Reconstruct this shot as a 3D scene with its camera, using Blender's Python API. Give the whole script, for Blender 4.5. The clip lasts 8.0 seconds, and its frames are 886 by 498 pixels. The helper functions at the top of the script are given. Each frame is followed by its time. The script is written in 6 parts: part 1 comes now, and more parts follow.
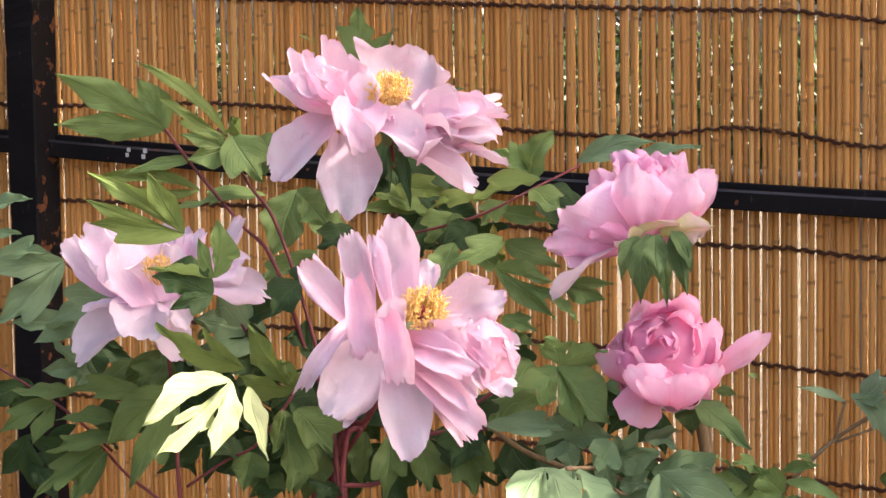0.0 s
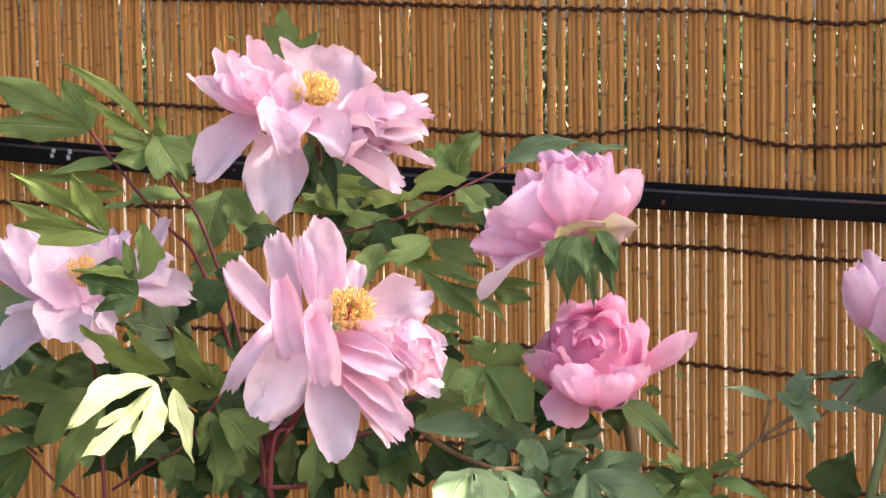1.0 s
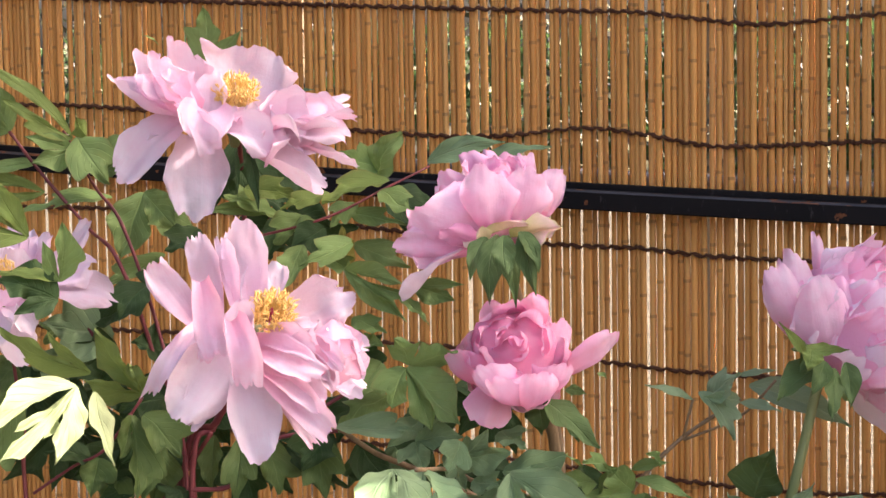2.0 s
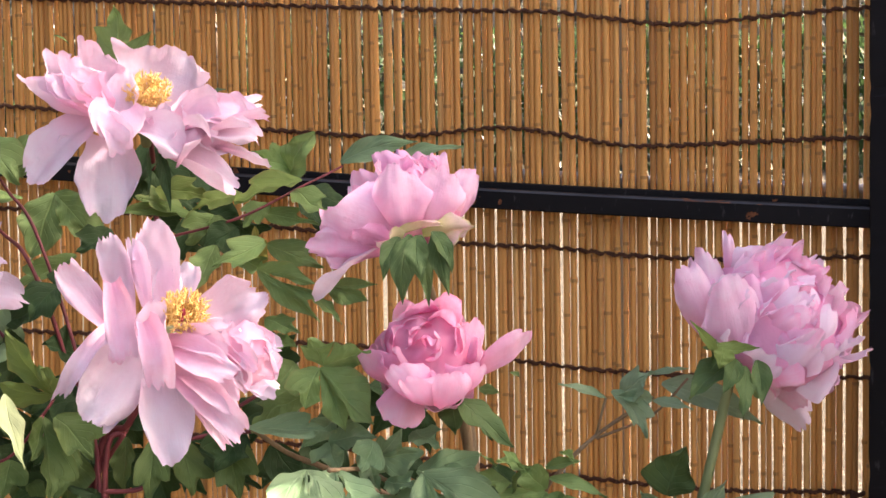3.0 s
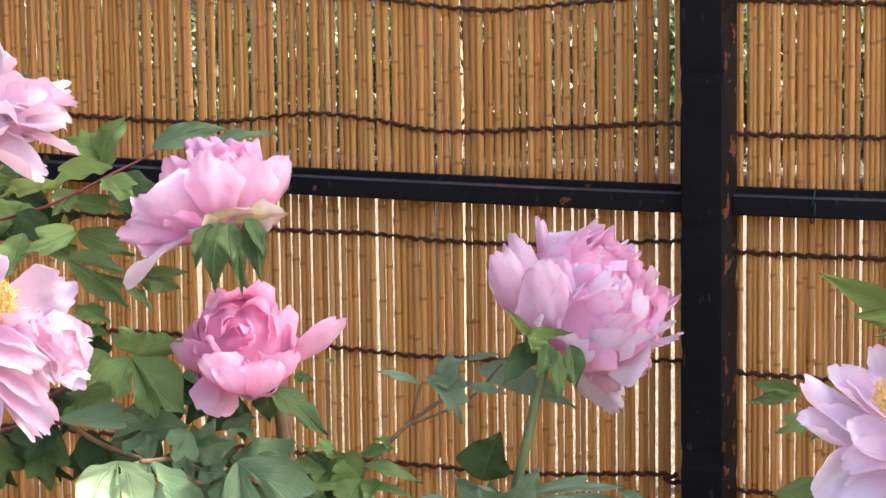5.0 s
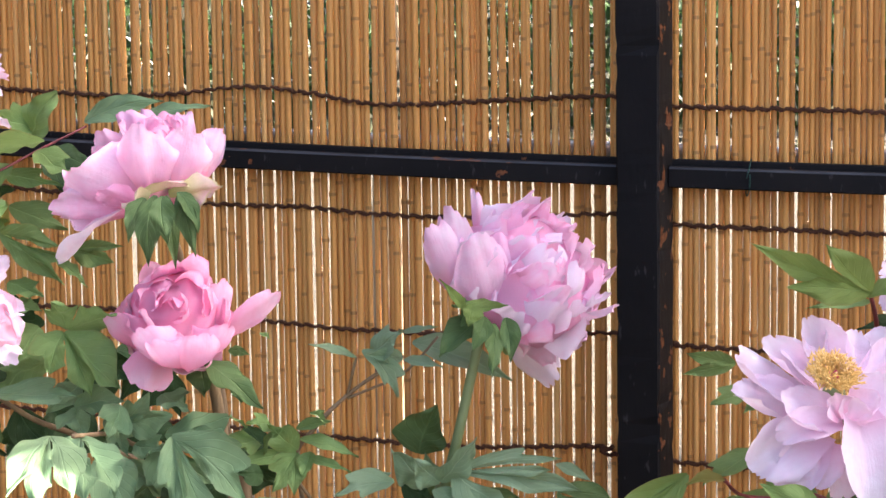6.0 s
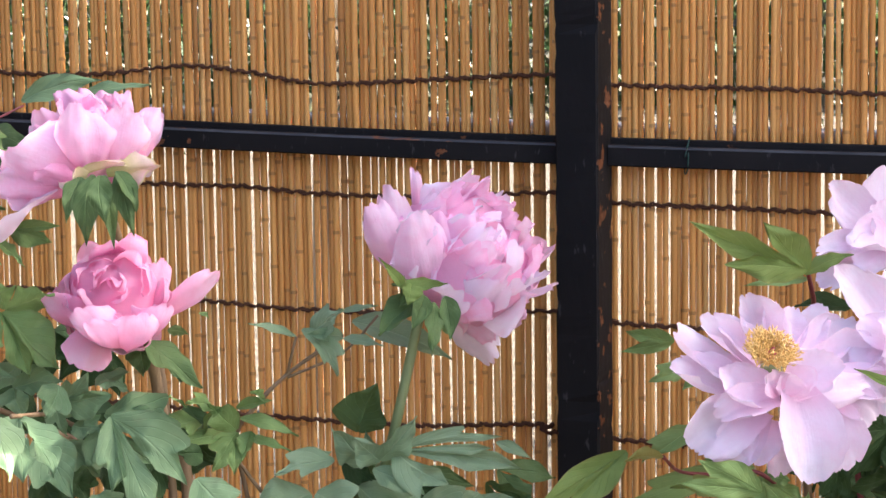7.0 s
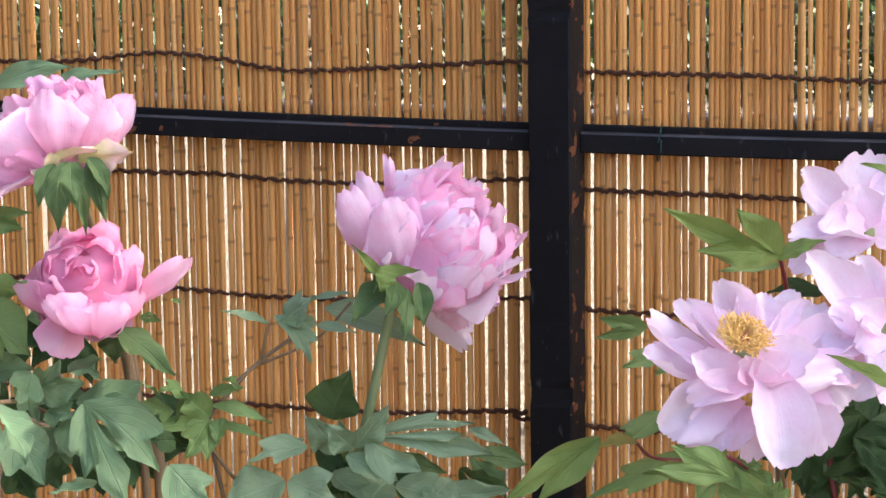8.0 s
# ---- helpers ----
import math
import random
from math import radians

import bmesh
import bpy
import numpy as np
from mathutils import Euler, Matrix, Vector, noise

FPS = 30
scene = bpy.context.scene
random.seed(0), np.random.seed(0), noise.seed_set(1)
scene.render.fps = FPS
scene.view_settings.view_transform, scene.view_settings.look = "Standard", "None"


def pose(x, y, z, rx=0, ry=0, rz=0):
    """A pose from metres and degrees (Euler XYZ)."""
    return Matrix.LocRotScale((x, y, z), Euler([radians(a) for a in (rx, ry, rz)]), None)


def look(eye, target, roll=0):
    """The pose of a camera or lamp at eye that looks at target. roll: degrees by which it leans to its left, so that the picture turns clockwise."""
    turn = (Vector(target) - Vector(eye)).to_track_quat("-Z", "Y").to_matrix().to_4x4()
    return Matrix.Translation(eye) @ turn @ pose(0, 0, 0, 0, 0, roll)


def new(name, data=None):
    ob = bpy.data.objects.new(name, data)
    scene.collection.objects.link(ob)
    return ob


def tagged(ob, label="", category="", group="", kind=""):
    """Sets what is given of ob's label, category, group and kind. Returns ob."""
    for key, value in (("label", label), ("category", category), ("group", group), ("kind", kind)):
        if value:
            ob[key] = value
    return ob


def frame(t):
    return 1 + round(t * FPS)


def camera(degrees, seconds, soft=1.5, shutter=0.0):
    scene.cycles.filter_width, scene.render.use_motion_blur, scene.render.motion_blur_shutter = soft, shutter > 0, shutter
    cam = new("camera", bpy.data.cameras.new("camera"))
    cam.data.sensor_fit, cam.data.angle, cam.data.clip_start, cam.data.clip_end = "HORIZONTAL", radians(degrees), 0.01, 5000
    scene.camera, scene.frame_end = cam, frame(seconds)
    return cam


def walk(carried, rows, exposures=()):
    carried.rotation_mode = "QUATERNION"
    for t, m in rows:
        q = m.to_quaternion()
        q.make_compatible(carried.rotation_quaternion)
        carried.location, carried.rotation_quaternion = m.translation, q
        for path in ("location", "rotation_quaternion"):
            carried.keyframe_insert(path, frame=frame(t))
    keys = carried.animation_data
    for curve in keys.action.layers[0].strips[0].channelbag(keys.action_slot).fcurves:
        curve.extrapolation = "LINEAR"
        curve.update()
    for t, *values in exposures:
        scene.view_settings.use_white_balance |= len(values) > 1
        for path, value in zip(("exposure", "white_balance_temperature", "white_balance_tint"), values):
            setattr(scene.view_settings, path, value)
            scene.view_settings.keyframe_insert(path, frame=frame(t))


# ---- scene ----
# Camera: a hand-held pan to the right past a tree-peony bed in front of a reed fence.
EYE = 1.30
cam = camera(24.0, 8.0, soft=1.5)
ROWS = [
    (0, 0, 0, 0, 0, -4.8719, 0.8296),
    (0.5, 0.0021, 0.0019, 0.0001, 0.8026, -4.879, 0.8399),
    (1, 0.0024, 0.0037, 0, 1.9441, -4.8935, 0.8287),
    (1.5, 0.0043, 0.0038, 0.0001, 2.94, -4.9117, 0.845),
    (3, 0.0107, 0.0025, 0.0011, 6.2052, -4.9822, 0.8668),
    (3.5, 0.0119, 0.0038, 0.0033, 7.4899, -5.1052, 0.7953),
    (4, 0.0137, 0.0078, 0.0017, 8.8473, -5.147, 0.8088),
    (4.5, 0.0148, 0.0058, 0.0038, 10.0659, -5.2797, 0.7634),
    (6, 0.0221, 0.0103, 0.0005, 12.7942, -6.1995, 0.7751),
    (6.5, 0.0231, 0.0074, -0.0001, 13.4131, -6.589, 0.7713),
    (7, 0.0235, 0.0085, -0.0003, 14.4043, -6.7766, 0.7788),
    (7.5, 0.0255, 0.0084, 0, 15.0358, -6.9528, 0.7291),
    (8, 0.0234, 0.0092, -0.0029, 15.156, -7.0784, 0.7646),
]
walk(
    cam,
    [(t, pose(x, y, EYE + z, 0, 0, -yaw) @ pose(0, 0, 0, 90 + pitch) @ pose(0, 0, 0, 0, 0, -roll)) for t, x, y, z, yaw, pitch, roll in ROWS],
    exposures=[(0.0, 2.28, 6930, 19), (4.0, 2.36, 6880, 19), (4.5, 2.44, 6640, 17), (5.9, 2.61, 6280, 14), (6.5, 2.63, 6240, 14), (8.0, 2.63, 6220, 14)],
)

# ---- light: sun slanting from behind the fence, open sky in front ----
FENCE_TURN, FENCE_AWAY = radians(28.0), 2.163      # the fence's normal, and its distance from the first eye
ALONG = Vector((math.cos(FENCE_TURN), -math.sin(FENCE_TURN), 0))
BACK = Vector((math.sin(FENCE_TURN), math.cos(FENCE_TURN), 0))
SUN_HIGH, SUN_TURN = radians(36.6), FENCE_TURN + radians(60.0)     # elevation; azimuth clockwise from +y
world = bpy.data.worlds.new("sky")
scene.world = world
world.use_nodes = True
wn = world.node_tree.nodes
sky = wn.new("ShaderNodeTexSky")
sky.sky_type, sky.sun_disc, sky.sun_elevation, sky.sun_rotation = "NISHITA", False, SUN_HIGH, SUN_TURN
sky.air_density, sky.dust_density, sky.ozone_density = 0.8, 7.0, 0.7
wn["Background"].inputs["Strength"].default_value = 0.12
world.node_tree.links.new(sky.outputs["Color"], wn["Background"].inputs["Color"])
sun = new("sun", bpy.data.lights.new("sun", "SUN"))
sun.data.energy, sun.data.angle, sun.data.color = 5.0, radians(0.53), (1.0, 0.95, 0.86)
sun_way = Vector((math.sin(SUN_TURN) * math.cos(SUN_HIGH), math.cos(SUN_TURN) * math.cos(SUN_HIGH), math.sin(SUN_HIGH)))
sun.matrix_world = look(sun_way * 30, (0, 0, 0))


# ---- materials ----
class Mat:
    """A node material with a few short ways to add nodes."""

    def __init__(self, name, rough=0.5, spec=0.4):
        self.m = bpy.data.materials.new(name)
        self.m.use_nodes = True
        self.t = self.m.node_tree
        self.b = self.t.nodes["Principled BSDF"]
        self.b.inputs["Roughness"].default_value = rough
        self.b.inputs["Specular IOR Level"].default_value = spec
        self.out = self.t.nodes["Material Output"]

    def node(self, kind, **inputs):
        n = self.t.nodes.new("ShaderNode" + kind)
        for key, value in inputs.items():
            self.put(n.inputs[key.replace("_", " ")], value)
        return n

    def put(self, socket, value):
        if isinstance(value, bpy.types.NodeSocket):
            self.t.links.new(value, socket)
        else:
            socket.default_value = value

    def math(self, op, a, b=0.0, c=0.0):
        n = self.t.nodes.new("ShaderNodeMath")
        n.operation = op
        for s, v in zip(n.inputs, (a, b, c)):
            self.put(s, v)
        return n.outputs[0]

    def coord(self, which="Object", scale=(1, 1, 1)):
        tc = self.t.nodes.new("ShaderNodeTexCoord")
        mp = self.node("Mapping", Vector=tc.outputs[which])
        mp.inputs["Scale"].default_value = scale
        return mp.outputs["Vector"]

    def uv(self):
        tc = self.t.nodes.new("ShaderNodeTexCoord")
        s = self.node("SeparateXYZ", Vector=tc.outputs["UV"])
        return s.outputs["X"], s.outputs["Y"]

    def noise(self, vec, scale, detail=4.0, rough=0.55):
        return self.node("TexNoise", Vector=vec, Scale=scale, Detail=detail, Roughness=rough).outputs["Fac"]

    def ramp(self, fac, *stops):
        n = self.node("ValToRGB", Fac=fac)
        e = n.color_ramp.elements
        while len(e) < len(stops):
            e.new(0.5)
        for el, (p, c) in zip(e, stops):
            el.position, el.color = p, (*c, 1) if len(c) == 3 else c
        return n.outputs["Color"]

    def mix(self, fac, a, b, blend="MIX"):
        n = self.t.nodes.new("ShaderNodeMix")
        n.data_type, n.blend_type = "RGBA", blend
        self.put(n.inputs[0], fac)
        self.put(n.inputs[6], (*a, 1) if isinstance(a, tuple) and len(a) == 3 else a)
        self.put(n.inputs[7], (*b, 1) if isinstance(b, tuple) and len(b) == 3 else b)
        return n.outputs[2]

    def rand(self):
        return self.t.nodes.new("ShaderNodeObjectInfo").outputs["Random"]

    def colour(self, c):
        self.put(self.b.inputs["Base Color"], c)

    def bump(self, height, strength=0.3, distance=0.001):
        n = self.node("Bump", Height=height, Strength=strength, Distance=distance)
        self.put(self.b.inputs["Normal"], n.outputs["Normal"])
        return n.outputs["Normal"]

    def thin(self, colour, share, normal=None):
        """Lets light through a thin blade: a share of translucency in that colour."""
        tr = self.node("BsdfTranslucent", Color=colour)
        if normal is not None:
            self.put(tr.inputs["Normal"], normal)
        mx = self.node("MixShader", Fac=share)
        self.t.links.new(self.b.outputs[0], mx.inputs[1])
        self.t.links.new(tr.outputs[0], mx.inputs[2])
        self.t.links.new(mx.outputs[0], self.out.inputs["Surface"])


def lit_worn_material(name):
    """Black paint with a lit highlight put into its grey along an arris, and bare wood where it has chipped away."""
    m = Mat(name, rough=0.45, spec=0.35)
    vec = m.coord("Object", (0.35, 1, 1))
    # the lighter grey is the painted highlight line of the upper arris
    tone = m.ramp(m.noise(vec, 60.0, 5.0), (0.35, (0.018, 0.018, 0.020)), (0.7, (0.060, 0.060, 0.064)))
    chips = m.ramp(m.noise(vec, 34.0, 4.0, 0.6), (0.66, (0, 0, 0)), (0.68, (1, 1, 1)))
    m.colour(m.mix(chips, tone, m.ramp(m.noise(vec, 240.0, 3.0), (0.3, (0.09, 0.032, 0.014)), (0.7, (0.25, 0.10, 0.042)))))
    m.bump(m.noise(vec, 150.0, 4.0), 0.4, 0.001)
    return m.m


def petal_material(name, base, mid, edge, glow=0.35):
    """Silky petal: deeper at the claw, paler to the rim, very fine long veins, soft blotches of pink."""
    m = Mat(name, rough=0.72, spec=0.12)
    u, v = m.uv()
    flow = m.ramp(v, (0.0, base), (0.42, mid), (0.92, edge), (1.0, mid))
    vec = m.node("CombineXYZ", X=m.math("MULTIPLY", u, 46.0), Y=m.math("MULTIPLY", v, 2.6), Z=m.math("MULTIPLY", m.rand(), 50.0)).outputs[0]
    veins = m.noise(vec, 1.0, 3.0)
    patch = m.noise(m.coord("Object", (1, 1, 1)), 42.0, 4.0, 0.62)
    tone = m.mix(m.ramp(patch, (0.40, (0, 0, 0)), (0.70, (0.55, 0.55, 0.55))), flow, base)
    tone = m.mix(m.ramp(veins, (0.42, (0, 0, 0)), (0.75, (0.20, 0.20, 0.20))), tone, base)
    tone = m.mix(m.math("MULTIPLY", m.rand(), 0.35), tone, edge)
    m.colour(tone)
    crumple = m.noise(m.coord("Object"), 190.0, 4.0, 0.6)
    n = m.bump(m.math("ADD", m.math("MULTIPLY", veins, 0.55), crumple), 0.5, 0.0011)
    m.thin(m.mix(0.38, tone, m.mix(1.0, tone, tone, "MULTIPLY")), glow, n)
    m.b.inputs["Sheen Weight"].default_value = 0.15
    return m.m


def leaf_material(name, dark, light, rim, glow=0.25):
    """Matt peony leaf: pale midrib, slanting side veins, uneven green."""
    m = Mat(name, rough=0.6, spec=0.22)
    u, v = m.uv()
    side = m.math("ABSOLUTE", m.math("SUBTRACT", u, 0.5))
    big = m.noise(m.coord("Object"), 22.0, 4.0)
    fine = m.noise(m.coord("Object"), 160.0, 3.0)
    tone = m.ramp(big, (0.3, dark), (0.7, light))
    tone = m.mix(m.math("MULTIPLY", m.rand(), 0.45), tone, light)
    tone = m.mix(m.math("MULTIPLY", fine, 0.25), tone, dark)
    bloom = m.noise(m.coord("Object"), 55.0, 5.0, 0.65)
    tone = m.mix(m.ramp(bloom, (0.5, (0, 0, 0)), (0.78, (0.16, 0.16, 0.16))), tone, tuple(0.8 * c + 0.08 for c in light))
    rib = m.ramp(side, (0.0, (1, 1, 1)), (0.035, (0, 0, 0)))
    slant = m.math("FRACT", m.math("MULTIPLY", m.math("SUBTRACT", v, m.math("MULTIPLY", side, 0.75)), 7.0))
    vein = m.ramp(m.math("ABSOLUTE", m.math("SUBTRACT", slant, 0.5)), (0.0, (1, 1, 1)), (0.07, (0, 0, 0)))
    lines = m.math("MAXIMUM", rib, m.math("MULTIPLY", vein, 0.55))
    tone = m.mix(m.math("MULTIPLY", lines, 0.34), tone, tuple(min(1.0, 1.5 * c + 0.02) for c in light))
    tone = m.mix(m.ramp(side, (0.44, (0, 0, 0)), (0.5, (0.5, 0.5, 0.5))), tone, rim)
    m.colour(tone)
    swell = m.math("SUBTRACT", m.math("MULTIPLY", fine, 0.25), lines)
    n = m.bump(swell, 0.7, 0.0012)
    m.thin(m.mix(0.5, tone, tuple(min(1.0, 1.6 * c) for c in light)), glow, n)
    return m.m


def plain_material(name, a, b, scale, rough=0.7, bump=0.3, stretch=(1, 1, 1), spec=0.4):
    m = Mat(name, rough=rough, spec=spec)
    vec = m.coord("Object", stretch)
    n1, n2 = m.noise(vec, scale, 5.0), m.noise(vec, scale * 7, 3.0)
    tone = m.ramp(n1, (0.3, a), (0.7, b))
    m.colour(m.mix(m.math("MULTIPLY", n2, 0.3), tone, a))
    m.bump(m.math("ADD", n1, m.math("MULTIPLY", n2, 0.5)), bump, 0.004)
    return m.m


def reed_material(name, dark_node):
    """Dry reed: straw to orange brown, differing from cane to cane, with long grain and grey weathering."""
    m = Mat(name, rough=0.48, spec=0.35)
    r = m.math("FRACT", m.math("ADD", m.rand(), m.t.nodes.new("ShaderNodeNewGeometry").outputs["Random Per Island"]))
    shift = m.node("CombineXYZ", X=m.math("MULTIPLY", r, 9.0), Y=m.math("MULTIPLY", r, 5.0), Z=m.math("MULTIPLY", r, 31.0)).outputs[0]
    add = m.node("VectorMath", Vector=m.coord("Object"))
    m.put(add.inputs[1], shift)
    long = m.node("Mapping", Vector=add.outputs[0])
    long.inputs["Scale"].default_value = (500, 500, 5)
    grain = m.noise(long.outputs[0], 1.0, 4.0)
    spans = m.node("Mapping", Vector=add.outputs[0])
    spans.inputs["Scale"].default_value = (30, 30, 6)
    patch = m.noise(spans.outputs[0], 1.0, 3.0)
    tone = m.ramp(r, (0.0, (0.56, 0.250, 0.058)), (0.2, (0.76, 0.343, 0.078)), (0.8, (0.88, 0.422, 0.102)), (1.0, (0.92, 0.51, 0.160)))
    tone = m.mix(m.ramp(grain, (0.35, (0.45, 0.45, 0.45)), (0.7, (0, 0, 0))), tone, (0.27, 0.13, 0.045))
    tone = m.mix(m.ramp(patch, (0.58, (0, 0, 0)), (0.74, (0.65, 0.65, 0.65))), tone, (0.36, 0.25, 0.175))
    specks = m.node("Mapping", Vector=add.outputs[0])
    specks.inputs["Scale"].default_value = (260, 260, 55)
    fleck = m.noise(specks.outputs[0], 1.0, 2.0)
    tone = m.mix(m.ramp(fleck, (0.66, (0, 0, 0)), (0.74, (0.6, 0.6, 0.6))), tone, (0.16, 0.085, 0.045))
    if dark_node:
        tone = m.mix(m.math("ADD", 0.02, m.math("MULTIPLY", patch, 0.75)), tone, (0.10, 0.055, 0.030))
    m.colour(tone)
    m.bump(grain, 0.25, 0.0006)
    return m.m


def gravel_material(name):
    """Loose pale stones, shade put into the colour of the hollows between them, in thin and thick patches."""
    m = Mat(name, rough=0.9, spec=0.2)
    vec = m.coord("Object")
    cell = m.node("TexVoronoi", Vector=vec, Scale=85.0)
    stone = m.ramp(m.node("SeparateXYZ", Vector=cell.outputs["Color"]).outputs["X"], (0.0, (0.04, 0.036, 0.027)), (0.45, (0.065, 0.055, 0.038)), (0.75, (0.14, 0.118, 0.082)), (1.0, (0.36, 0.31, 0.22)))
    hollow_shade = m.ramp(cell.outputs["Distance"], (0.35, (0, 0, 0)), (0.75, (0.8, 0.8, 0.8)))
    tone = m.mix(hollow_shade, stone, (0.06, 0.05, 0.035))
    m.colour(m.mix(m.math("MULTIPLY", m.noise(vec, 2.2, 4.0), 0.35), tone, (0.095, 0.084, 0.055)))
    m.bump(cell.outputs["Distance"], 0.5, 0.01)
    return m.m


def foliage_material(name):
    """Leaves of the trees behind the fence: mostly dark, some fresh green, a few pale and glossy; shade and sun specks
    are put into the colour.
    """
    m = Mat(name, rough=0.35, spec=0.5)
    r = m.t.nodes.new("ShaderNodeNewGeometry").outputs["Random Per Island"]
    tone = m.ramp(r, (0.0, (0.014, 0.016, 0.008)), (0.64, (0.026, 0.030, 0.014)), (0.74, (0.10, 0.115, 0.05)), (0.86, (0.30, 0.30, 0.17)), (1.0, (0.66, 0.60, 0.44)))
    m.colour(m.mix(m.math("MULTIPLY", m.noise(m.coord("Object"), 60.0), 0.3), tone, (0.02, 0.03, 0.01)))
    m.thin(tone, 0.3)
    return m.m


def painted_material(name, axis, edge, bare):
    """Black paint on timber, chipped to brown wood along two long arrises, scuffed."""
    m = Mat(name, rough=0.6, spec=0.16)
    vec = m.coord("Object")
    n1 = m.noise(vec, 9.0, 5.0)
    tone = m.ramp(n1, (0.3, (0.006, 0.006, 0.007)), (0.7, (0.014, 0.012, 0.012)))
    scuff = m.noise(m.coord("Object", (1, 1, 0.35)), 130.0, 4.0)
    tone = m.mix(m.ramp(scuff, (0.64, (0, 0, 0)), (0.72, (0.45, 0.45, 0.45))), tone, (0.085, 0.080, 0.078))
    far = m.math("ABSOLUTE", m.node("SeparateXYZ", Vector=vec).outputs[axis])
    near = m.ramp(m.math("DIVIDE", far, edge), (0.72, (0, 0, 0)), (0.97, (1, 1, 1)))
    chips = m.ramp(m.math("ADD", m.noise(vec, 42.0, 4.0, 0.6), m.math("MULTIPLY", near, 0.13)), (bare, (0, 0, 0)), (bare + 0.01, (1, 1, 1)))
    wood = m.ramp(m.noise(vec, 240.0, 3.0), (0.3, (0.09, 0.032, 0.014)), (0.7, (0.25, 0.10, 0.042)))
    m.colour(m.mix(chips, tone, wood))
    m.put(m.b.inputs["Roughness"], m.math("ADD", 0.55, m.math("MULTIPLY", n1, 0.25)))
    m.bump(m.math("SUBTRACT", m.math("MULTIPLY", scuff, 0.6), chips), 0.6, 0.0014)
    return m.m


PINK = petal_material("pink_petal", (0.9, 0.48, 0.62), (0.91, 0.67, 0.795), (0.92, 0.79, 0.885), 0.36)
DEEP = petal_material("deep_pink_petal", (0.856, 0.288, 0.498), (0.865, 0.437, 0.654), (0.874, 0.595, 0.791), 0.34)
PALE = petal_material("pale_pink_petal", (0.9, 0.56, 0.7), (0.91, 0.73, 0.835), (0.92, 0.82, 0.905), 0.36)
BLUSH = petal_material("blush_white_petal", (0.93, 0.64, 0.793), (0.93, 0.79, 0.896), (0.94, 0.86, 0.948), 0.34)
LILAC = petal_material("lilac_white_petal", (0.9, 0.66, 0.78), (0.9, 0.79, 0.88), (0.9, 0.84, 0.92), 0.36)
PACKED_PINK = petal_material("pink_packed_petal", (0.97, 0.44, 0.659), (0.97, 0.64, 0.834), (0.98, 0.80, 0.937), 0.5)
PACKED_DEEP = petal_material("deep_pink_packed_petal", (0.97, 0.33, 0.54), (0.97, 0.54, 0.73), (0.98, 0.76, 0.87), 0.44)
PACKED_PALE = petal_material("pale_packed_petal", (0.97, 0.54, 0.749), (0.97, 0.72, 0.874), (0.98, 0.84, 0.946), 0.55)
SOFT_PINK = petal_material("pink_thin_petal", (0.98, 0.40, 0.62), (0.98, 0.59, 0.79), (0.98, 0.77, 0.90), 0.5)
SOFT_ROSE = petal_material("rose_thin_petal", (0.98, 0.34, 0.55), (0.98, 0.51, 0.73), (0.98, 0.72, 0.87), 0.5)
CREAM = petal_material("greenish_outer_petal", (0.46, 0.52, 0.17), (0.70, 0.66, 0.34), (0.86, 0.64, 0.68))
GREEN = leaf_material("leaf_green", (0.121, 0.207, 0.059), (0.248, 0.378, 0.132), (0.216, 0.205, 0.076))
BLUE = leaf_material("leaf_blue_green", (0.13, 0.229, 0.106), (0.262, 0.4, 0.212), (0.194, 0.27, 0.14))
YOUNG = leaf_material("leaf_yellow_green", (0.12, 0.188, 0.045), (0.22, 0.31, 0.085), (0.26, 0.20, 0.07), 0.32)
SILVER = leaf_material("leaf_grey_green", (0.165, 0.262, 0.135), (0.315, 0.440, 0.265), (0.22, 0.29, 0.16))
# Dark leaf green; the shade inside the bushes is put into the colour.
DARK_SHADED = leaf_material("leaf_dark_shaded", (0.024, 0.056, 0.018), (0.052, 0.104, 0.034), (0.05, 0.08, 0.03), 0.2)
# Darker copy of the leaf green, for the lower leaves.
LOWER = leaf_material("leaf_low_dark_green", (0.074, 0.130, 0.037), (0.155, 0.240, 0.076), (0.12, 0.15, 0.04))
BRACT = leaf_material("bract_green", (0.060, 0.112, 0.036), (0.125, 0.205, 0.074), (0.08, 0.11, 0.035))
# Bleached leaf green: glare of the sun patch is put into the colour.
SUNLIT = leaf_material("leaf_sunlit_pale", (0.20, 0.26, 0.11), (0.34, 0.39, 0.21), (0.36, 0.34, 0.18), 0.35)
YELLOW = leaf_material("leaf_turning_yellow", (0.24, 0.22, 0.05), (0.38, 0.36, 0.10), (0.35, 0.22, 0.06), 0.35)
RED_STEM = plain_material("red_stem", (0.13, 0.022, 0.030), (0.25, 0.060, 0.060), 60.0, 0.45, 0.2, (1, 1, 0.3))
GREEN_STEM = plain_material("green_stem", (0.17, 0.22, 0.085), (0.28, 0.33, 0.15), 50.0, 0.5, 0.2, (1, 1, 0.3))
TAN_STEM = plain_material("tan_stem", (0.16, 0.105, 0.055), (0.31, 0.22, 0.12), 60.0, 0.6, 0.4, (1, 1, 0.25))
GOLD = plain_material("golden_stamen", (0.88, 0.55, 0.15), (0.95, 0.76, 0.34), 300.0, 0.6, 0.1)
CRIMSON = plain_material("crimson_carpel", (0.45, 0.03, 0.08), (0.65, 0.10, 0.17), 200.0, 0.5, 0.1)
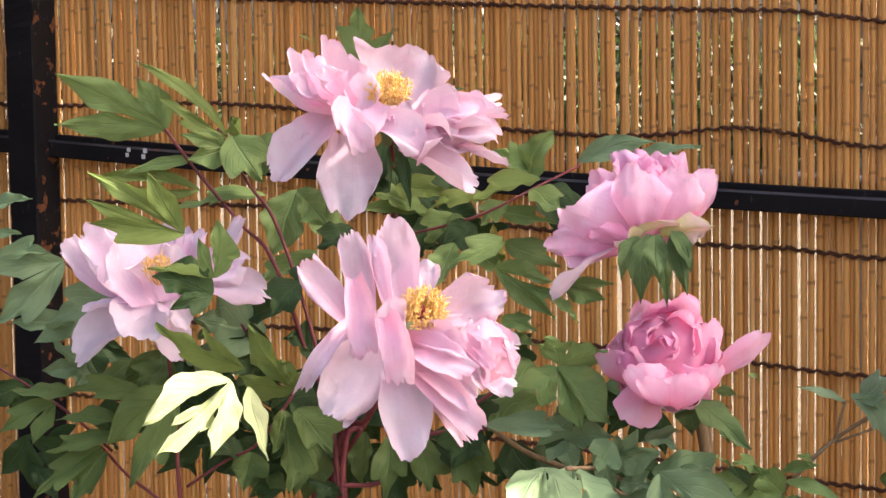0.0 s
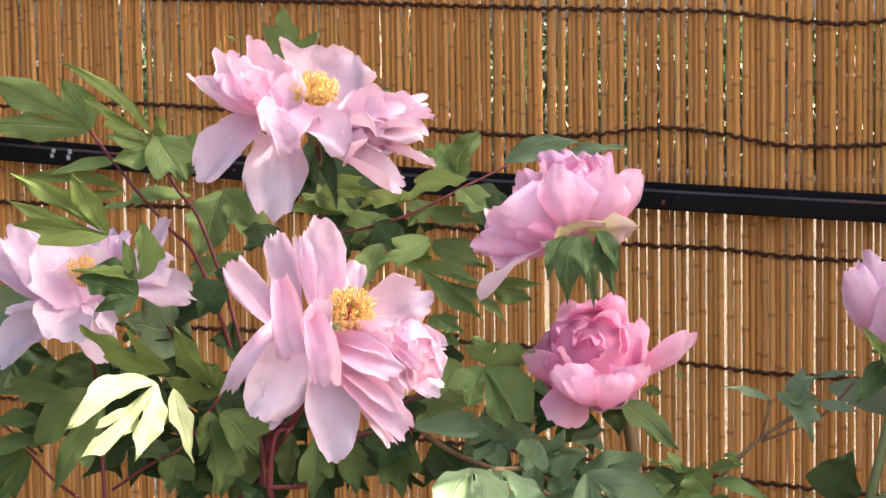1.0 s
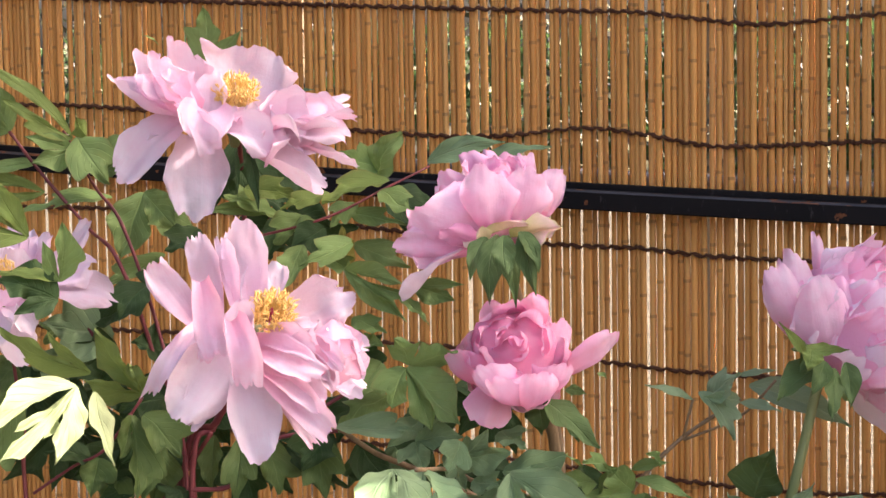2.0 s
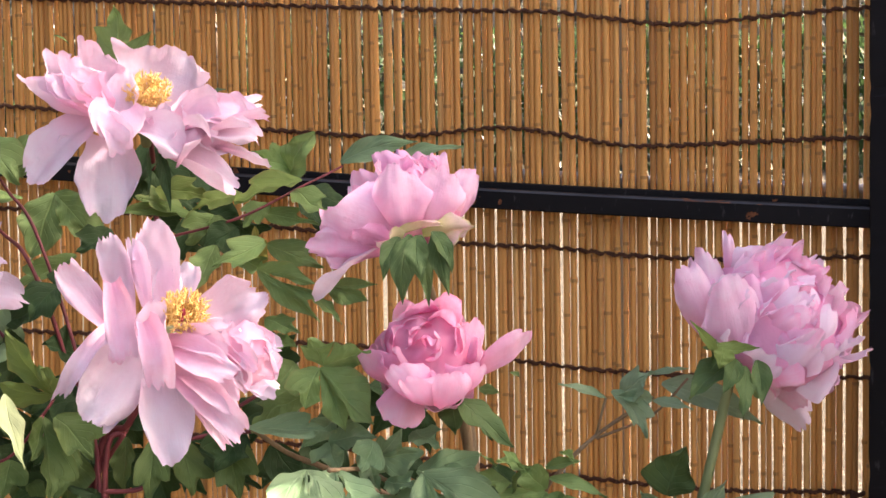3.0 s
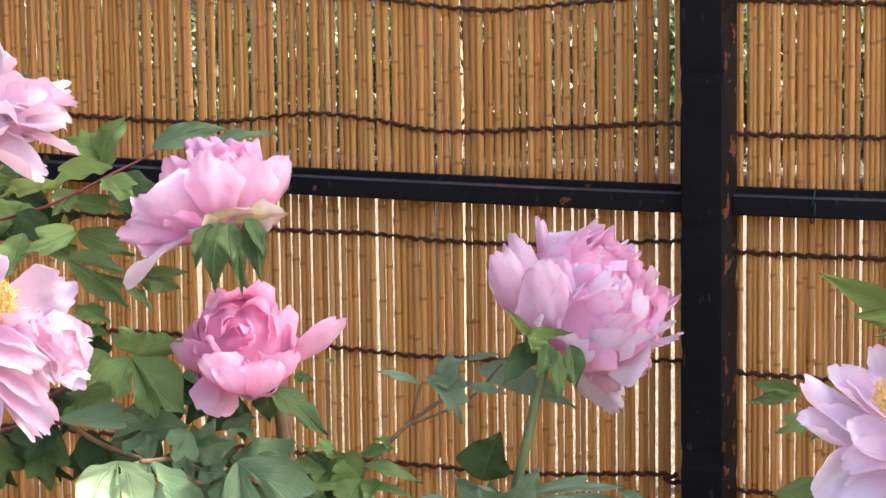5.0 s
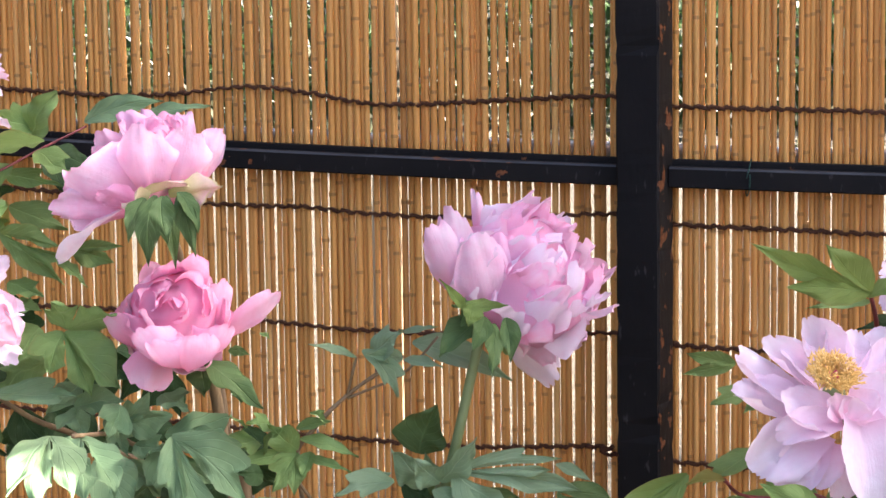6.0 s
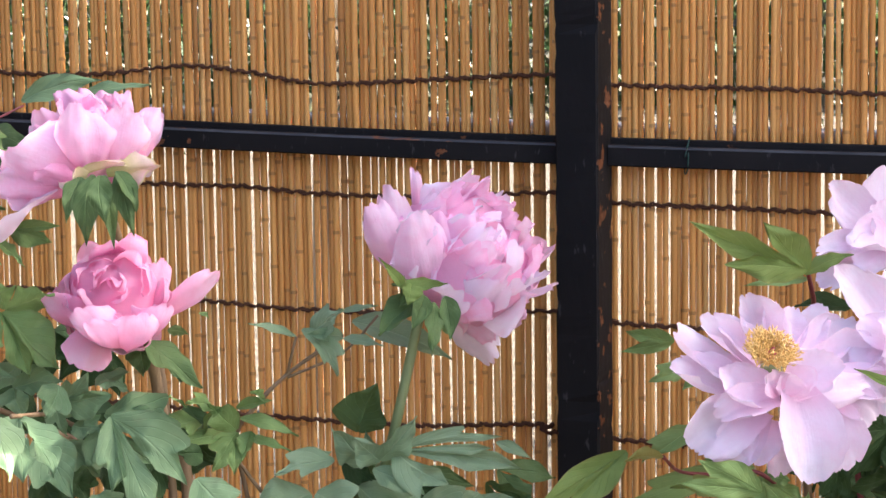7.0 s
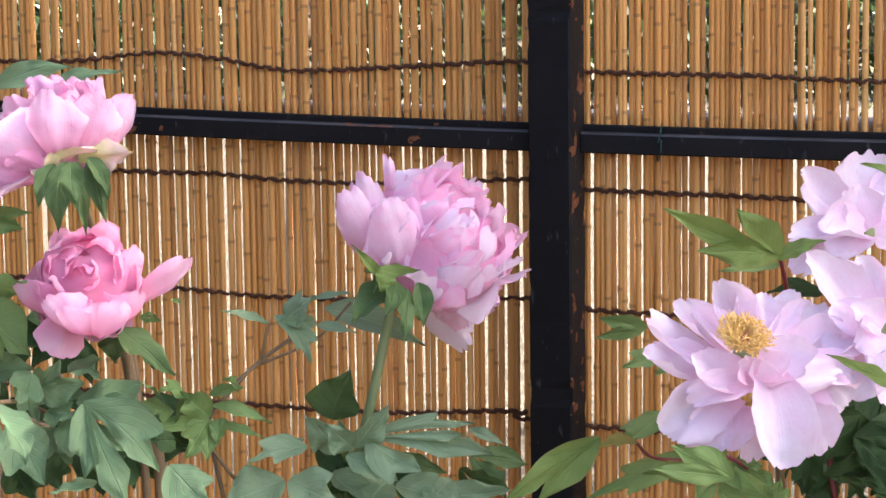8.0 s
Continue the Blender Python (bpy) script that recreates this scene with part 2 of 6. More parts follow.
REED, NODE = reed_material("dry_reed", False), reed_material("reed_joint", True)
CORD = plain_material("dark_palm_cord", (0.075, 0.030, 0.017), (0.240, 0.100, 0.052), 700.0, 0.95, 0.8)
BLACK_POST = painted_material("black_painted_post", "X", 0.0230, 0.725)
BLACK_RAIL = painted_material("black_painted_rail", "Z", 0.0125, 0.785)
LIT_WORN_RAIL = lit_worn_material("lit_worn_arris")
STEEL = plain_material("grey_blue_pipe", (0.14, 0.16, 0.20), (0.22, 0.25, 0.30), 30.0, 0.5, 0.1)
CHALK = plain_material("white_marking", (0.50, 0.50, 0.48), (0.70, 0.70, 0.68), 400.0, 0.8, 0.1)
TIE = plain_material("green_tie_wire", (0.010, 0.045, 0.035), (0.02, 0.08, 0.06), 100.0, 0.4, 0.1)
SOIL = plain_material("soil", (0.05, 0.034, 0.022), (0.12, 0.085, 0.055), 14.0, 0.95, 0.9)
EARTH = plain_material("unseen_dark_earth", (0.045, 0.040, 0.034), (0.115, 0.100, 0.082), 6.0, 0.95, 0.5)
GRAVEL = gravel_material("pale_gravel")
SHRUB = foliage_material("tree_leaf_painted_dapple")
HEDGE = leaf_material("hedge_leaf", (0.020, 0.050, 0.014), (0.07, 0.12, 0.035), (0.05, 0.09, 0.03), 0.3)


# ---- builders ----
def mesh(name, bm, mats):
    me = bpy.data.meshes.new(name)
    bm.to_mesh(me)
    bm.free()
    for m in mats if isinstance(mats, (list, tuple)) else [mats]:
        me.materials.append(m)
    return me


def part(name, bm, mats, parent, label="", smooth=True):
    me = mesh(name, bm, mats)
    if smooth:
        me.polygons.foreach_set("use_smooth", [True] * len(me.polygons))
    ob = new(name, me)
    ob.parent = parent
    return tagged(ob, label=label)


def thing(name, label, category, place=(0, 0, 0), group="", kind=""):
    ob = new(name)
    ob.location, ob.empty_display_size = place, 0.05
    return tagged(ob, label, category, group, kind)


def box(bm, lo, hi, m=Matrix(), bevel=0.0, mat=0):
    d = [(a + b) / 2 for a, b in zip(lo, hi)]
    s = [b - a for a, b in zip(lo, hi)]
    made = bmesh.ops.create_cube(bm, size=1, matrix=m @ Matrix.Translation(d) @ Matrix.Diagonal((*s, 1)))
    faces = list({f for v in made["verts"] for f in v.link_faces})
    for f in faces:
        f.material_index = mat
    if bevel:
        bmesh.ops.bevel(bm, geom=list({e for f in faces for e in f.edges}), offset=bevel, segments=2, affect="EDGES", profile=0.6)


def tube(bm, pts, radii, sides=7, mat=0, closed=True):
    """A tapering round stem along points."""
    rings, prev = [], None
    for i, p in enumerate(pts):
        way = (pts[min(i + 1, len(pts) - 1)] - pts[max(i - 1, 0)]).normalized()
        ref = prev if prev is not None else (Vector((1, 0, 0)) if abs(way.x) < 0.8 else Vector((0, 1, 0)))
        a = (ref - way * ref.dot(way)).normalized()
        prev, b = a, way.cross(a)
        rings.append([bm.verts.new(p + radii[i] * (math.cos(k) * a + math.sin(k) * b)) for k in (2 * math.pi * j / sides for j in range(sides))])
    for r, s in zip(rings, rings[1:]):
        for j in range(sides):
            bm.faces.new((r[j], r[(j + 1) % sides], s[(j + 1) % sides], s[j])).material_index = mat
    if closed:
        bm.faces.new(rings[0][::-1]).material_index = mat
        bm.faces.new(rings[-1]).material_index = mat


def smooth_line(pts, per=6):
    """Catmull-Rom through the points."""
    p = [Vector(q) for q in pts]
    p = [2 * p[0] - p[1]] + p + [2 * p[-1] - p[-2]]
    out = []
    for i in range(1, len(p) - 2):
        a, b, c, d = p[i - 1 : i + 3]
        for k in range(per):
            t = k / per
            out.append(0.5 * (2 * b + (c - a) * t + (2 * a - 5 * b + 4 * c - d) * t * t + (3 * b - 3 * c + d - a) * t**3))
    return out + [p[-2]]


def sheet(bm, fn, rows, cols):
    """A grid of fn(s, u), s 0..1 along, u -1..1 across, with UVs."""
    uv = bm.loops.layers.uv.verify()
    g = [[bm.verts.new(fn(i / rows, 2 * j / cols - 1)) for j in range(cols + 1)] for i in range(rows + 1)]
    for i in range(rows):
        for j in range(cols):
            f = bm.faces.new((g[i][j], g[i][j + 1], g[i + 1][j + 1], g[i + 1][j]))
            for loop, (a, b) in zip(f.loops, ((i, j), (i, j + 1), (i + 1, j + 1), (i + 1, j))):
                loop[uv].uv = (b / cols, a / rows)


def petal_mesh(bm, base, tip, width, bow, cup, front, seed, wide=0.62, frill=1.0, roll=0.0, claw=0.42, notch=0.5, rows=18, cols=28):
    """One round-ended petal from base to tip. bow: how far the middle swells to the front, in lengths; cup: how far the sides rise to the front;
    roll: degrees by which it turns on its length; notch: how deeply its end is nicked."""
    rng = random.Random(seed)
    base, tip = Vector(base), Vector(tip)
    ax = tip - base
    length = ax.length
    n = Vector(front) - ax * (Vector(front).dot(ax) / ax.length_squared)
    n = (n if n.length > 1e-4 else Vector((0, -1, 0.3))).normalized()
    n = Matrix.Rotation(radians(roll), 3, ax.normalized()) @ n
    ctrl = (base + tip) / 2 + n * bow * length * 2
    nicks = [(rng.uniform(-0.8, 0.8), rng.uniform(0.03, 0.10), rng.uniform(0.03, 0.13) * notch) for _ in range(4)]
    cap = min(0.50, rng.uniform(0.38, 0.78) * width / length)
    slant = rng.uniform(-0.10, 0.10)
    k1, ph = rng.uniform(2.0, 3.4), rng.uniform(0, 6.28)
    lean = rng.uniform(-0.10, 0.10)
    rim_left, rim_right = (rng.choice((-1, 1, 1)) * rng.uniform(0.20, 0.75) for _ in range(2))
    tip_curl = rng.choice((-1, 1)) * rng.uniform(0.02, 0.10)
    off = Vector((rng.uniform(-50, 50), rng.uniform(-50, 50), rng.uniform(-50, 50)))

    def at(s, u):
        cut = slant * u + cap * (1 - math.sqrt(max(0.0, 1 - (0.97 * u) ** 2))) + sum(d * math.exp(-(((u - c) / w) ** 2)) for c, w, d in nicks)
        cut += frill * (0.050 * noise.noise(off + Vector((u * 2.6, 0, 0))) + 0.020 * noise.noise(off + Vector((u * 7, 3, 0))) + 0.012 * noise.noise(off + Vector((u * 19, 8, 0))))
        q = s * (1 - cut * s * s)
        p = base * (1 - q) ** 2 + ctrl * (2 * q * (1 - q)) + tip * q * q
        t = ((ctrl - base) * (1 - q) + (tip - ctrl) * q).normalized()
        side = t.cross(n).normalized()
        nn = side.cross(t)
        if s < wide:
            x = s / wide
            w = claw + (1 - claw) * math.sin(1.5708 * x) ** 1.15
        else:
            w = 1 - 0.16 * ((s - wide) / (1 - wide)) ** 2
        w *= 1 + 0.09 * frill * noise.noise(off + Vector((4 * (u > 0), s * 5, 9)))
        half = width / 2 * w
        at_x, at_y = u * half, q * length
        wave = 0.045 * width * frill * math.sin(k1 * u * 2 + ph + 2.2 * s) * s
        wave += frill * s * sum(size * noise.noise(off + Vector((at_x * f, at_y * f, f))) for f, size in ((28, 0.0062), (60, 0.0040), (125, 0.0017)))
        end = max(0.0, (q - 0.62) / 0.38)
        wave += 0.0030 * frill * (end * end + u * u * s) * noise.noise(off + Vector((at_x * 170, at_y * 110, 31)))
        bend = cup * half
        over = max(0.0, (abs(u) - 0.4) / 0.6)
        wave += half * frill * s * over**2.4 * (rim_left if u < 0 else rim_right) * 1.1
        wave += length * frill * tip_curl * end * end * (0.6 + 0.8 * noise.noise(off + Vector((u * 2, 0, 41))))
        crease = math.exp(-((u / 0.10) ** 2)) * (1 - s) * 0.03 * width
        flat = 1 - 0.26 * min(1.0, abs(cup)) * u * u
        return p + side * (u * half * flat + lean * half * s) + nn * (bend * u * u + wave - crease)

    sheet(bm, at, rows, cols)


def blade_mesh(bm, base, tip, width, bow, front, seed, fold=0.28, wide=0.42, limits=(None, None), teeth=(0.0, 0.0), rows=22, cols=10):
    """One pointed leaf blade, folded along its midrib, wavy at the rim, its tip drooping by bow.
    limits: on either side, the slope up to which it runs together with the next lobe of the same leaf;
    teeth: on either side, how far along a pointed side lobe stands out (0 for none)."""
    rng = random.Random(seed)
    base, tip = Vector(base), Vector(tip)
    ax = tip - base
    n = Vector(front) - ax * (Vector(front).dot(ax) / ax.length_squared)
    n = (n if n.length > 1e-4 else Vector((0, -1, 0.3))).normalized()
    ctrl = (base + tip) / 2 + n * bow * ax.length * 2 + n.cross(ax) * rng.uniform(-0.10, 0.10)
    ph, k = rng.uniform(0, 6.28), rng.uniform(2.0, 3.5)
    off = Vector((rng.uniform(-50, 50), rng.uniform(-50, 50), rng.uniform(-50, 50)))
    skew = rng.uniform(-0.15, 0.15)

    def at(s, u):
        tooth = teeth[1 if u > 0 else 0]
        if tooth:
            ahead = 0.20 * abs(u) ** 1.4 * math.exp(-(((s - tooth) / 0.11) ** 2))
            q = min(1.0, s + ahead)
        else:
            q = s
        p = base * (1 - q) ** 2 + ctrl * (2 * q * (1 - q)) + tip * q * q
        t = ((ctrl - base) * (1 - q) + (tip - ctrl) * q).normalized()
        side = t.cross(n).normalized()
        nn = side.cross(t)
        if s < wide:
            w = 0.10 + 0.90 * math.sin(math.pi / 2 * s / wide) ** 0.85
        else:
            x = (s - wide) / (1 - wide)
            w = max(0.0, 1 - x**1.3) * (1 - 0.30 * x * x) + 0.004
        if tooth:
            inner = 0.60 * min(1.0, (1 - s) / (1 - tooth)) ** 0.75
            rise = min(1.0, max(0.0, (s - tooth) / 0.09))
            w = (0.12 + 0.92 * math.sin(math.pi / 2 * min(1.0, s / tooth)) ** 0.9) * (1 - rise) + inner * rise
        half = width / 2 * w * (1 + skew * (1 if u > 0 else -1)) * (1 + 0.13 * noise.noise(off + Vector((s * 4, 3 * (u > 0), 0))))
        bound = limits[1 if u > 0 else 0]
        if bound is not None:
            free = half if s > wide else width / 2 * 1.08
            half = min(free, s * ax.length * bound + 0.0004)
        wave = 0.07 * width * u * u * math.sin(k * 2 * s * 3.14 + ph + (1.7 if u > 0 else 0))
        wave += 0.16 * width * noise.noise(off + Vector((u * 0.9, s * 2.4, 5))) + 0.05 * width * noise.noise(off + Vector((u * 2.4, s * 6, 15)))
        return p + side * u * half * (1 - 0.08 * fold) + nn * (fold * half * abs(u) ** 1.3 + wave * min(1.0, s * 3))

    sheet(bm, at, rows, cols)


def stamens(bm, centre, axis, radius, tall, count, seed):
    """A brush of gold filaments with anthers round crimson carpels."""
    rng = random.Random(seed)
    centre, axis = Vector(centre), Vector(axis).normalized()
    a = axis.orthogonal().normalized()
    b = axis.cross(a)
    for _ in range(count):
        ang, r = rng.uniform(0, 6.283), radius * math.sqrt(rng.uniform(0.08, 1))
        out = a * math.cos(ang) + b * math.sin(ang)
        foot = centre + out * r * 0.42
        top = centre + out * r * rng.uniform(0.85, 1.12) + axis * tall * rng.uniform(0.6, 1.05) * (1.12 - 0.35 * (r / radius) ** 2)
        knee = (foot + top) / 2 + out * radius * rng.uniform(-0.05, 0.22) + Vector((rng.uniform(-1, 1), rng.uniform(-1, 1), rng.uniform(-1, 1))) * radius * 0.08
        tube(bm, [foot, knee, top], [0.0003, 0.00028, 0.00024], 4, 0, False)
        way = (top - knee).normalized() + Vector((rng.uniform(-1, 1), rng.uniform(-1, 1), rng.uniform(-1, 1))) * 0.7
        way = way.normalized() * rng.uniform(0.0024, 0.0042)
        tube(bm, [top - way * 0.4, top, top + way * 0.5, top + way], [0.0003, 0.00068, 0.0006, 0.0002], 5, 0)
    for k in range(5):
        out = (a * math.cos(k * 1.257) + b * math.sin(k * 1.257)) * radius * 0.2
        tube(bm, [centre + out * 0.6, centre + out + axis * tall * 0.2, centre + out * 1.5 + axis * tall * 0.4], [0.0025, 0.0026, 0.0008], 6, 1)


# ---- ground ----
def flat(name, pts, z, mats, label, category):
    bm = bmesh.new()
    bm.faces.new([bm.verts.new((x, y, z)) for x, y in pts])
    ob = new(name, mesh(name, bm, mats))
    return tagged(ob, label, category, kind="structure")


flat("ground", [(-120, -120), (120, -120), (120, 120), (-120, 120)], 0.0, GRAVEL, "pale sunlit gravel ground reaching into the distance", "ground")
FENCE = Matrix((
    (ALONG.x, BACK.x, 0, BACK.x * FENCE_AWAY),
    (ALONG.y, BACK.y, 0, BACK.y * FENCE_AWAY),
    (0, 0, 1, 0),
    (0, 0, 0, 1),
))
# dark ground added out of view, so less light bounces up from below
path = [FENCE @ Vector(p) for p in ((-30, -14, 0), (30, -14, 0), (30, -1.15, 0), (-30, -1.15, 0))]
flat("path", [(p.x, p.y) for p in path], 0.004, EARTH, "unseen dark earth along the planting bed, added to cut bounce light", "path")
bed = [FENCE @ Vector(p) for p in ((-4, -1.15, 0), (3, -1.15, 0), (3, -0.05, 0), (-4, -0.05, 0))]
flat("planting_bed", [(p.x, p.y) for p in bed], 0.006, SOIL, "dark soil bed under the peonies along the fence", "ground")

# ---- fence: dry reeds lashed with palm cord behind black posts and rails ----
REED_TALL, REED_FOOT = 2.40, 0.04
fence = thing("reed_fence", "fence of dry upright reeds lashed with dark cord behind black timber", "fence", kind="structure")
fence.matrix_world = FENCE


def rail_height(x):
    """The middle of the rails, which fall to one side and sag a little."""
    return 1.2035 - 0.0528 * (x + 1.6) + 0.0136 * (x + 1.6) * (x + 0.7)


def reed_mesh(seed, sides):
    """A cane 1 wide and 1 deep at scale 1, with swollen joints."""
    rng = random.Random(seed)
    bm = bmesh.new()
    z, rings = 0.0, [(0.0, 1.0, 0)]
    while True:
        z += rng.uniform(0.055, 0.17)
        if z > REED_TALL - 0.06:
            break
        k = rng.uniform(0.90, 1.06)
        rings += [(z - 0.0036, k, 0), (z - 0.0018, 1.15, 1), (z + 0.0018, 1.10, 1), (z + 0.0036, k * 0.97, 0)]
    rings.append((REED_TALL, 0.9, 0))
    sway = (rng.uniform(-0.10, 0.10), rng.uniform(6.0, 13.0), rng.uniform(0, 6.28))
    prev = None
    for zz, r, m in rings:
        r *= 1 + 0.2 * (zz - 1.08) / REED_TALL
        dx = sway[0] * math.sin(sway[1] * zz + sway[2])
        ring = [bm.verts.new((0.5 * r * math.cos(a) + dx, 0.5 * r * math.sin(a), zz)) for a in (2 * math.pi * j / sides for j in range(sides))]
        if prev:
            for j in range(sides):
                f = bm.faces.new((prev[0][j], prev[0][(j + 1) % sides], ring[(j + 1) % sides], ring[j]))
                f.material_index, f.smooth = (1 if m and prev[1] else 0), True
        prev = (ring, m)
    return mesh("reed", bm, [REED, NODE])


reed_rng = random.Random(4)
kinds = [reed_mesh(100 + i, 8) for i in range(16)]
x, outer = -4.0, []
while x < 3.0:
    d = reed_rng.choice((0.0056, 0.0062, 0.0067, 0.0072, 0.0077, 0.0083))
    d *= 0.92 if x > -0.33 else 1.0
    x += d / 2
    place = Matrix.Translation((x, 0.0045 + reed_rng.uniform(-0.0005, 0.0005), REED_FOOT + reed_rng.uniform(-0.035, 0.035)))
    place = place @ Euler((radians(reed_rng.uniform(-0.06, 0.06)), radians(reed_rng.uniform(-0.16, 0.16)), reed_rng.uniform(0, 6.28))).to_matrix().to_4x4() @ Matrix.Diagonal((d, d, 1, 1))
    if -1.90 < x < 0.06:
        reed = new("reed", kinds[reed_rng.randrange(16)])
        reed.parent, reed.matrix_basis = fence, place
    else:
        outer.append((place, kinds[reed_rng.randrange(16)]))
    gap, tight = reed_rng.random(), 0.25 if x > -0.36 else 0.8
    x += d / 2 - (0.0002 if -0.36 < x < 0.05 else 0.0) + (-0.0005 if x > 0.05 else tight) * (1.0 if x > 0.05 else reed_rng.uniform(-0.0004, 0.0002) if gap < 0.42 else reed_rng.uniform(0.0002, 0.0007) if gap < 0.88 else reed_rng.uniform(0.0007, 0.0010))

bm = bmesh.new()
for place, me in outer:
    n0 = len(bm.verts)
    bm.from_mesh(me)
    bm.verts.ensure_lookup_table()
    for v in bm.verts[n0:]:
        v.co = place @ v.co
tagged(part("far_reeds", bm, [REED, NODE], fence, "rows of dry reeds running on"), kind="stuff")


def cord(pts, seed):
    """Two strands twisted round each other, stitched over every second or third reed."""
    rng = random.Random(seed)
    line = smooth_line([(px, 0, pz) for px, pz in pts], 40)
    bm = bmesh.new()
    run, at = [], 0.0
    for a, b in zip(line, line[1:]):
        steps = max(1, int((b - a).length / 0.0014))
        for k in range(steps):
            run.append((a.lerp(b, k / steps), at + (b - a).length * k / steps))
        at += (b - a).length
    pitch = 0.0155
    for strand in (0, 1):
        pts3, radii = [], []
        for p, s in run:
            ph = s / pitch
            saw = (ph % 1.0)
            jolt = 0.0018 * (0.5 - saw) * 2 if strand else 0.0010 * math.sin(ph * 6.283)
            turn = s / 0.0052 * 6.283 + strand * math.pi
            wob = noise.noise(Vector((s * 60, seed, strand)))
            pts3.append(p + Vector((0, -0.0019 - 0.0012 * math.cos(turn), 0.0015 * math.sin(turn) + jolt + 0.0010 * wob)))
            radii.append(0.0013 + 0.0006 * abs(math.sin(ph * 3.1416)) ** 6 + 0.0002 * wob)
        tube(bm, pts3, radii, 5)
    part("lashing_cord", bm, CORD, fence, "dark brown twisted palm cord")


cord([(-2.4, 1.425), (-1.72, 1.405), (-1.35, 1.389), (-1.104, 1.377), (-0.989, 1.371), (-0.82, 1.363), (-0.723, 1.359), (-0.624, 1.346), (-0.571, 1.343), (-0.47, 1.350), (-0.384, 1.355), (-0.308, 1.348), (0.0, 1.335), (0.6, 1.31)], 1)
cord([(-2.4, 1.28), (-1.70, 1.263), (-1.435, 1.263), (-1.033, 1.230), (-0.894, 1.2255), (-0.787, 1.234), (-0.71, 1.226), (-0.633, 1.2140), (-0.503, 1.218), (-0.382, 1.222), (-0.316, 1.2115), (-0.136, 1.206), (-0.018, 1.200), (0.6, 1.18)], 2)
cord([(-2.4, 1.16), (-1.70, 1.140), (-1.276, 1.136), (-1.0, 1.116), (-0.815, 1.105), (-0.723, 1.103), (-0.64, 1.096), (-0.50, 1.093), (-0.389, 1.099), (-0.317, 1.089), (-0.107, 1.081), (0.6, 1.05)], 3)
cord([(-2.4, 1.0), (-1.70, 0.990), (-1.022, 0.987), (-0.78, 0.977), (-0.665, 0.9695), (-0.50, 0.968), (-0.384, 0.973), (-0.317, 0.964), (-0.240, 0.959), (0.6, 0.93)], 4)
cord([(-2.4, 0.90), (-1.684, 0.8845), (-1.1, 0.870), (-0.674, 0.849), (-0.527, 0.8456), (-0.391, 0.851), (-0.306, 0.8375), (0.6, 0.80)], 5)


def post(px, twist):
    """A square post with eased, uneven arrises."""
    half, ease, tall, steps = 0.0232, 0.0022, 2.39, 240
    corners = [(half - ease, -0.024), (half, -0.024 + ease), (half, 0.024 - ease), (half - ease, 0.024), (ease - half, 0.024), (-half, 0.024 - ease), (-half, ease - 0.024), (ease - half, -0.024)]
    bm = bmesh.new()
    prev = None
    for k in range(steps + 1):
        z = tall * k / steps
        ring = []
        for c, (x, y) in enumerate(corners):
            nick = max(0.0, noise.noise(Vector((px * 9 + c * 5, z * 38, 2.0))) - 0.18) * 0.006
            wob = 0.0006 * noise.noise(Vector((px * 3 + (c // 2) * 7, z * 11, 5.0)))
            k2 = 1 - (nick + wob) / half
            ring.append(bm.verts.new((x * k2, y * k2, z)))
        if prev:
            for c in range(8):
                bm.faces.new((prev[c], prev[(c + 1) % 8], ring[(c + 1) % 8], ring[c]))
        else:
            bm.faces.new(ring[::-1])
        prev = ring
    bm.faces.new(prev)
    ob = part("post", bm, BLACK_POST, fence, "black painted post, chipped along its edges", smooth=False)
    ob.matrix_basis = pose(px, -0.0262, 0, 0, 0, twist)


for px, twist in ((-3.12, 0), (-1.734, -1), (-0.3450, -9), (1.03, -3)):
    post(px, twist)
RAIL_SECTION = ((-0.0130, -0.0120), (-0.0112, -0.0135), (0.0120, -0.0135), (0.0120, 0.0148), (0.0010, 0.0148), (0.0004, 0.0140), (0.0004, 0.0084), (-0.0106, 0.0084), (-0.0120, 0.0074), (-0.0130, 0.0058))


def rail(a, b):
    """A timber swept along the sagging line of the rails: a squared front with a thin step behind its upper arris."""
    c = (a + b) / 2
    bm = bmesh.new()
    rings = []
    for k in range(25):
        x = a + (b - a) * k / 24
        rings.append([bm.verts.new((x - c, y, rail_height(x) - rail_height(c) + z)) for y, z in RAIL_SECTION])
    n = len(RAIL_SECTION)
    for r, q in zip(rings, rings[1:]):
        for j in range(n):
            bm.faces.new((r[j], q[j], q[(j + 1) % n], r[(j + 1) % n])).material_index = int(j in (7, 8))
    bm.faces.new(rings[0])
    bm.faces.new(rings[-1][::-1])
    ob = part("rail", bm, [BLACK_RAIL, LIT_WORN_RAIL], fence, "black painted rail with a thin stepped upper edge", smooth=False)
    ob.matrix_basis = pose(c, -0.0125, rail_height(c))


for a, b in ((-3.095, -1.757), (-1.711, -0.371), (-0.320, 1.007)):
    rail(a, b)
bm = bmesh.new()
tube(bm, [Vector((px, 0.028, rail_height(px) + 0.019)) for px in (-3, -2.4, -1.8, -1.2, -0.6, 0, 0.6, 1.2)], [0.0085] * 8, 12)
part("pipe", bm, STEEL, fence, "grey-blue pipe behind the reeds")
bm = bmesh.new()
loop = [(-0.2405 + 0.0035 * math.sin(k * 0.9), -0.0135 - 0.0135 * math.cos(k * 0.72), rail_height(-0.24) + 0.019 * math.sin(k * 0.72) - 0.001) for k in range(10)]
tube(bm, smooth_line(loop, 4), [0.0008] * 37, 5)
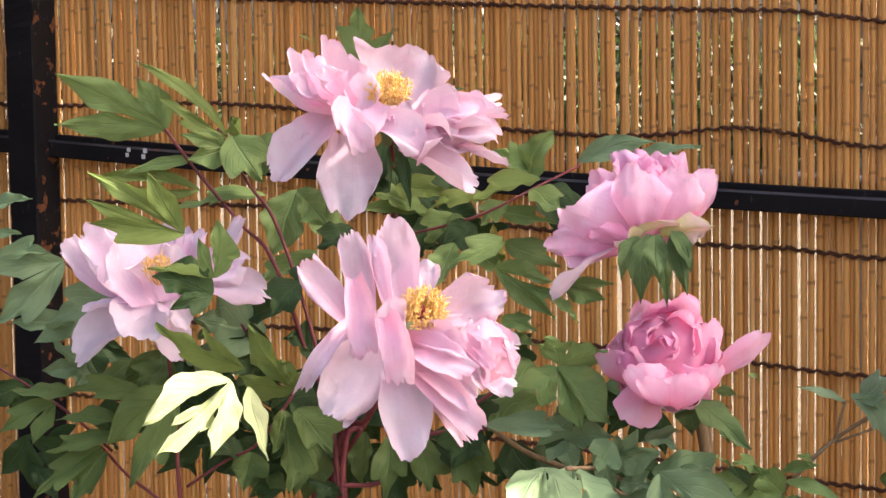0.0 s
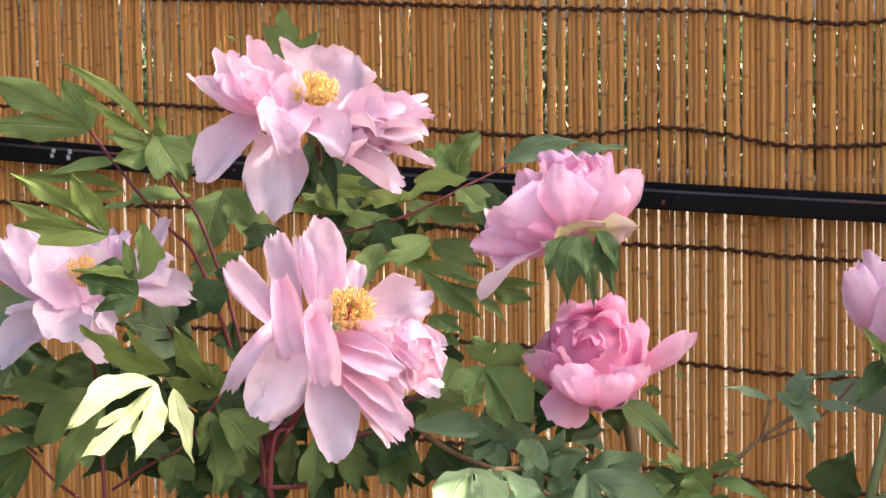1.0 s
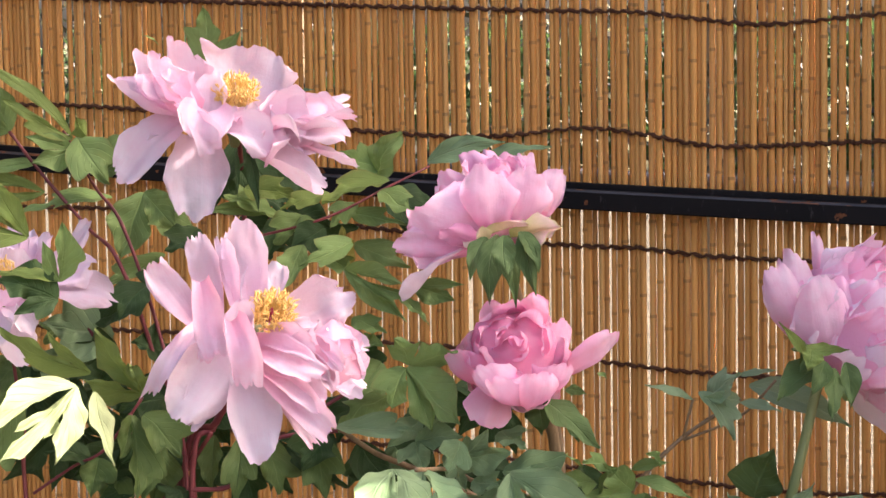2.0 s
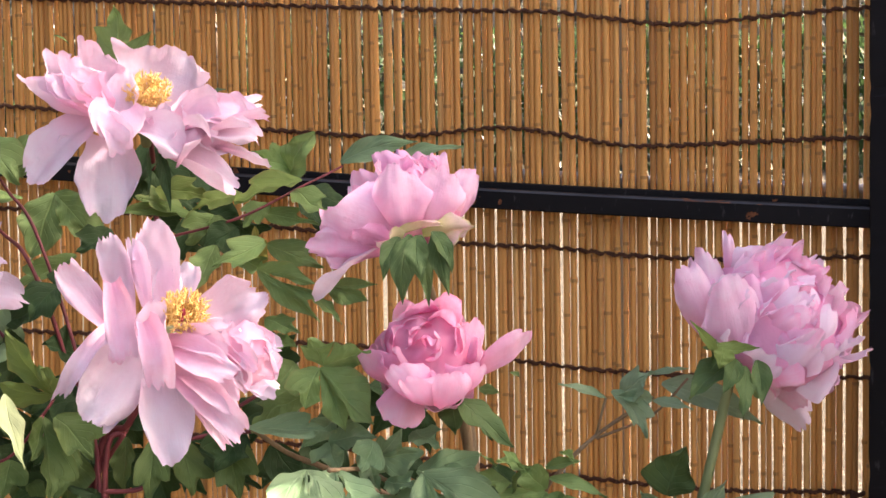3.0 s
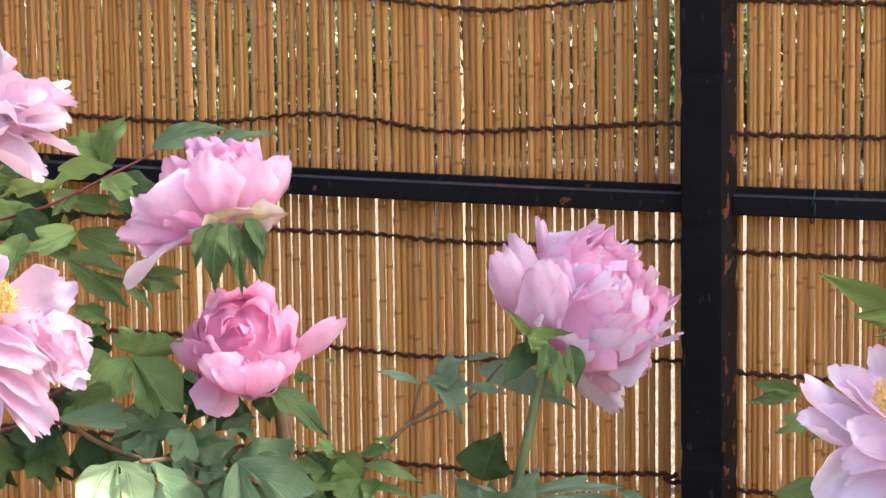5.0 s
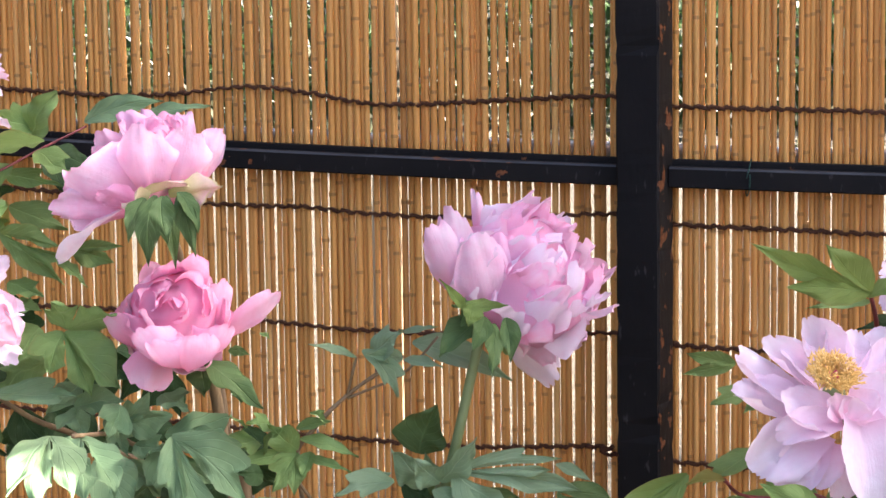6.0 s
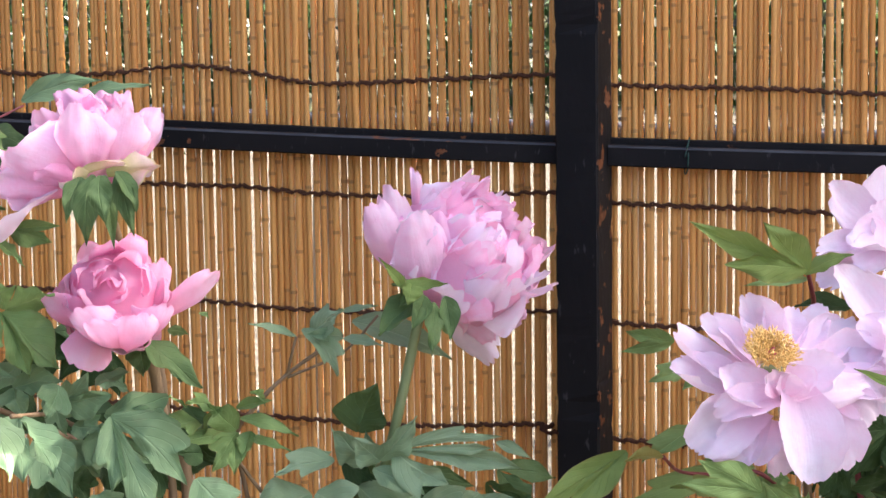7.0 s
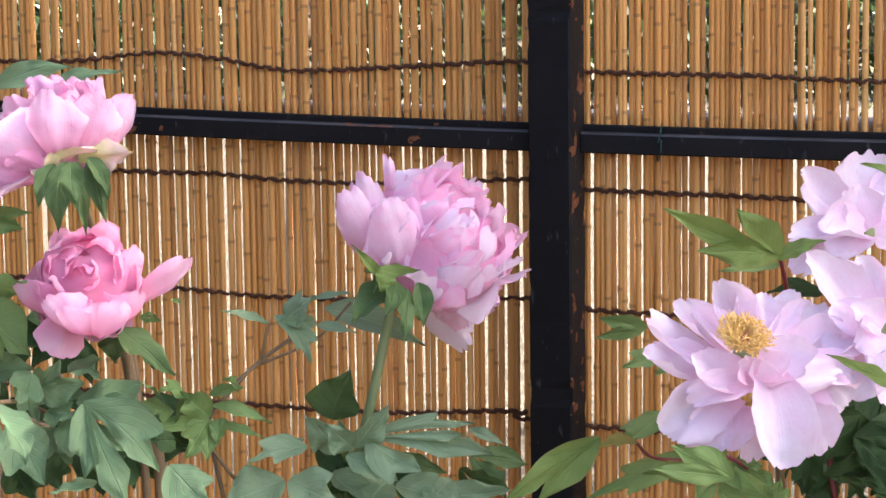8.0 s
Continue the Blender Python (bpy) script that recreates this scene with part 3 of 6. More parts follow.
part("tie_wire", bm, TIE, fence, "dark green twist of tie wire")
bm = bmesh.new()
for px, hz, w in ((-1.584, 0.0058, 0.0038), (-1.559, 0.0066, 0.0042)):
    m = pose(px, -0.0262, rail_height(px) + 0.0015, 0, 0, 0)
    box(bm, (-w, -0.0004, -hz), (w * 0.3, 0, -hz * 0.1), m)
    box(bm, (-w * 0.4, -0.0004, hz * 0.1), (w, 0, hz), m)
part("painted_mark", bm, CHALK, fence, "small white paint marks", smooth=False)

# ---- a plain return wall of dark boards, unseen, added to block sky light at the bed's far end ----
bm = bmesh.new()
for k in range(20):
    box(bm, (-2.13, -0.10 - 0.19 * (k + 1), 0.0), (-2.10, -0.105 - 0.19 * k, 3.1), FENCE, 0.003)
wall = new("wall_west", mesh("wall_west", bm, BLACK_RAIL))
tagged(wall, "unseen plain wall of dark painted upright boards, added to shade the far end", "wall", kind="structure")

# ---- a row of leafy trees behind the fence, glimpsed between the reeds; unseen high crowns added against the sun ----
tr = random.Random(12)
verts, faces = [], []
for k in range(150000):
    # low leaves show between the reeds; the high ones only block the sun
    low = k < 90000
    c = FENCE @ Vector((tr.uniform(-6.0, 9.0 if low else 14.0), 3.6 + 1.2 * tr.random() if low else 4.2 + 0.35 * tr.random(), 0.90 + 1.76 * tr.random() ** 1.1 + 0.06 * math.sin(k) if low else 2.4 + 5.9 * tr.random() + 0.05 * math.sin(k)))
    e = Euler((tr.uniform(0, 6), tr.uniform(0, 6), tr.uniform(0, 6))).to_matrix() * (tr.uniform(0.008, 0.022) if low else tr.uniform(0.070, 0.120))
    verts += [c + e @ Vector(q) for q in ((-1, 0, 0), (0, -0.5, 0.12), (1, 0, 0), (0, 0.5, 0.12))]
    faces.append((4 * k, 4 * k + 1, 4 * k + 2, 4 * k + 3))
me = bpy.data.meshes.new("tree_row")
me.from_pydata(verts, [], faces)
bm = bmesh.new()
bm.from_mesh(me)
for px in (-5.2, -3.4, -1.9, -0.4, 1.1, 2.6, 4.3, 6.2, 8.4, 10.6, 12.8):
    foot = FENCE @ Vector((px, 4.2, -0.02))
    tube(bm, [foot, foot + Vector((0.02, 0.01, 1.2)), foot + Vector((-0.08, 0.05, 4.4)), foot + Vector((0.06, 0, 7.6))], [0.060, 0.048, 0.030, 0.010], 7, 1)
bm.to_mesh(me)
bm.free()
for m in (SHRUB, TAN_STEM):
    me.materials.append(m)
tagged(new("tree_row", me), "row of leafy trees behind the fence, unseen high crowns added to block sun", "trees", kind="stuff")

# ---- hedge far behind the fence, seen through the gaps between reeds ----
bm = bmesh.new()
hr = random.Random(9)
for k in range(14000):
    p = FENCE @ Vector((hr.uniform(-17, 17), 22.0 + hr.uniform(0, 1.6) + 0.3 * math.sin(k), (1.75 + 0.2 * math.sin(k * 0.37)) * hr.random() ** 0.8))
    e = Euler((hr.uniform(0, 6), hr.uniform(0, 6), hr.uniform(0, 6))).to_matrix() * hr.uniform(0.07, 0.14)
    vs = [bm.verts.new(p + e @ Vector(q)) for q in ((-1, 0, 0), (0, -0.45, 0.1), (1, 0, 0), (0, 0.45, 0.1))]
    bm.faces.new(vs)
box(bm, (-17.5, 23.2, 0), (17.5, 23.9, 1.6), FENCE)
hedge = new("hedge", mesh("hedge", bm, HEDGE))
tagged(hedge, "dense dark green hedge beyond the fence", "hedge", kind="stuff")


# ---- peonies ----
def bush(label, foot):
    """A tree peony, rooted at foot; its parts are built in world places."""
    return thing("tree_peony", label, "peony bush", (*foot, 0.0), "tree peonies along the fence")


def grow(name, bm, mats, owner, label=""):
    """A part of a bush, or of one of its parts, built in world places."""
    ob = part(name, bm, mats, owner, label)
    if owner.type == "EMPTY":
        ob.matrix_parent_inverse = Matrix.Translation(-owner.location)
    return ob


def stem(owner, pts, r0, r1, mats=RED_STEM, label=""):
    line = smooth_line(pts, 7)
    bm = bmesh.new()
    n = len(line) - 1
    tube(bm, line, [r0 + (r1 - r0) * i / n + 0.0004 * noise.noise(Vector((i * 0.9, r0 * 900, 0))) for i in range(n + 1)], 8)
    return grow("stem", bm, mats, owner, label)


SEED = [1]


def leaves(owner, rows, mats, label="", tilt=(0.0, -0.75, 0.68), loose=1.0):
    """Leaves: each row is the base of a leaf and its lobes, every lobe a tip, a width and a droop."""
    for base, *lobes in rows:
        rng = random.Random(SEED[0])
        front = Vector(tilt) + Vector((rng.uniform(-0.45, 0.45), rng.uniform(-0.15, 0.2), rng.uniform(-0.35, 0.35))) * loose
        bm = bmesh.new()
        ways = [(Vector(lobe[:3]) - Vector(base)).normalized() for lobe in lobes]
        if len(lobes) > 1:
            pair = max(((i, j) for i in range(len(ways)) for j in range(i)), key=lambda q: ways[q[0]].angle(ways[q[1]]))
            flat_way = ways[pair[0]].cross(ways[pair[1]]).normalized()
            front = flat_way if flat_way.dot(front) > 0 else -flat_way
        fold = rng.uniform(0.12, 0.42) * (0.3 + 0.7 * loose)
        for k, (tx, ty, tz, w, droop) in enumerate(lobes):
            SEED[0] += 1
            limits = [None, None]
            for j, other in enumerate(ways):
                if j != k:
                    half_turn = math.tan(min(1.2, ways[k].angle(other) / 2))
                    where = 1 if ways[k].cross(front).dot(other) > 0 else 0
                    limits[where] = half_turn if limits[where] is None else min(limits[where], half_turn)
            lone = len(lobes) == 1
            pick = random.Random(SEED[0] * 7 + 3)
            likely = 0.72 if lone else 0.35
            teeth = [pick.uniform(0.40, 0.58) if limits[i] is None and w > 0.019 and loose > 0.5 and mats is not BRACT and pick.random() < likely else 0.0 for i in (0, 1)]
            blade_mesh(bm, base, (tx, ty, tz), w * (1.12 if any(teeth) else 1.0), droop, front, SEED[0], fold, 0.42 if lone else 0.5, limits, teeth)
        grow("leaf", bm, mats, owner, label)


def flower(owner, label, centre, axis, rings, brush=None, hip=0.011):
    """A blossom: receptacle with petals (rows in cm from the centre: base, tip, width, bow, cup) and stamens."""
    centre, axis = Vector(centre), Vector(axis).normalized()
    bm = bmesh.new()
    tube(bm, [centre - axis * 0.03, centre - axis * 0.02, centre - axis * 0.012, centre - axis * 0.004, centre + axis * 0.002], [0.004, 0.006, hip, hip * 0.9, hip * 0.3], 10)
    head = grow("flower", bm, GREEN_STEM, owner, label)
    for rows, mats, frill, facing in rings:
        for bx, by, bz, tx, ty, tz, w, bow, cup in rows:
            SEED[0] += 1
            bm = bmesh.new()
            petal_mesh(bm, centre + Vector((bx, by, bz)) / 100, centre + Vector((tx, ty, tz)) / 100, w / 100, bow, cup, facing or axis, SEED[0], frill=frill, claw=0.58)
            part("petal", bm, mats, head)
    if brush:
        (sx, sy, sz), up, radius, tall, count = brush
        bm = bmesh.new()
        stamens(bm, centre + Vector((sx, sy, sz)) / 100, up, radius / 100, tall / 100, count, SEED[0])
        part("stamen_tuft", bm, [GOLD, CRIMSON], head, "brush of golden yellow stamens")
    return head


def ruffle(head, centre, axis, rings, mats, frill=1.0, sink=0.03):
    """Crowded petals of a double bloom, all springing from one base below its centre; each ring is a count of petals,
    their lean from the axis, length, width, bow and cup."""
    centre, axis = Vector(centre), Vector(axis).normalized()
    a = axis.orthogonal().normalized()
    b = axis.cross(a)
    root, start = centre - axis * sink, 0.0
    bm = bmesh.new()
    bmesh.ops.create_icosphere(bm, subdivisions=4, radius=1.0)
    shape = [(0, rings[0][2])] + [(r[1], r[2]) for r in rings] + [(rings[-1][1] + 45, rings[-1][2] * 0.4), (181, rings[-1][2] * 0.3)]
    for v in bm.verts:
        way = a * v.co.x + b * v.co.y + axis * v.co.z
        polar = math.degrees(axis.angle(way))
        reach = next(r0 + (r1 - r0) * (polar - p0) / (p1 - p0) for (p0, r0), (p1, r1) in zip(shape, shape[1:]) if p0 <= polar <= p1 and p1 > p0)
        crease = abs(noise.noise(v.co * 3.5 + centre * 90)) + 0.6 * abs(noise.noise(v.co * 8 + centre * 50))
        v.co = root + way * reach * (0.74 + 0.24 * crease)
    part("heart", bm, mats[0], head, "tightly folded inner petals")
    for k, (count, lean, tall, wide, bow, cup) in enumerate(rings):
        start += 1.1
        for i in range(count):
            SEED[0] += 1
            rng = random.Random(SEED[0])
            turn = start + 6.2832 * i / count + rng.uniform(-0.3, 0.3)
            polar = radians(lean + rng.uniform(-8, 8))
            out = a * math.cos(turn) + b * math.sin(turn)
            way = axis * math.cos(polar) + out * math.sin(polar)
            inward = axis * math.sin(polar) - out * math.cos(polar)
            long = tall * rng.uniform(0.88, 1.1)
            bm = bmesh.new()
            petal_mesh(bm, root + out * 0.004 + way * long * 0.12, root + way * long, wide * rng.uniform(0.8, 1.2), bow * rng.uniform(0.7, 1.3), cup * rng.uniform(0.7, 1.25), inward,
                       SEED[0], wide=0.66, frill=frill, claw=0.5, notch=0.3 * frill * frill, rows=12, cols=24, roll=rng.uniform(-8, 8))
            part("petal", bm, mats[(i + k) % len(mats)], head)


# the wide old bush: three open pale blossoms, red stems
bush_a = bush("tall tree peony with three open pale pink blossoms and red stems", (-0.096, 1.72))
bush_b = bush("tree peony with two full pink blossoms on stout tan stems", (0.227, 1.8))
bush_c = bush("tree peony with one full pink blossom on a pale green stem", (0.437, 1.86))
bush_d = bush("tree peony with open pale pink blossoms and young green leaves", (0.861, 1.72))
FRONT_LILAC = [
    (0.9, 2.5, 2.2, 1.3, 4.5, 5.1, 2.6, -0.05, 0.45),
    (-0.6, 2, 1, -0, 3.5, 5.5, 2.8, -0.05, 0.5),
    (3.1, 1, -0.5, 8, -0.5, -4.6, 3.6, 0.06, 0.45),
    (3.6, 1.5, -0.2, 8.5, 1, -1.5, 2.8, 0.05, 0.45),
    (-5, 0.5, 0.1, -6.9, -1, -2.8, 2.2, 0.06, 0.5),
    (-1.9, 0, -0.5, -6.6, -3.5, -5.9, 5.4, 0.07, 0.3),
    (-3.5, -0.5, -2.2, -5.5, -2.5, -6.8, 2.6, 0.05, 0.35),
    (-1.1, -0.5, -2.3, -0.1, -3.5, -9.5, 4.7, 0.07, 0.42),
]
FRONT_PALE = [
    (-0.6, 1.5, 1, -1.6, 3.5, 8.8, 4.6, -0.08, 0.6),
    (-1.8, 0.5, 2.1, -2.9, 1.5, 7.4, 2, -0.06, 0.9),
    (-3.3, 0.5, 1, -4.8, 1.5, 7.9, 3, -0.08, 0.85),
    (0.8, 0.5, 0.2, 7.7, 1, 2.7, 4.6, -0.06, 0.45),
    (-4.7, -1, 0.7, -8.3, -3, -4.1, 1.9, 0.3, 0.75),
    (2.9, -1, -0.5, 5.9, -2, -4.4, 2.2, 0.08, 0.8),
    (1.4, -1.5, -0, 4.4, -2, 0.9, 2, 0.08, 0.7),
    (0.9, -1.5, -2.8, 5.3, -3.5, -5.5, 3, 0.1, 0.6),
    (-1.9, -2, -0.5, -0.6, -3, 2.9, 3.2, -0.08, 0.65),
]
FRONT_PINK = [
    (-4.3, 0, 0.4, -8.4, 0.5, 5.8, 3.3, -0.1, 0.75),
    (-0.6, -1, -2, 5.2, -3.5, -8, 3, 0.08, 0.6),
    (1.3, -1, -4.5, 4.1, -2, -8.6, 2, 0.05, 0.5),
    (-0.2, -2, -0.8, 4.6, -4.5, -3, 3.6, 0.14, 0.7),
    (0.5, -1.5, -0.4, 4.4, -4, -1.2, 2.8, 0.14, 0.8),
    (4, -1, -0.5, 6.1, -2.5, -2.8, 2, 0.12, 0.7),
    (-4.3, -2.5, 4.4, -3.4, -4.5, -1.3, 3, 0.12, 0.9),
    (-2.9, -2, 1.5, -4, -4, -1.7, 2.2, 0.12, 0.8),
    (-2, -3, 1.4, -0.9, -5.5, -3.4, 3.2, 0.2, 0.95),
]
front_head = flower(bush_a, "large open pale pink blossom with ruffled petals", (-0.027, 1.62, 1.098), (0.12, -0.88, 0.45), [(FRONT_LILAC, LILAC, 1.2, None), (FRONT_PALE, PALE, 1.2, None), (FRONT_PINK, PINK, 1.1, None)], ((1, -1, 1.3), (0.2, -0.75, 0.6), 1.89, 1.58, 380))
ruffle(front_head, (0.030, 1.617, 1.080), (0.55, -0.72, 0.3), [(3, 14, 0.036, 0.030, -0.12, 0.5), (5, 50, 0.038, 0.036, -0.12, 0.5)], [PINK, PALE], 0.8, 0.012)
TOP_PALE = [
    (0.3, 1, 0.2, 2.3, 4, 5.8, 9.3, -0.12, 0.45),
    (-3.5, -1, 0.3, -8.5, -1, 5.4, 5.3, -0.26, 0.8),
    (-3.7, -1.8, 0.2, -9.7, -2.4, 3.8, 3.2, -0.2, 0.7),
    (-0.9, -2.6, -1.2, -0.5, -2.6, 0.9, 3.5, -0.06, 0.75),
    (0.8, -2, -1.6, 1.6, -2.2, 1.3, 2.1, -0.06, 0.75),
    (-2.2, -3.2, 0.6, -2.5, -4.6, -1.8, 5.3, 0.2, 0.6),
    (-1.3, -3.4, -1.2, 2.9, -5, -2.8, 3.3, 0.18, 0.75),
    (2.6, -0.5, -1.7, 9.4, -0.4, 0.8, 3.8, 0.05, 0.6),
    (2.6, -1.8, -1.4, 9.1, -2.4, -2.2, 4, 0.1, 0.6),
    (3.3, -2.8, -0.9, 5.7, -3.8, -1.3, 3.6, 0.16, 0.75),
]
TOP_FRINGE = [
    (4.9, -1.4, -2.4, 9.7, -2.2, -4.4, 1.9, 0.06, 0.85),
    (1.2, -1.6, -2.9, 6.9, -3.6, -6.3, 4, 0.06, 0.75),
    (-4.5, -3.2, 1.3, -7.3, -3.4, 3.6, 3.3, -0.2, 0.7),
    (5.2, -2.8, -1.2, 8.5, -3.4, -1, 2.6, 0.12, 0.7),
]
TOP_BLUSH = [
    (-4.3, 1.5, 0, -8.6, 0.5, -3.1, 2.9, 0.06, 0.45),
    (-4.1, 0, 0, -9.4, -2, -5.3, 4.2, 0.08, 0.45),
    (-2.3, -1.5, 0.1, -1.8, -1, 3.8, 3.6, -0.08, 0.6),
]
TOP_LILAC = [
    (-3.3, 0, -1.6, -3.6, -2.4, -8.4, 5.8, 0.1, 0.33),
]
TOP_PINK = [
    (-3.2, 0, 0.3, -4.8, 0.5, 6.6, 5.1, -0.24, 0.8),
    (-3.2, -2.2, 0.1, -6.4, -3, 5.1, 5.1, -0.28, 0.7),
    (-3.8, -3.6, 0, -2.2, -5, -3.1, 2.7, 0.14, 0.85),
    (2.4, -1, -2.4, 3.5, -0.6, 2.1, 3.4, -0.1, 0.75),
    (2.9, -1.4, -1.4, 9.9, -1.6, -0.1, 2.6, 0.06, 0.75),
    (1.9, -2.4, -1.6, 6.8, -3, -0.1, 3.2, 0.14, 0.85),
    (1.2, -3, -2.3, 2.5, -3.4, 0.4, 3.3, -0.1, 0.85),
    (2.4, -3.4, -3.7, 4.4, -3.8, -1.6, 3.2, 0.1, 0.75),
    (-4, -3.4, 1.7, -5.8, -3.6, 4.1, 3.3, -0.2, 0.7),
    (4.3, -3, -0.5, 7.5, -3.6, 0.6, 2.7, 0.14, 0.7),
]
top_head = flower(bush_a, "tousled open pink blossom with drooping outer petals", (-0.043, 1.74, 1.264), (0.1, -0.6, 0.8), [(TOP_PALE, PALE, 1.15, None), (TOP_FRINGE, PALE, 1.15, None), (TOP_BLUSH, BLUSH, 1.15, None), (TOP_LILAC, LILAC, 1.15, None), (TOP_PINK, PINK, 1.15, None)], ((-0.1, 0, 1.3), (0.05, -0.6, 0.8), 1.89, 1.79, 340))
ruffle(top_head, (0.004, 1.732, 1.256), (0.6, -0.5, 0.5), [(3, 12, 0.034, 0.032, -0.1, 0.4), (5, 45, 0.038, 0.038, -0.1, 0.4)], [PALE, PINK], 0.9, 0.014)
SIDE_LILAC = [
    (-0.6, -2, -0.4, -6.6, -4, -5.1, 4.4, 0.08, 0.3),
    (-1.4, -2.5, -0.3, -5.9, -4, -0.8, 1.7, 0.06, 0.6),
    (0.5, -0.5, -1.5, 1.5, -2.5, -5.2, 3.6, 0.05, 0.35),
    (-0, -2, -0.2, -0.5, -5.5, -3.1, 6.4, 0.12, 0.3),
    (0.9, -2, -0.2, 2.9, -5, -2, 3.4, 0.1, 0.35),
]
SIDE_BLUSH = [
    (-0.3, 0.5, 1.2, -5.2, 3.5, 5.7, 6, -0.1, 0.45),
    (0.1, 1, 1.4, -1.6, 4, 6.1, 6.5, -0.1, 0.45),
    (0.6, 1, 1.4, 1.6, 3.5, 5.7, 4.2, -0.08, 0.45),
    (-0.8, -1.8, -0.2, -8.2, -1, 4.7, 4.4, -0.12, 0.45),
    (-0.6, -2.2, -0.2, -6.1, -1.5, 5.8, 6, -0.14, 0.45),
    (-0.1, -2.8, -0.2, -2.3, -3, 5.7, 8, -0.16, 0.42),
    (0.3, -2.6, -0.1, 1, -2.5, 4.5, 5, -0.14, 0.45),
]
SIDE_PALE = [
    (1.8, 0.5, 2.1, 3.2, 2, 5.6, 2.8, -0.05, 0.45),
    (2.5, 0.5, 1.6, 7.1, 2, 6.1, 2.5, -0.05, 0.45),
    (2.8, 0, 1.5, 7.3, 0.5, 3.2, 4.2, -0.04, 0.45),
    (2.6, -0.5, 1.3, 9, -0.5, -0.2, 3.6, 0.03, 0.45),
]
flower(bush_a, "open whitish pink blossom half hidden by leaves", (-0.237, 1.74, 1.115), (-0.1, -0.6, 0.8), [(SIDE_LILAC, LILAC, 1.15, None), (SIDE_BLUSH, BLUSH, 1.15, None), (SIDE_PALE, PALE, 1.15, None)], ((0.3, -3, 1.5), (-0.05, -0.4, 0.9), 1.42, 2.08, 70))
BOWL_DEEP = [
    (-0.9, 1, 4, -2.6, 2, 6.8, 3.2, -0.1, 0.6),
    (0.3, 2, 3.9, -0.7, 2.5, 7.1, 3.2, -0.1, 0.6),
    (-2.1, -3.2, -0.6, -5.2, -4, 0.5, 2.5, 0.1, 0.5),
]
BOWL_PACKED_PINK = [
    (1.3, 2, 3.9, 0.8, 2.5, 6.8, 3.1, -0.1, 0.6),
    (2.2, 1.5, 3.4, 2.7, 2, 6.9, 2.9, -0.1, 0.6),
]
BOWL_PINK = [
    (-1.2, 1.5, 1, -4.4, 1, 5.5, 4.1, -0.12, 0.5),
    (2.8, 0, 0.6, 5.3, 0.5, 5.5, 3.3, -0.06, 0.4),
    (-2, -1.4, -0.4, -5.1, -1.2, 3.8, 5.3, -0.12, 0.3),
    (-1.3, -1.6, -0.4, -7.8, -3, 2.4, 7.5, -0.1, 0.25),
    (-1.5, -1.8, -0.7, -8.9, -2.4, -0.7, 4.1, -0.06, 0.3),
]
BOWL_PALE = [
    (1.4, -1.4, 0.5, 2.4, -3.4, 5.9, 5.4, -0.18, 0.4),
    (-0.8, -1.8, 0.2, -1.6, -4.2, 5.9, 6.2, -0.2, 0.4),
]
BOWL_CREAM = [
    (-1.1, -3.4, -0.2, -3.2, -4.4, -0.5, 2.9, 0.16, 0.5),
    (-1.4, -3.6, 0.2, 2.1, -4.2, 0.7, 1.9, 0.1, 0.5),
    (0.7, -2.8, 0, 4.9, -3.2, 1.1, 2.3, -0.06, 0.5),
    (1.4, -2.4, 0, 3.2, -2.8, -1.1, 2.6, 0.12, 0.4),
]
BOWL_LILAC = [
    (-3.3, -2.4, -1, -8.5, -3, -5.2, 3.2, 0.05, 0.3),
]
bowl_head = flower(bush_b, "full pink double blossom with greenish outer petals", (0.175, 1.76, 1.161), (-0.15, -0.2, 0.95), [(BOWL_DEEP, DEEP, 1.15, (0.1, 0.9, 0.4)), (BOWL_PACKED_PINK, PACKED_PINK, 1.15, (0.1, 0.9, 0.4)), (BOWL_PINK, PACKED_PINK, 1.15, (0.1, 0.9, 0.4)), (BOWL_PALE, PACKED_PALE, 1.15, (0.1, 0.9, 0.4)), (BOWL_CREAM, CREAM, 1.15, (0.0, 0.6, 0.8)), (BOWL_LILAC, LILAC, 1.15, None)])
ruffle(bowl_head, (0.176, 1.77, 1.195), (-0.15, -0.35, 0.95), [(6, 8, 0.066, 0.030, -0.08, 0.5), (9, 24, 0.068, 0.034, -0.12, 0.5), (9, 42, 0.066, 0.040, -0.14, 0.5), (8, 60, 0.056, 0.046, -0.16, 0.4)], [PACKED_PINK, PACKED_DEEP, PACKED_PALE], 0.9, 0.038)
ROSE_PACKED_DEEP = [
    (-2.8, -1, -0.9, -5.9, -0.6, 1.8, 4.4, -0.1, 0.4),
    (-2.3, -2, -1.2, -2.9, -3, -4.1, 5.1, 0.06, 0.3),
]
ROSE_PALE = [
    (3, 0, -0.7, 8.3, 0.4, 2.7, 3.3, -0.06, 0.45),
]
ROSE_PACKED_PINK = [
    (1.8, -0.4, -0.9, 3.7, 0.2, 4, 3.5, -0.1, 0.5),
    (-0.4, -3.2, -2.1, -4.1, -5, 1.1, 4.2, -0.18, 0.6),
    (-0.7, -4, -2.2, -3, -6, 0.4, 3.7, -0.2, 0.6),
    (0, -3.6, -2.5, 0.8, -6, 0.8, 6.3, -0.2, 0.6),
    (1.1, -2.6, -1.7, 3, -4.4, 1.2, 4.3, -0.18, 0.6),
]
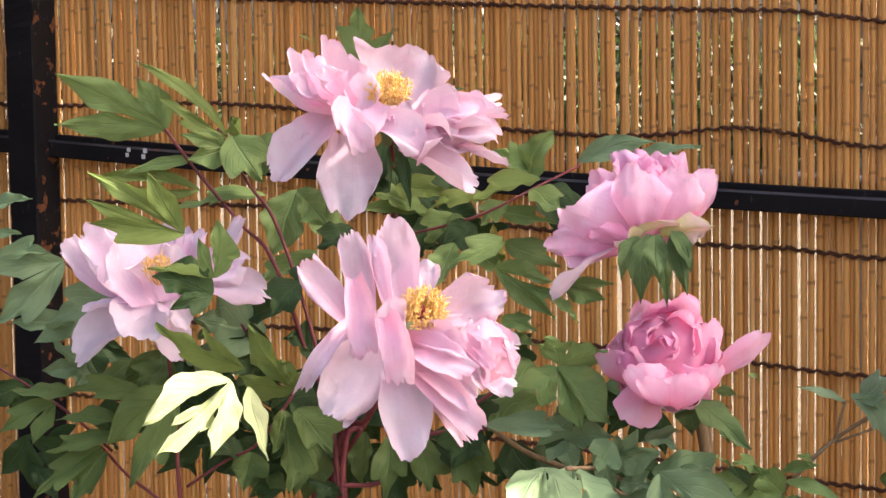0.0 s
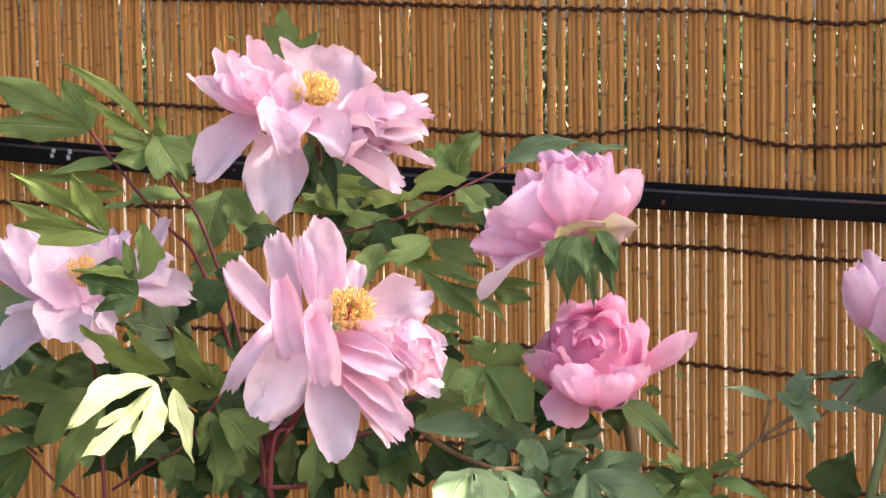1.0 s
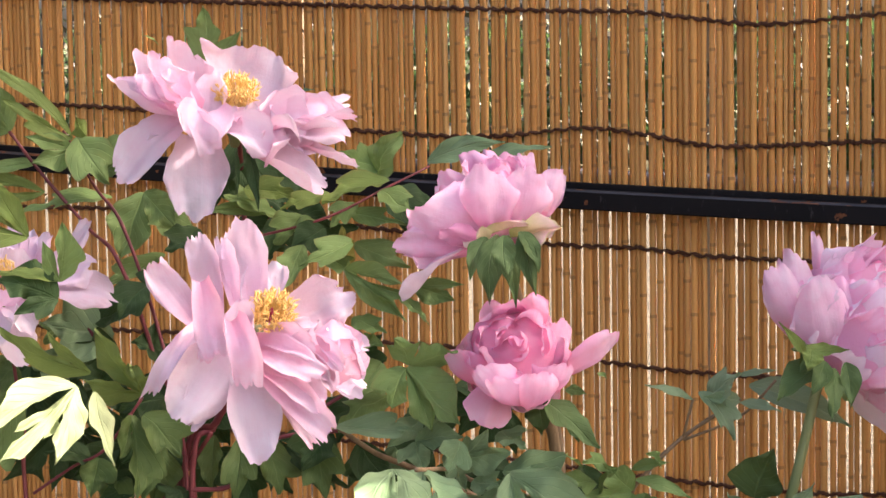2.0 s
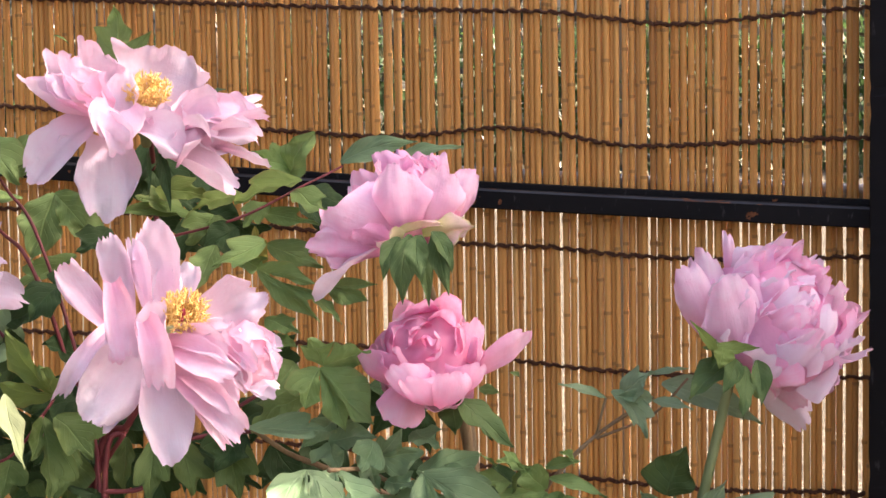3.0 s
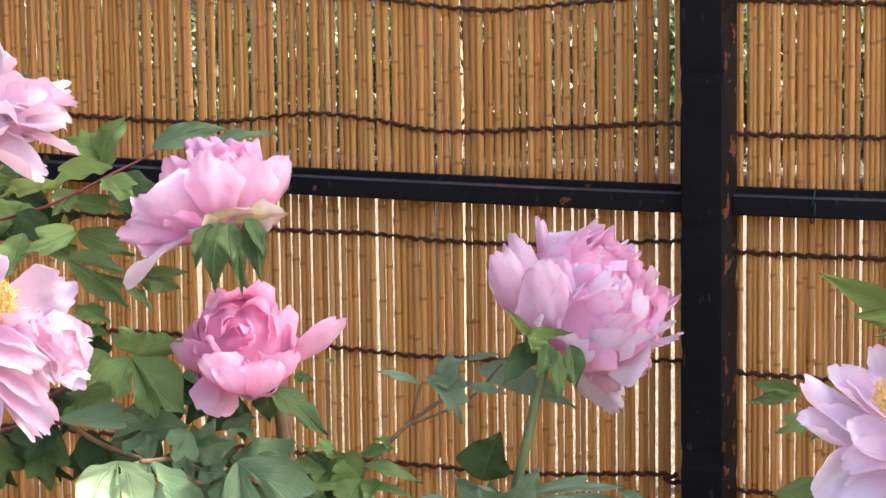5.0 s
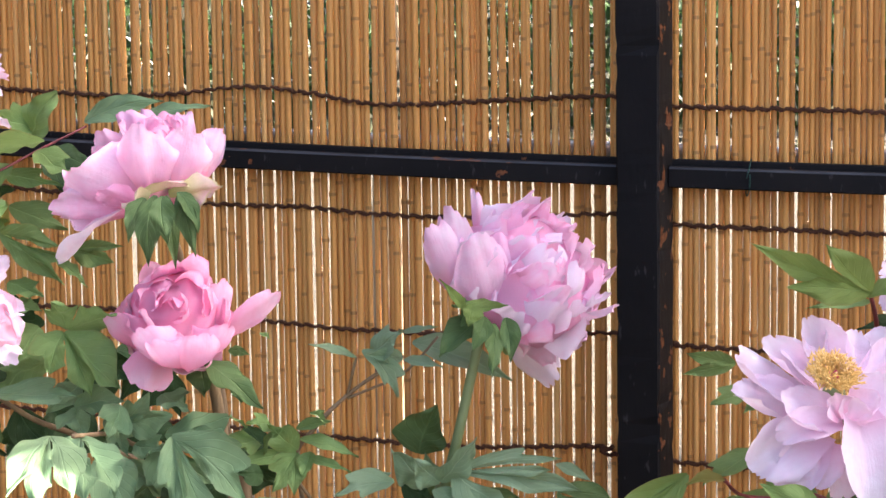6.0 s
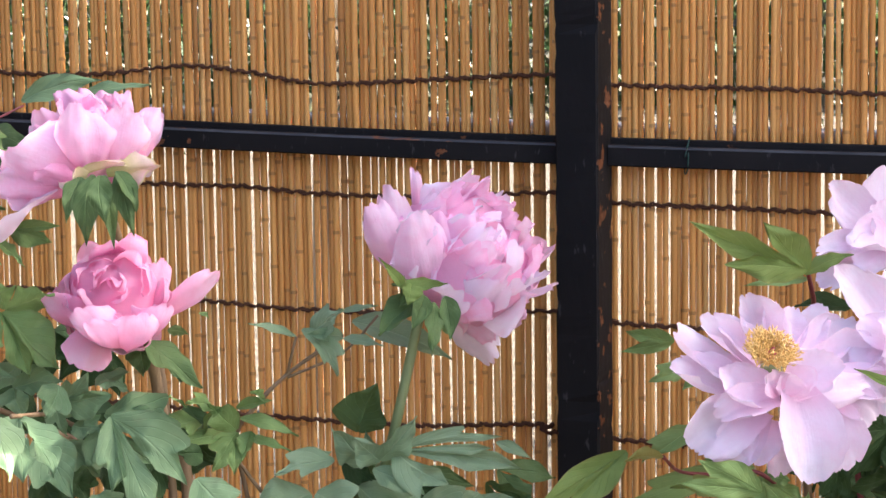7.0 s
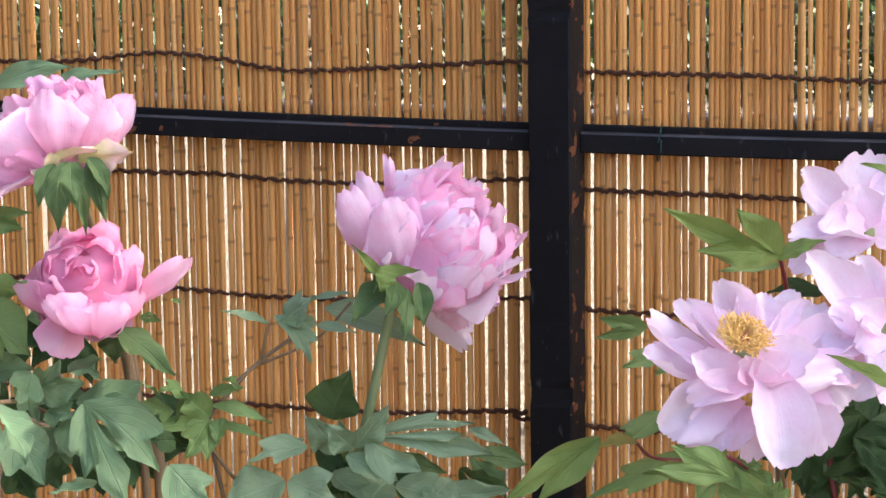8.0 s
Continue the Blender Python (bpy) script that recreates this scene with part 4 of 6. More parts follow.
rose_head = flower(bush_b, "rosette-like pink double blossom, tightly layered", (0.185, 1.68, 1.055), (-0.1, -0.75, 0.65), [(ROSE_PACKED_DEEP, SOFT_ROSE, 0.5, (0.0, 0.7, 0.7)), (ROSE_PALE, SOFT_PINK, 0.4, (0.0, 0.7, 0.7)), (ROSE_PACKED_PINK, SOFT_PINK, 0.55, (0.0, 0.7, 0.7))])
ruffle(rose_head, (0.180, 1.690, 1.066), (-0.12, -0.92, 0.38), [(5, 6, 0.079, 0.022, -0.05, 0.3), (8, 14, 0.078, 0.028, -0.10, 0.3), (9, 24, 0.075, 0.034, -0.14, 0.3), (9, 35, 0.069, 0.037, -0.18, 0.32), (8, 46, 0.058, 0.043, -0.26, 0.45), (9, 60, 0.052, 0.047, -0.30, 0.5), (9, 75, 0.047, 0.046, -0.30, 0.5), (8, 92, 0.042, 0.046, -0.28, 0.5)], [SOFT_PINK, SOFT_PINK, SOFT_ROSE], 0.5, 0.026)
GLOBE_PACKED_PINK = [
    (-1.3, 0, 5, -1.8, 0, 10.4, 1.4, -0.05, 0.6),
    (1.2, 1, 4.8, 0.6, 0, 8.9, 3.3, -0.1, 0.5),
    (2.3, 1, 4.7, 3.4, 0.5, 9.3, 2.9, -0.08, 0.5),
    (-0.4, -3, 0.3, -1, -5.4, 7.2, 5.2, -0.2, 0.5),
    (0.6, -2, -0.1, 4.3, -2.6, -4.9, 4, -0.06, 0.3),
    (0.2, -4.6, 3.4, 1.8, -6.4, 7, 5, -0.16, 0.4),
]
GLOBE_PACKED_PALE = [
    (-2.8, 0, 0.8, -4.1, -1, 9.1, 4.5, -0.2, 0.7),
    (-3.1, -1, 0.8, -6.4, -2, 8, 4.2, -0.22, 0.7),
    (-1.6, -3, 0, -3.7, -6.2, 7.1, 6.8, -0.26, 0.6),
    (-0.4, -4, 1, 3.8, -5.6, -1.5, 5.2, -0.12, 0.4),
    (0.6, -5, 1.5, 2.9, -7.4, 4.7, 5, -0.16, 0.4),
]
GLOBE_LOWER = [
    (1.4, -2, 0.1, 7.7, -4, -0.7, 5.4, -0.12, 0.35),
    (1.6, -1.5, -1, 7.6, -2.4, -2.7, 3.4, -0.08, 0.35),
]
GLOBE_BLUSH = [
    (0.9, -1, -1, 5.1, -1.4, -6.8, 4.7, -0.04, 0.25),
]
globe_head = flower(bush_c, "globe-shaped full pink double blossom with frilled petals", (0.477, 1.8, 1.048), (0.4, -0.55, 0.7), [(GLOBE_PACKED_PINK, PACKED_PINK, 0.85, (0.1, 0.9, 0.4)), (GLOBE_PACKED_PALE, PACKED_PALE, 0.85, (0.1, 0.9, 0.4)), (GLOBE_LOWER, PACKED_PINK, 0.85, (0.1, 0.9, 0.4)), (GLOBE_BLUSH, BLUSH, 0.85, (0.1, 0.9, 0.4))])
ruffle(globe_head, (0.486, 1.8, 1.054), (0.5, -0.5, 0.62), [(8, 8, 0.080, 0.032, -0.2, 0.35), (11, 20, 0.088, 0.041, -0.24, 0.38), (14, 33, 0.090, 0.046, -0.26, 0.38), (15, 47, 0.088, 0.050, -0.27, 0.38), (11, 62, 0.082, 0.056, -0.28, 0.4), (7, 75, 0.078, 0.060, -0.28, 0.4)], [PACKED_PALE, BLUSH, PACKED_PINK, BLUSH, PACKED_PALE, BLUSH, PACKED_PINK], 1.2, 0.0)
WIDE_BLUSH = [
    (0.7, 1.5, 0.4, -1.4, 3.5, 5.6, 4.4, -0.1, 0.5),
    (1.2, 1.5, 0.4, 1.4, 4, 5.2, 3.6, -0.1, 0.5),
    (1.4, 1.5, 0.4, 3.7, 4, 4.3, 3.4, -0.1, 0.5),
    (2, 1.5, 0.1, 6.3, 4, 4.2, 3.8, -0.1, 0.5),
    (2.2, 1, -0.1, 9, 3.5, 3.1, 4.4, -0.1, 0.5),
    (-0.8, 1, -0.1, -5.6, 2, 4.4, 3, -0.08, 0.5),
    (-0.6, 1, 0.1, -3.9, 2.5, 4.2, 3.2, -0.08, 0.5),
    (-1.3, 0.5, -1.5, -8.9, 1, 3.5, 3.8, -0.1, 0.45),
    (-1.2, 0, -2.3, -8.8, 0, 1.1, 4.6, -0.1, 0.45),
]
WIDE_INNER = [
    (2.5, 0.5, -0.7, 10.8, 2, 0.7, 4.6, -0.08, 0.5),
    (3.9, 0, -1.9, 10.4, 0.5, -2.7, 4.4, 0.04, 0.45),
    (4.7, 0, -2.7, 8.5, -1, -5.3, 4, 0.06, 0.4),
    (4.1, 0, -3.2, 7.1, -1, -6.4, 3.4, 0.06, 0.4),
    (-0.3, -2, -2.1, -6.2, -3, 0.4, 5.4, -0.14, 0.5),
    (0.4, -2, -1.8, 4.7, -2.5, 1.2, 5.2, -0.14, 0.5),
    (0.3, -2.5, -1.9, 7.7, -2, -1.5, 3.6, -0.08, 0.5),
]
WIDE_PALE = [
    (-0.8, -2.5, -2.1, -6.4, -3, -3.3, 3.4, 0.1, 0.5),
    (-1.1, -3, -1.8, -2.3, -3.5, 0.3, 3.2, -0.1, 0.55),
    (-0.3, -3, -1.8, -0.2, -3.5, 0.2, 3, -0.1, 0.55),
    (-0.1, -2.5, -1.5, 2.3, -3.5, -0, 3.6, -0.1, 0.5),
]
WIDE_LILAC = [
    (-1.7, -1, -3, -8.2, -2.5, -6.2, 5.2, 0.07, 0.35),
    (-1.8, -1, -3.6, -6, -2.5, -8.2, 4.4, 0.06, 0.35),
    (-1.4, -1.5, -4, -3.5, -3, -7.2, 3.8, 0.06, 0.3),
    (0.1, -1, -4.4, -0.8, -2.5, -8.7, 3.4, 0.05, 0.3),
    (3.7, -1, -2.5, 4.8, -3, -8.5, 5.2, 0.06, 0.35),
    (0.8, -2.5, -1.7, 0.8, -5.5, -8.6, 6.4, 0.1, 0.4),
]
flower(bush_d, "wide open whitish pink blossom with golden centre", (0.716, 1.6, 0.993), (0.02, -0.8, 0.6), [(WIDE_BLUSH, BLUSH, 1.0, None), (WIDE_INNER, BLUSH, 1.0, None), (WIDE_PALE, PALE, 0.9, None), (WIDE_LILAC, BLUSH, 0.9, None)], ((-1.3, -2, 1.3), (0.02, -0.6, 0.8), 2.25, 1.5, 460))
EDGE_1 = [
    (-0.4, 0, 0, -6.6, 0.6, 5.2, 5, -0.06, 0.45),
    (0.7, 1, 0.1, 3.2, 4.1, 6.6, 8.3, -0.1, 0.4),
    (-0.9, -1, -0.1, -8.6, -2.2, -0.4, 3.2, 0.04, 0.5),
    (-0.7, 0, -0.8, -8.3, -2.1, -3.4, 3.8, 0.05, 0.4),
    (1.2, 1, -0.4, 7.8, 3.1, 3.3, 7.9, -0.08, 0.4),
    (0.9, 0, -0.7, 6.5, -0.6, -2, 7.9, 0.04, 0.4),
]
EDGE_2 = [
    (-1, -2, -0.2, -5.8, -2.9, 0.8, 4.8, 0.05, 0.4),
    (-1, -2, -0.2, -5.1, -3.7, -1.9, 4.8, 0.08, 0.4),
    (-0.3, -1, -0.1, -2.1, -0.8, 4, 5.5, -0.1, 0.4),
]
flower(bush_d, "open pale pink blossom crowded by its neighbour", (0.883, 1.72, 1.078), (-0.2, -0.7, 0.7), [(EDGE_1, BLUSH, 0.7, None), (EDGE_2, BLUSH, 0.8, None)])
LOW_1 = [
    (-0.9, -1, 0.4, -6.6, 0.2, 7.3, 5, -0.07, 0.45),
    (0.2, 0, 0.6, -0.7, 2, 6.5, 4.9, -0.08, 0.4),
    (-1.4, -1, -0.4, -4.7, -3.8, -5.1, 5.2, 0.07, 0.3),
    (0.1, -1, -0.4, -0.5, -4.2, -6.4, 6.2, 0.06, 0.3),
    (-1.4, -1, 0.2, -6.9, -2.3, -0.5, 4.6, 0.06, 0.35),
    (0.6, 0, 0.6, 4.2, 2, 6.3, 5.3, -0.08, 0.4),
    (-1.7, -2, 0.2, -6.4, -2.3, 2.7, 3.7, 0, 0.4),
    (0.9, 0, -0.2, 6.4, -0.3, -1.1, 5.8, 0.05, 0.4),
    (-0.6, 0, -0.4, -5, -1.2, -3.8, 4, 0.06, 0.35),
]
LOW_2 = [
    (-1.5, -3, 0.4, -4.4, -4.5, -0.8, 4, 0.1, 0.4),
    (-1.5, -3, 0.6, -4.4, -3.3, 2.9, 3.7, -0.02, 0.4),
    (-1.1, -3, -0.1, -2.6, -5.3, -3.1, 4, 0.1, 0.4),
]
flower(bush_d, "full pale pink blossom with overlapping petals", (0.86, 1.64, 0.998), (-0.1, -0.8, 0.6), [(LOW_1, BLUSH, 0.7, None), (LOW_2, BLUSH, 0.8, None)], ((1.1, -1, 1.3), (0, -0.7, 0.7), 1.78, 1.78, 60))
leaves(bush_a, [
    ((-0.246, 1.86, 1.252), (-0.339, 1.84, 1.303, 0.0388, 0.03), (-0.268, 1.84, 1.299, 0.0322, 0.02), (-0.341, 1.84, 1.258, 0.0288, 0.02)),
    ((-0.19, 1.86, 1.235), (-0.231, 1.84, 1.248, 0.02, 0.05), (-0.225, 1.84, 1.225, 0.0255, 0.05)),
    ((-0.187, 1.86, 1.246), (-0.158, 1.84, 1.205, 0.0413, 0.08)),
    ((-0.168, 1.9, 1.213), (-0.137, 1.88, 1.24, 0.0339, 0.05)),
    ((-0.158, 1.86, 1.192), (-0.237, 1.84, 1.181, 0.0244, 0.05)),
    ((-0.13, 1.86, 1.196), (-0.151, 1.84, 1.137, 0.0466, 0.08), (-0.101, 1.84, 1.164, 0.0366, 0.08)),
    ((-0.183, 1.66, 1.138), (-0.177, 1.64, 1.186, 0.0344, 0.05), (-0.193, 1.64, 1.172, 0.0166, 0.05)),
    ((-0.22, 1.86, 1.225), (-0.283, 1.84, 1.213, 0.0138, 0.05)),
], GREEN)
leaves(bush_a, [
    ((-0.113, 1.86, 1.141), (-0.167, 1.84, 1.114, 0.0233, 0.05)),
    ((-0.122, 1.89, 1.178), (-0.092, 1.87, 1.142, 0.0328, 0.05)),
], GREEN)
leaves(bush_a, [
    ((-0.191, 1.86, 1.245), (-0.251, 1.84, 1.282, 0.0211, 0.05), (-0.269, 1.84, 1.313, 0.0166, 0.08)),
    ((-0.179, 1.86, 1.246), (-0.185, 1.84, 1.264, 0.018, 0.05)),
    ((-0.207, 1.66, 1.174), (-0.28, 1.645, 1.225, 0.022, 0.04), (-0.283, 1.64, 1.204, 0.019, 0.04), (-0.28, 1.64, 1.185, 0.024, 0.05), (-0.233, 1.645, 1.225, 0.024, 0.04)),
    ((-0.217, 1.86, 1.198), (-0.303, 1.84, 1.212, 0.0222, 0.05), (-0.285, 1.84, 1.197, 0.0189, 0.05)),
    ((-0.185, 1.66, 1.138), (-0.234, 1.64, 1.148, 0.0138, 0.12)),
], YOUNG, "young yellow-green leaf")
leaves(bush_a, [
    ((-0.161, 1.66, 1.065), (-0.229, 1.64, 1.104, 0.0304, 0.05), (-0.192, 1.64, 1.101, 0.0122, 0.05)),
    ((-0.122, 1.68, 1.044), (-0.157, 1.66, 1.1, 0.0314, 0.05), (-0.167, 1.66, 1.06, 0.0274, 0.05), (-0.131, 1.66, 1.07, 0.0355, 0.05)),
], YOUNG, "young yellow-green leaf")
# the leaf in the sun patch, brightened by its own pale colour too
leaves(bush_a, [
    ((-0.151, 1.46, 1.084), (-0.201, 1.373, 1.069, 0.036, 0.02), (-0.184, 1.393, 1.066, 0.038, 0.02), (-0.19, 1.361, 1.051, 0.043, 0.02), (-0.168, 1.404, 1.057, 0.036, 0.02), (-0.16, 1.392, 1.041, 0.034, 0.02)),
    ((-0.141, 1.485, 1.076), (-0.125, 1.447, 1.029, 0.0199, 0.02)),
], SUNLIT, "pale leaf caught by a patch of bright sun", tilt=(0.56, -0.59, 0.58), loose=0.12)
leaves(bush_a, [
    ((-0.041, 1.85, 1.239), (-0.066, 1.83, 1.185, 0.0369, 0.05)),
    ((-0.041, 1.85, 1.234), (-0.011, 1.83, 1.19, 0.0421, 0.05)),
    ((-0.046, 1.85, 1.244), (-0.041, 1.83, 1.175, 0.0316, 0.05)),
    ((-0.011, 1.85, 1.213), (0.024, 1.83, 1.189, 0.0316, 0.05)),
], DARK_SHADED, "dark shaded leaf")
leaves(bush_a, [
    ((-0.185, 1.66, 1.124), (-0.23, 1.64, 1.142, 0.0495, 0.05), (-0.217, 1.64, 1.115, 0.0198, 0.05)),
    ((-0.067, 1.74, 1.215), (-0.054, 1.72, 1.198, 0.0095, 0.05)),
    ((-0.034, 1.72, 1.238), (-0.026, 1.7, 1.187, 0.0113, 0.05)),
    ((-0.044, 1.72, 1.238), (-0.043, 1.7, 1.198, 0.0047, 0.05)),
    ((-0.122, 1.76, 1.123), (-0.145, 1.74, 1.096, 0.0302, 0.05)),
    ((-0.156, 1.8, 1.051), (-0.188, 1.78, 1.073, 0.0425, 0.05)),
], DARK_SHADED, "dark shaded leaf")
leaves(bush_a, [
    ((-0.155, 1.8, 1.075), (-0.215, 1.78, 1.093, 0.0564, 0.06)),
    ((-0.194, 1.8, 1.041), (-0.228, 1.78, 1.065, 0.0389, 0.05)),
    ((-0.329, 1.8, 1.141), (-0.384, 1.78, 1.089, 0.0333, 0.08), (-0.4, 1.78, 1.135, 0.0236, 0.05)),
    ((-0.393, 1.8, 1.186), (-0.35, 1.78, 1.196, 0.0174, 0.05)),
    ((-0.393, 1.8, 1.161), (-0.361, 1.78, 1.167, 0.0143, 0.05)),
    ((-0.389, 1.8, 1.145), (-0.336, 1.78, 1.15, 0.0225, 0.05)),
    ((-0.28, 1.8, 1.113), (-0.342, 1.78, 1.086, 0.0389, 0.06)),
    ((-0.321, 1.8, 1.087), (-0.373, 1.78, 1.091, 0.0225, 0.05), (-0.353, 1.78, 1.072, 0.0204, 0.05)),
    ((-0.312, 1.8, 1.047), (-0.338, 1.78, 1.075, 0.0225, 0.05), (-0.347, 1.78, 1.048, 0.0225, 0.05), (-0.319, 1.78, 1.029, 0.0236, 0.05)),
], BLUE)
leaves(bush_a, [
    ((-0.293, 1.83, 1.081), (-0.334, 1.81, 1.072, 0.0205, 0.05)),
], BLUE)
leaves(bush_a, [
    ((-0.316, 1.76, 1.034), (-0.367, 1.74, 1.037, 0.021, 0.05)),
    ((-0.333, 1.76, 1.023), (-0.377, 1.74, 1.001, 0.0231, 0.05), (-0.349, 1.74, 0.991, 0.0199, 0.05)),
    ((-0.277, 1.76, 1.007), (-0.329, 1.74, 1.012, 0.019, 0.05)),
    ((-0.28, 1.76, 0.996), (-0.338, 1.74, 0.984, 0.021, 0.05)),
    ((-0.293, 1.76, 0.985), (-0.352, 1.74, 0.943, 0.021, 0.05)),
    ((-0.29, 1.76, 0.98), (-0.317, 1.74, 0.936, 0.0331, 0.05)),
    ((-0.229, 1.76, 1.033), (-0.287, 1.74, 0.988, 0.0399, 0.05), (-0.269, 1.74, 0.951, 0.0283, 0.05)),
    ((-0.241, 1.81, 1.05), (-0.268, 1.79, 1.029, 0.0301, 0.05)),
    ((-0.247, 1.82, 1.059), (-0.265, 1.8, 1.007, 0.0315, 0.05), (-0.285, 1.8, 1.023, 0.0262, 0.05)),
    ((-0.254, 1.76, 1.028), (-0.318, 1.74, 1.037, 0.02, 0.05)),
], LOWER)
leaves(bush_a, [
    ((-0.272, 1.82, 1.049), (-0.304, 1.8, 1.023, 0.0271, 0.05)),
    ((-0.184, 1.84, 1.086), (-0.217, 1.82, 1.069, 0.0351, 0.05)),
], LOWER)
leaves(bush_a, [
    ((-0.135, 1.72, 1.02), (-0.144, 1.7, 0.988, 0.0298, 0.05), (-0.13, 1.7, 0.954, 0.0328, 0.05)),
    ((-0.125, 1.72, 1.02), (-0.094, 1.7, 0.987, 0.0353, 0.05)),
    ((-0.118, 1.77, 0.996), (-0.13, 1.75, 0.941, 0.0294, 0.05)),
    ((-0.048, 1.76, 0.991), (-0.053, 1.74, 0.937, 0.0284, 0.05)),
    ((-0.024, 1.77, 0.989), (-0.015, 1.75, 0.944, 0.0343, 0.05)),
    ((0.015, 1.76, 0.99), (0.024, 1.74, 0.941, 0.0343, 0.05)),
    ((-0.112, 1.78, 0.979), (-0.121, 1.76, 0.934, 0.0343, 0.05)),
    ((-0.07, 1.78, 0.991), (-0.073, 1.76, 0.943, 0.0245, 0.05)),
    ((-0.166, 1.76, 0.978), (-0.172, 1.74, 0.948, 0.0294, 0.05)),
    ((-0.151, 1.78, 0.96), (-0.155, 1.76, 0.929, 0.0294, 0.05)),
], LOWER)
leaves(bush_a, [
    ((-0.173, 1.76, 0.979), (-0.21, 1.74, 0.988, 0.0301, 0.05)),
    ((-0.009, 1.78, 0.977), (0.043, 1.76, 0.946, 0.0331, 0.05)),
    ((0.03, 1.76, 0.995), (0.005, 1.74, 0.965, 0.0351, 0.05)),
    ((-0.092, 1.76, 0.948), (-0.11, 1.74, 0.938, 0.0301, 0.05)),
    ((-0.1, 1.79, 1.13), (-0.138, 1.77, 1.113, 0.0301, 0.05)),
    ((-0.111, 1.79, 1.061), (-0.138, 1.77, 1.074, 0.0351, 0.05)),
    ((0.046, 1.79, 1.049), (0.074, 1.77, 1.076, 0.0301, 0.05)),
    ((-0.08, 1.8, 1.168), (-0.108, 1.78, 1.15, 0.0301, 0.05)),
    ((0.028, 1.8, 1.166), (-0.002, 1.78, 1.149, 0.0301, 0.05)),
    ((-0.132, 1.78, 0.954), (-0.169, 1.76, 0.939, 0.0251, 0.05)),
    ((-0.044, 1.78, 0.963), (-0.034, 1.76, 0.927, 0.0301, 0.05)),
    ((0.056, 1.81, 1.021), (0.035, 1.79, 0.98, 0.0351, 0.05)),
], DARK_SHADED, "dark shaded leaf")
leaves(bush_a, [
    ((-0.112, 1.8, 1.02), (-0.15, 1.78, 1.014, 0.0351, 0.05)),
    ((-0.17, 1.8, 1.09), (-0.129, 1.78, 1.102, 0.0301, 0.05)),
], DARK_SHADED, "dark shaded leaf")
leaves(bush_a, [
    ((-0.068, 1.82, 1.308), (-0.071, 1.8, 1.358, 0.0315, 0.05), (-0.04, 1.8, 1.336, 0.0163, 0.05)),
    ((-0.111, 1.82, 1.325), (-0.123, 1.8, 1.333, 0.0047, 0.05)),
    ((-0.011, 1.82, 1.177), (-0.081, 1.8, 1.179, 0.0166, 0.1)),
    ((-0.015, 1.82, 1.174), (-0.06, 1.8, 1.195, 0.0249, 0.05)),
    ((0.009, 1.82, 1.176), (-0.016, 1.8, 1.153, 0.0347, 0.05), (0.009, 1.8, 1.157, 0.025, 0.05)),
    ((0.07, 1.82, 1.204), (0.096, 1.8, 1.248, 0.0414, 0.06)),
    ((0.076, 1.82, 1.214), (0.042, 1.8, 1.232, 0.0249, 0.05)),
    ((0.078, 1.82, 1.196), (0.107, 1.8, 1.176, 0.0301, 0.05)),
    ((0.05, 1.82, 1.178), (0.099, 1.8, 1.167, 0.0197, 0.05)),
    ((0.054, 1.82, 1.15), (0.102, 1.8, 1.13, 0.0249, 0.05)),
], GREEN)
leaves(bush_a, [
    ((0.058, 1.82, 1.184), (0.033, 1.8, 1.166, 0.0207, 0.05)),
], GREEN)
leaves(bush_a, [
    ((0.084, 1.78, 1.207), (0.026, 1.76, 1.189, 0.0304, 0.06)),
    ((0.033, 1.78, 1.197), (-0.009, 1.76, 1.185, 0.0213, 0.05)),
    ((-0.04, 1.81, 1.201), (0.004, 1.79, 1.194, 0.0304, 0.05)),
], YOUNG)
leaves(bush_a, [
    ((0.047, 1.78, 1.135), (0.042, 1.76, 1.17, 0.0213, 0.05)),
], YELLOW, "small leaf turning yellow")
leaves(bush_a, [
    ((0.009, 1.76, 1.155), (-0.008, 1.74, 1.118, 0.0271, 0.05)),
    ((0.052, 1.76, 1.157), (0.006, 1.74, 1.139, 0.024, 0.05)),
    ((0.044, 1.76, 1.133), (0.091, 1.74, 1.122, 0.0252, 0.05), (0.102, 1.74, 1.111, 0.0231, 0.05), (0.095, 1.74, 1.09, 0.0231, 0.05)),
    ((0.089, 1.76, 1.111), (0.114, 1.74, 1.088, 0.016, 0.05)),
    ((0.103, 1.76, 1.117), (0.136, 1.74, 1.107, 0.0231, 0.05), (0.144, 1.74, 1.12, 0.0115, 0.05)),
    ((0.051, 1.76, 1.073), (0.076, 1.74, 1.069, 0.019, 0.05)),
    ((0.079, 1.76, 1.024), (0.035, 1.74, 0.999, 0.0371, 0.05)),
    ((0.05, 1.76, 1.092), (0.078, 1.74, 1.082, 0.02, 0.05)),
    ((0.027, 1.78, 1.144), (0.055, 1.76, 1.126, 0.02, 0.05)),
    ((0.074, 1.76, 1.053), (0.053, 1.74, 1.027, 0.0301, 0.05)),
], GREEN)
leaves(bush_a, [
    ((0.122, 1.86, 1.218), (0.19, 1.84, 1.236, 0.0254, 0.05)),
    ((0.17, 1.86, 1.221), (0.231, 1.84, 1.231, 0.0159, 0.05)),
    ((0.01, 1.86, 1.283), (0.022, 1.84, 1.285, 0.0053, 0.05)),
], BLUE)
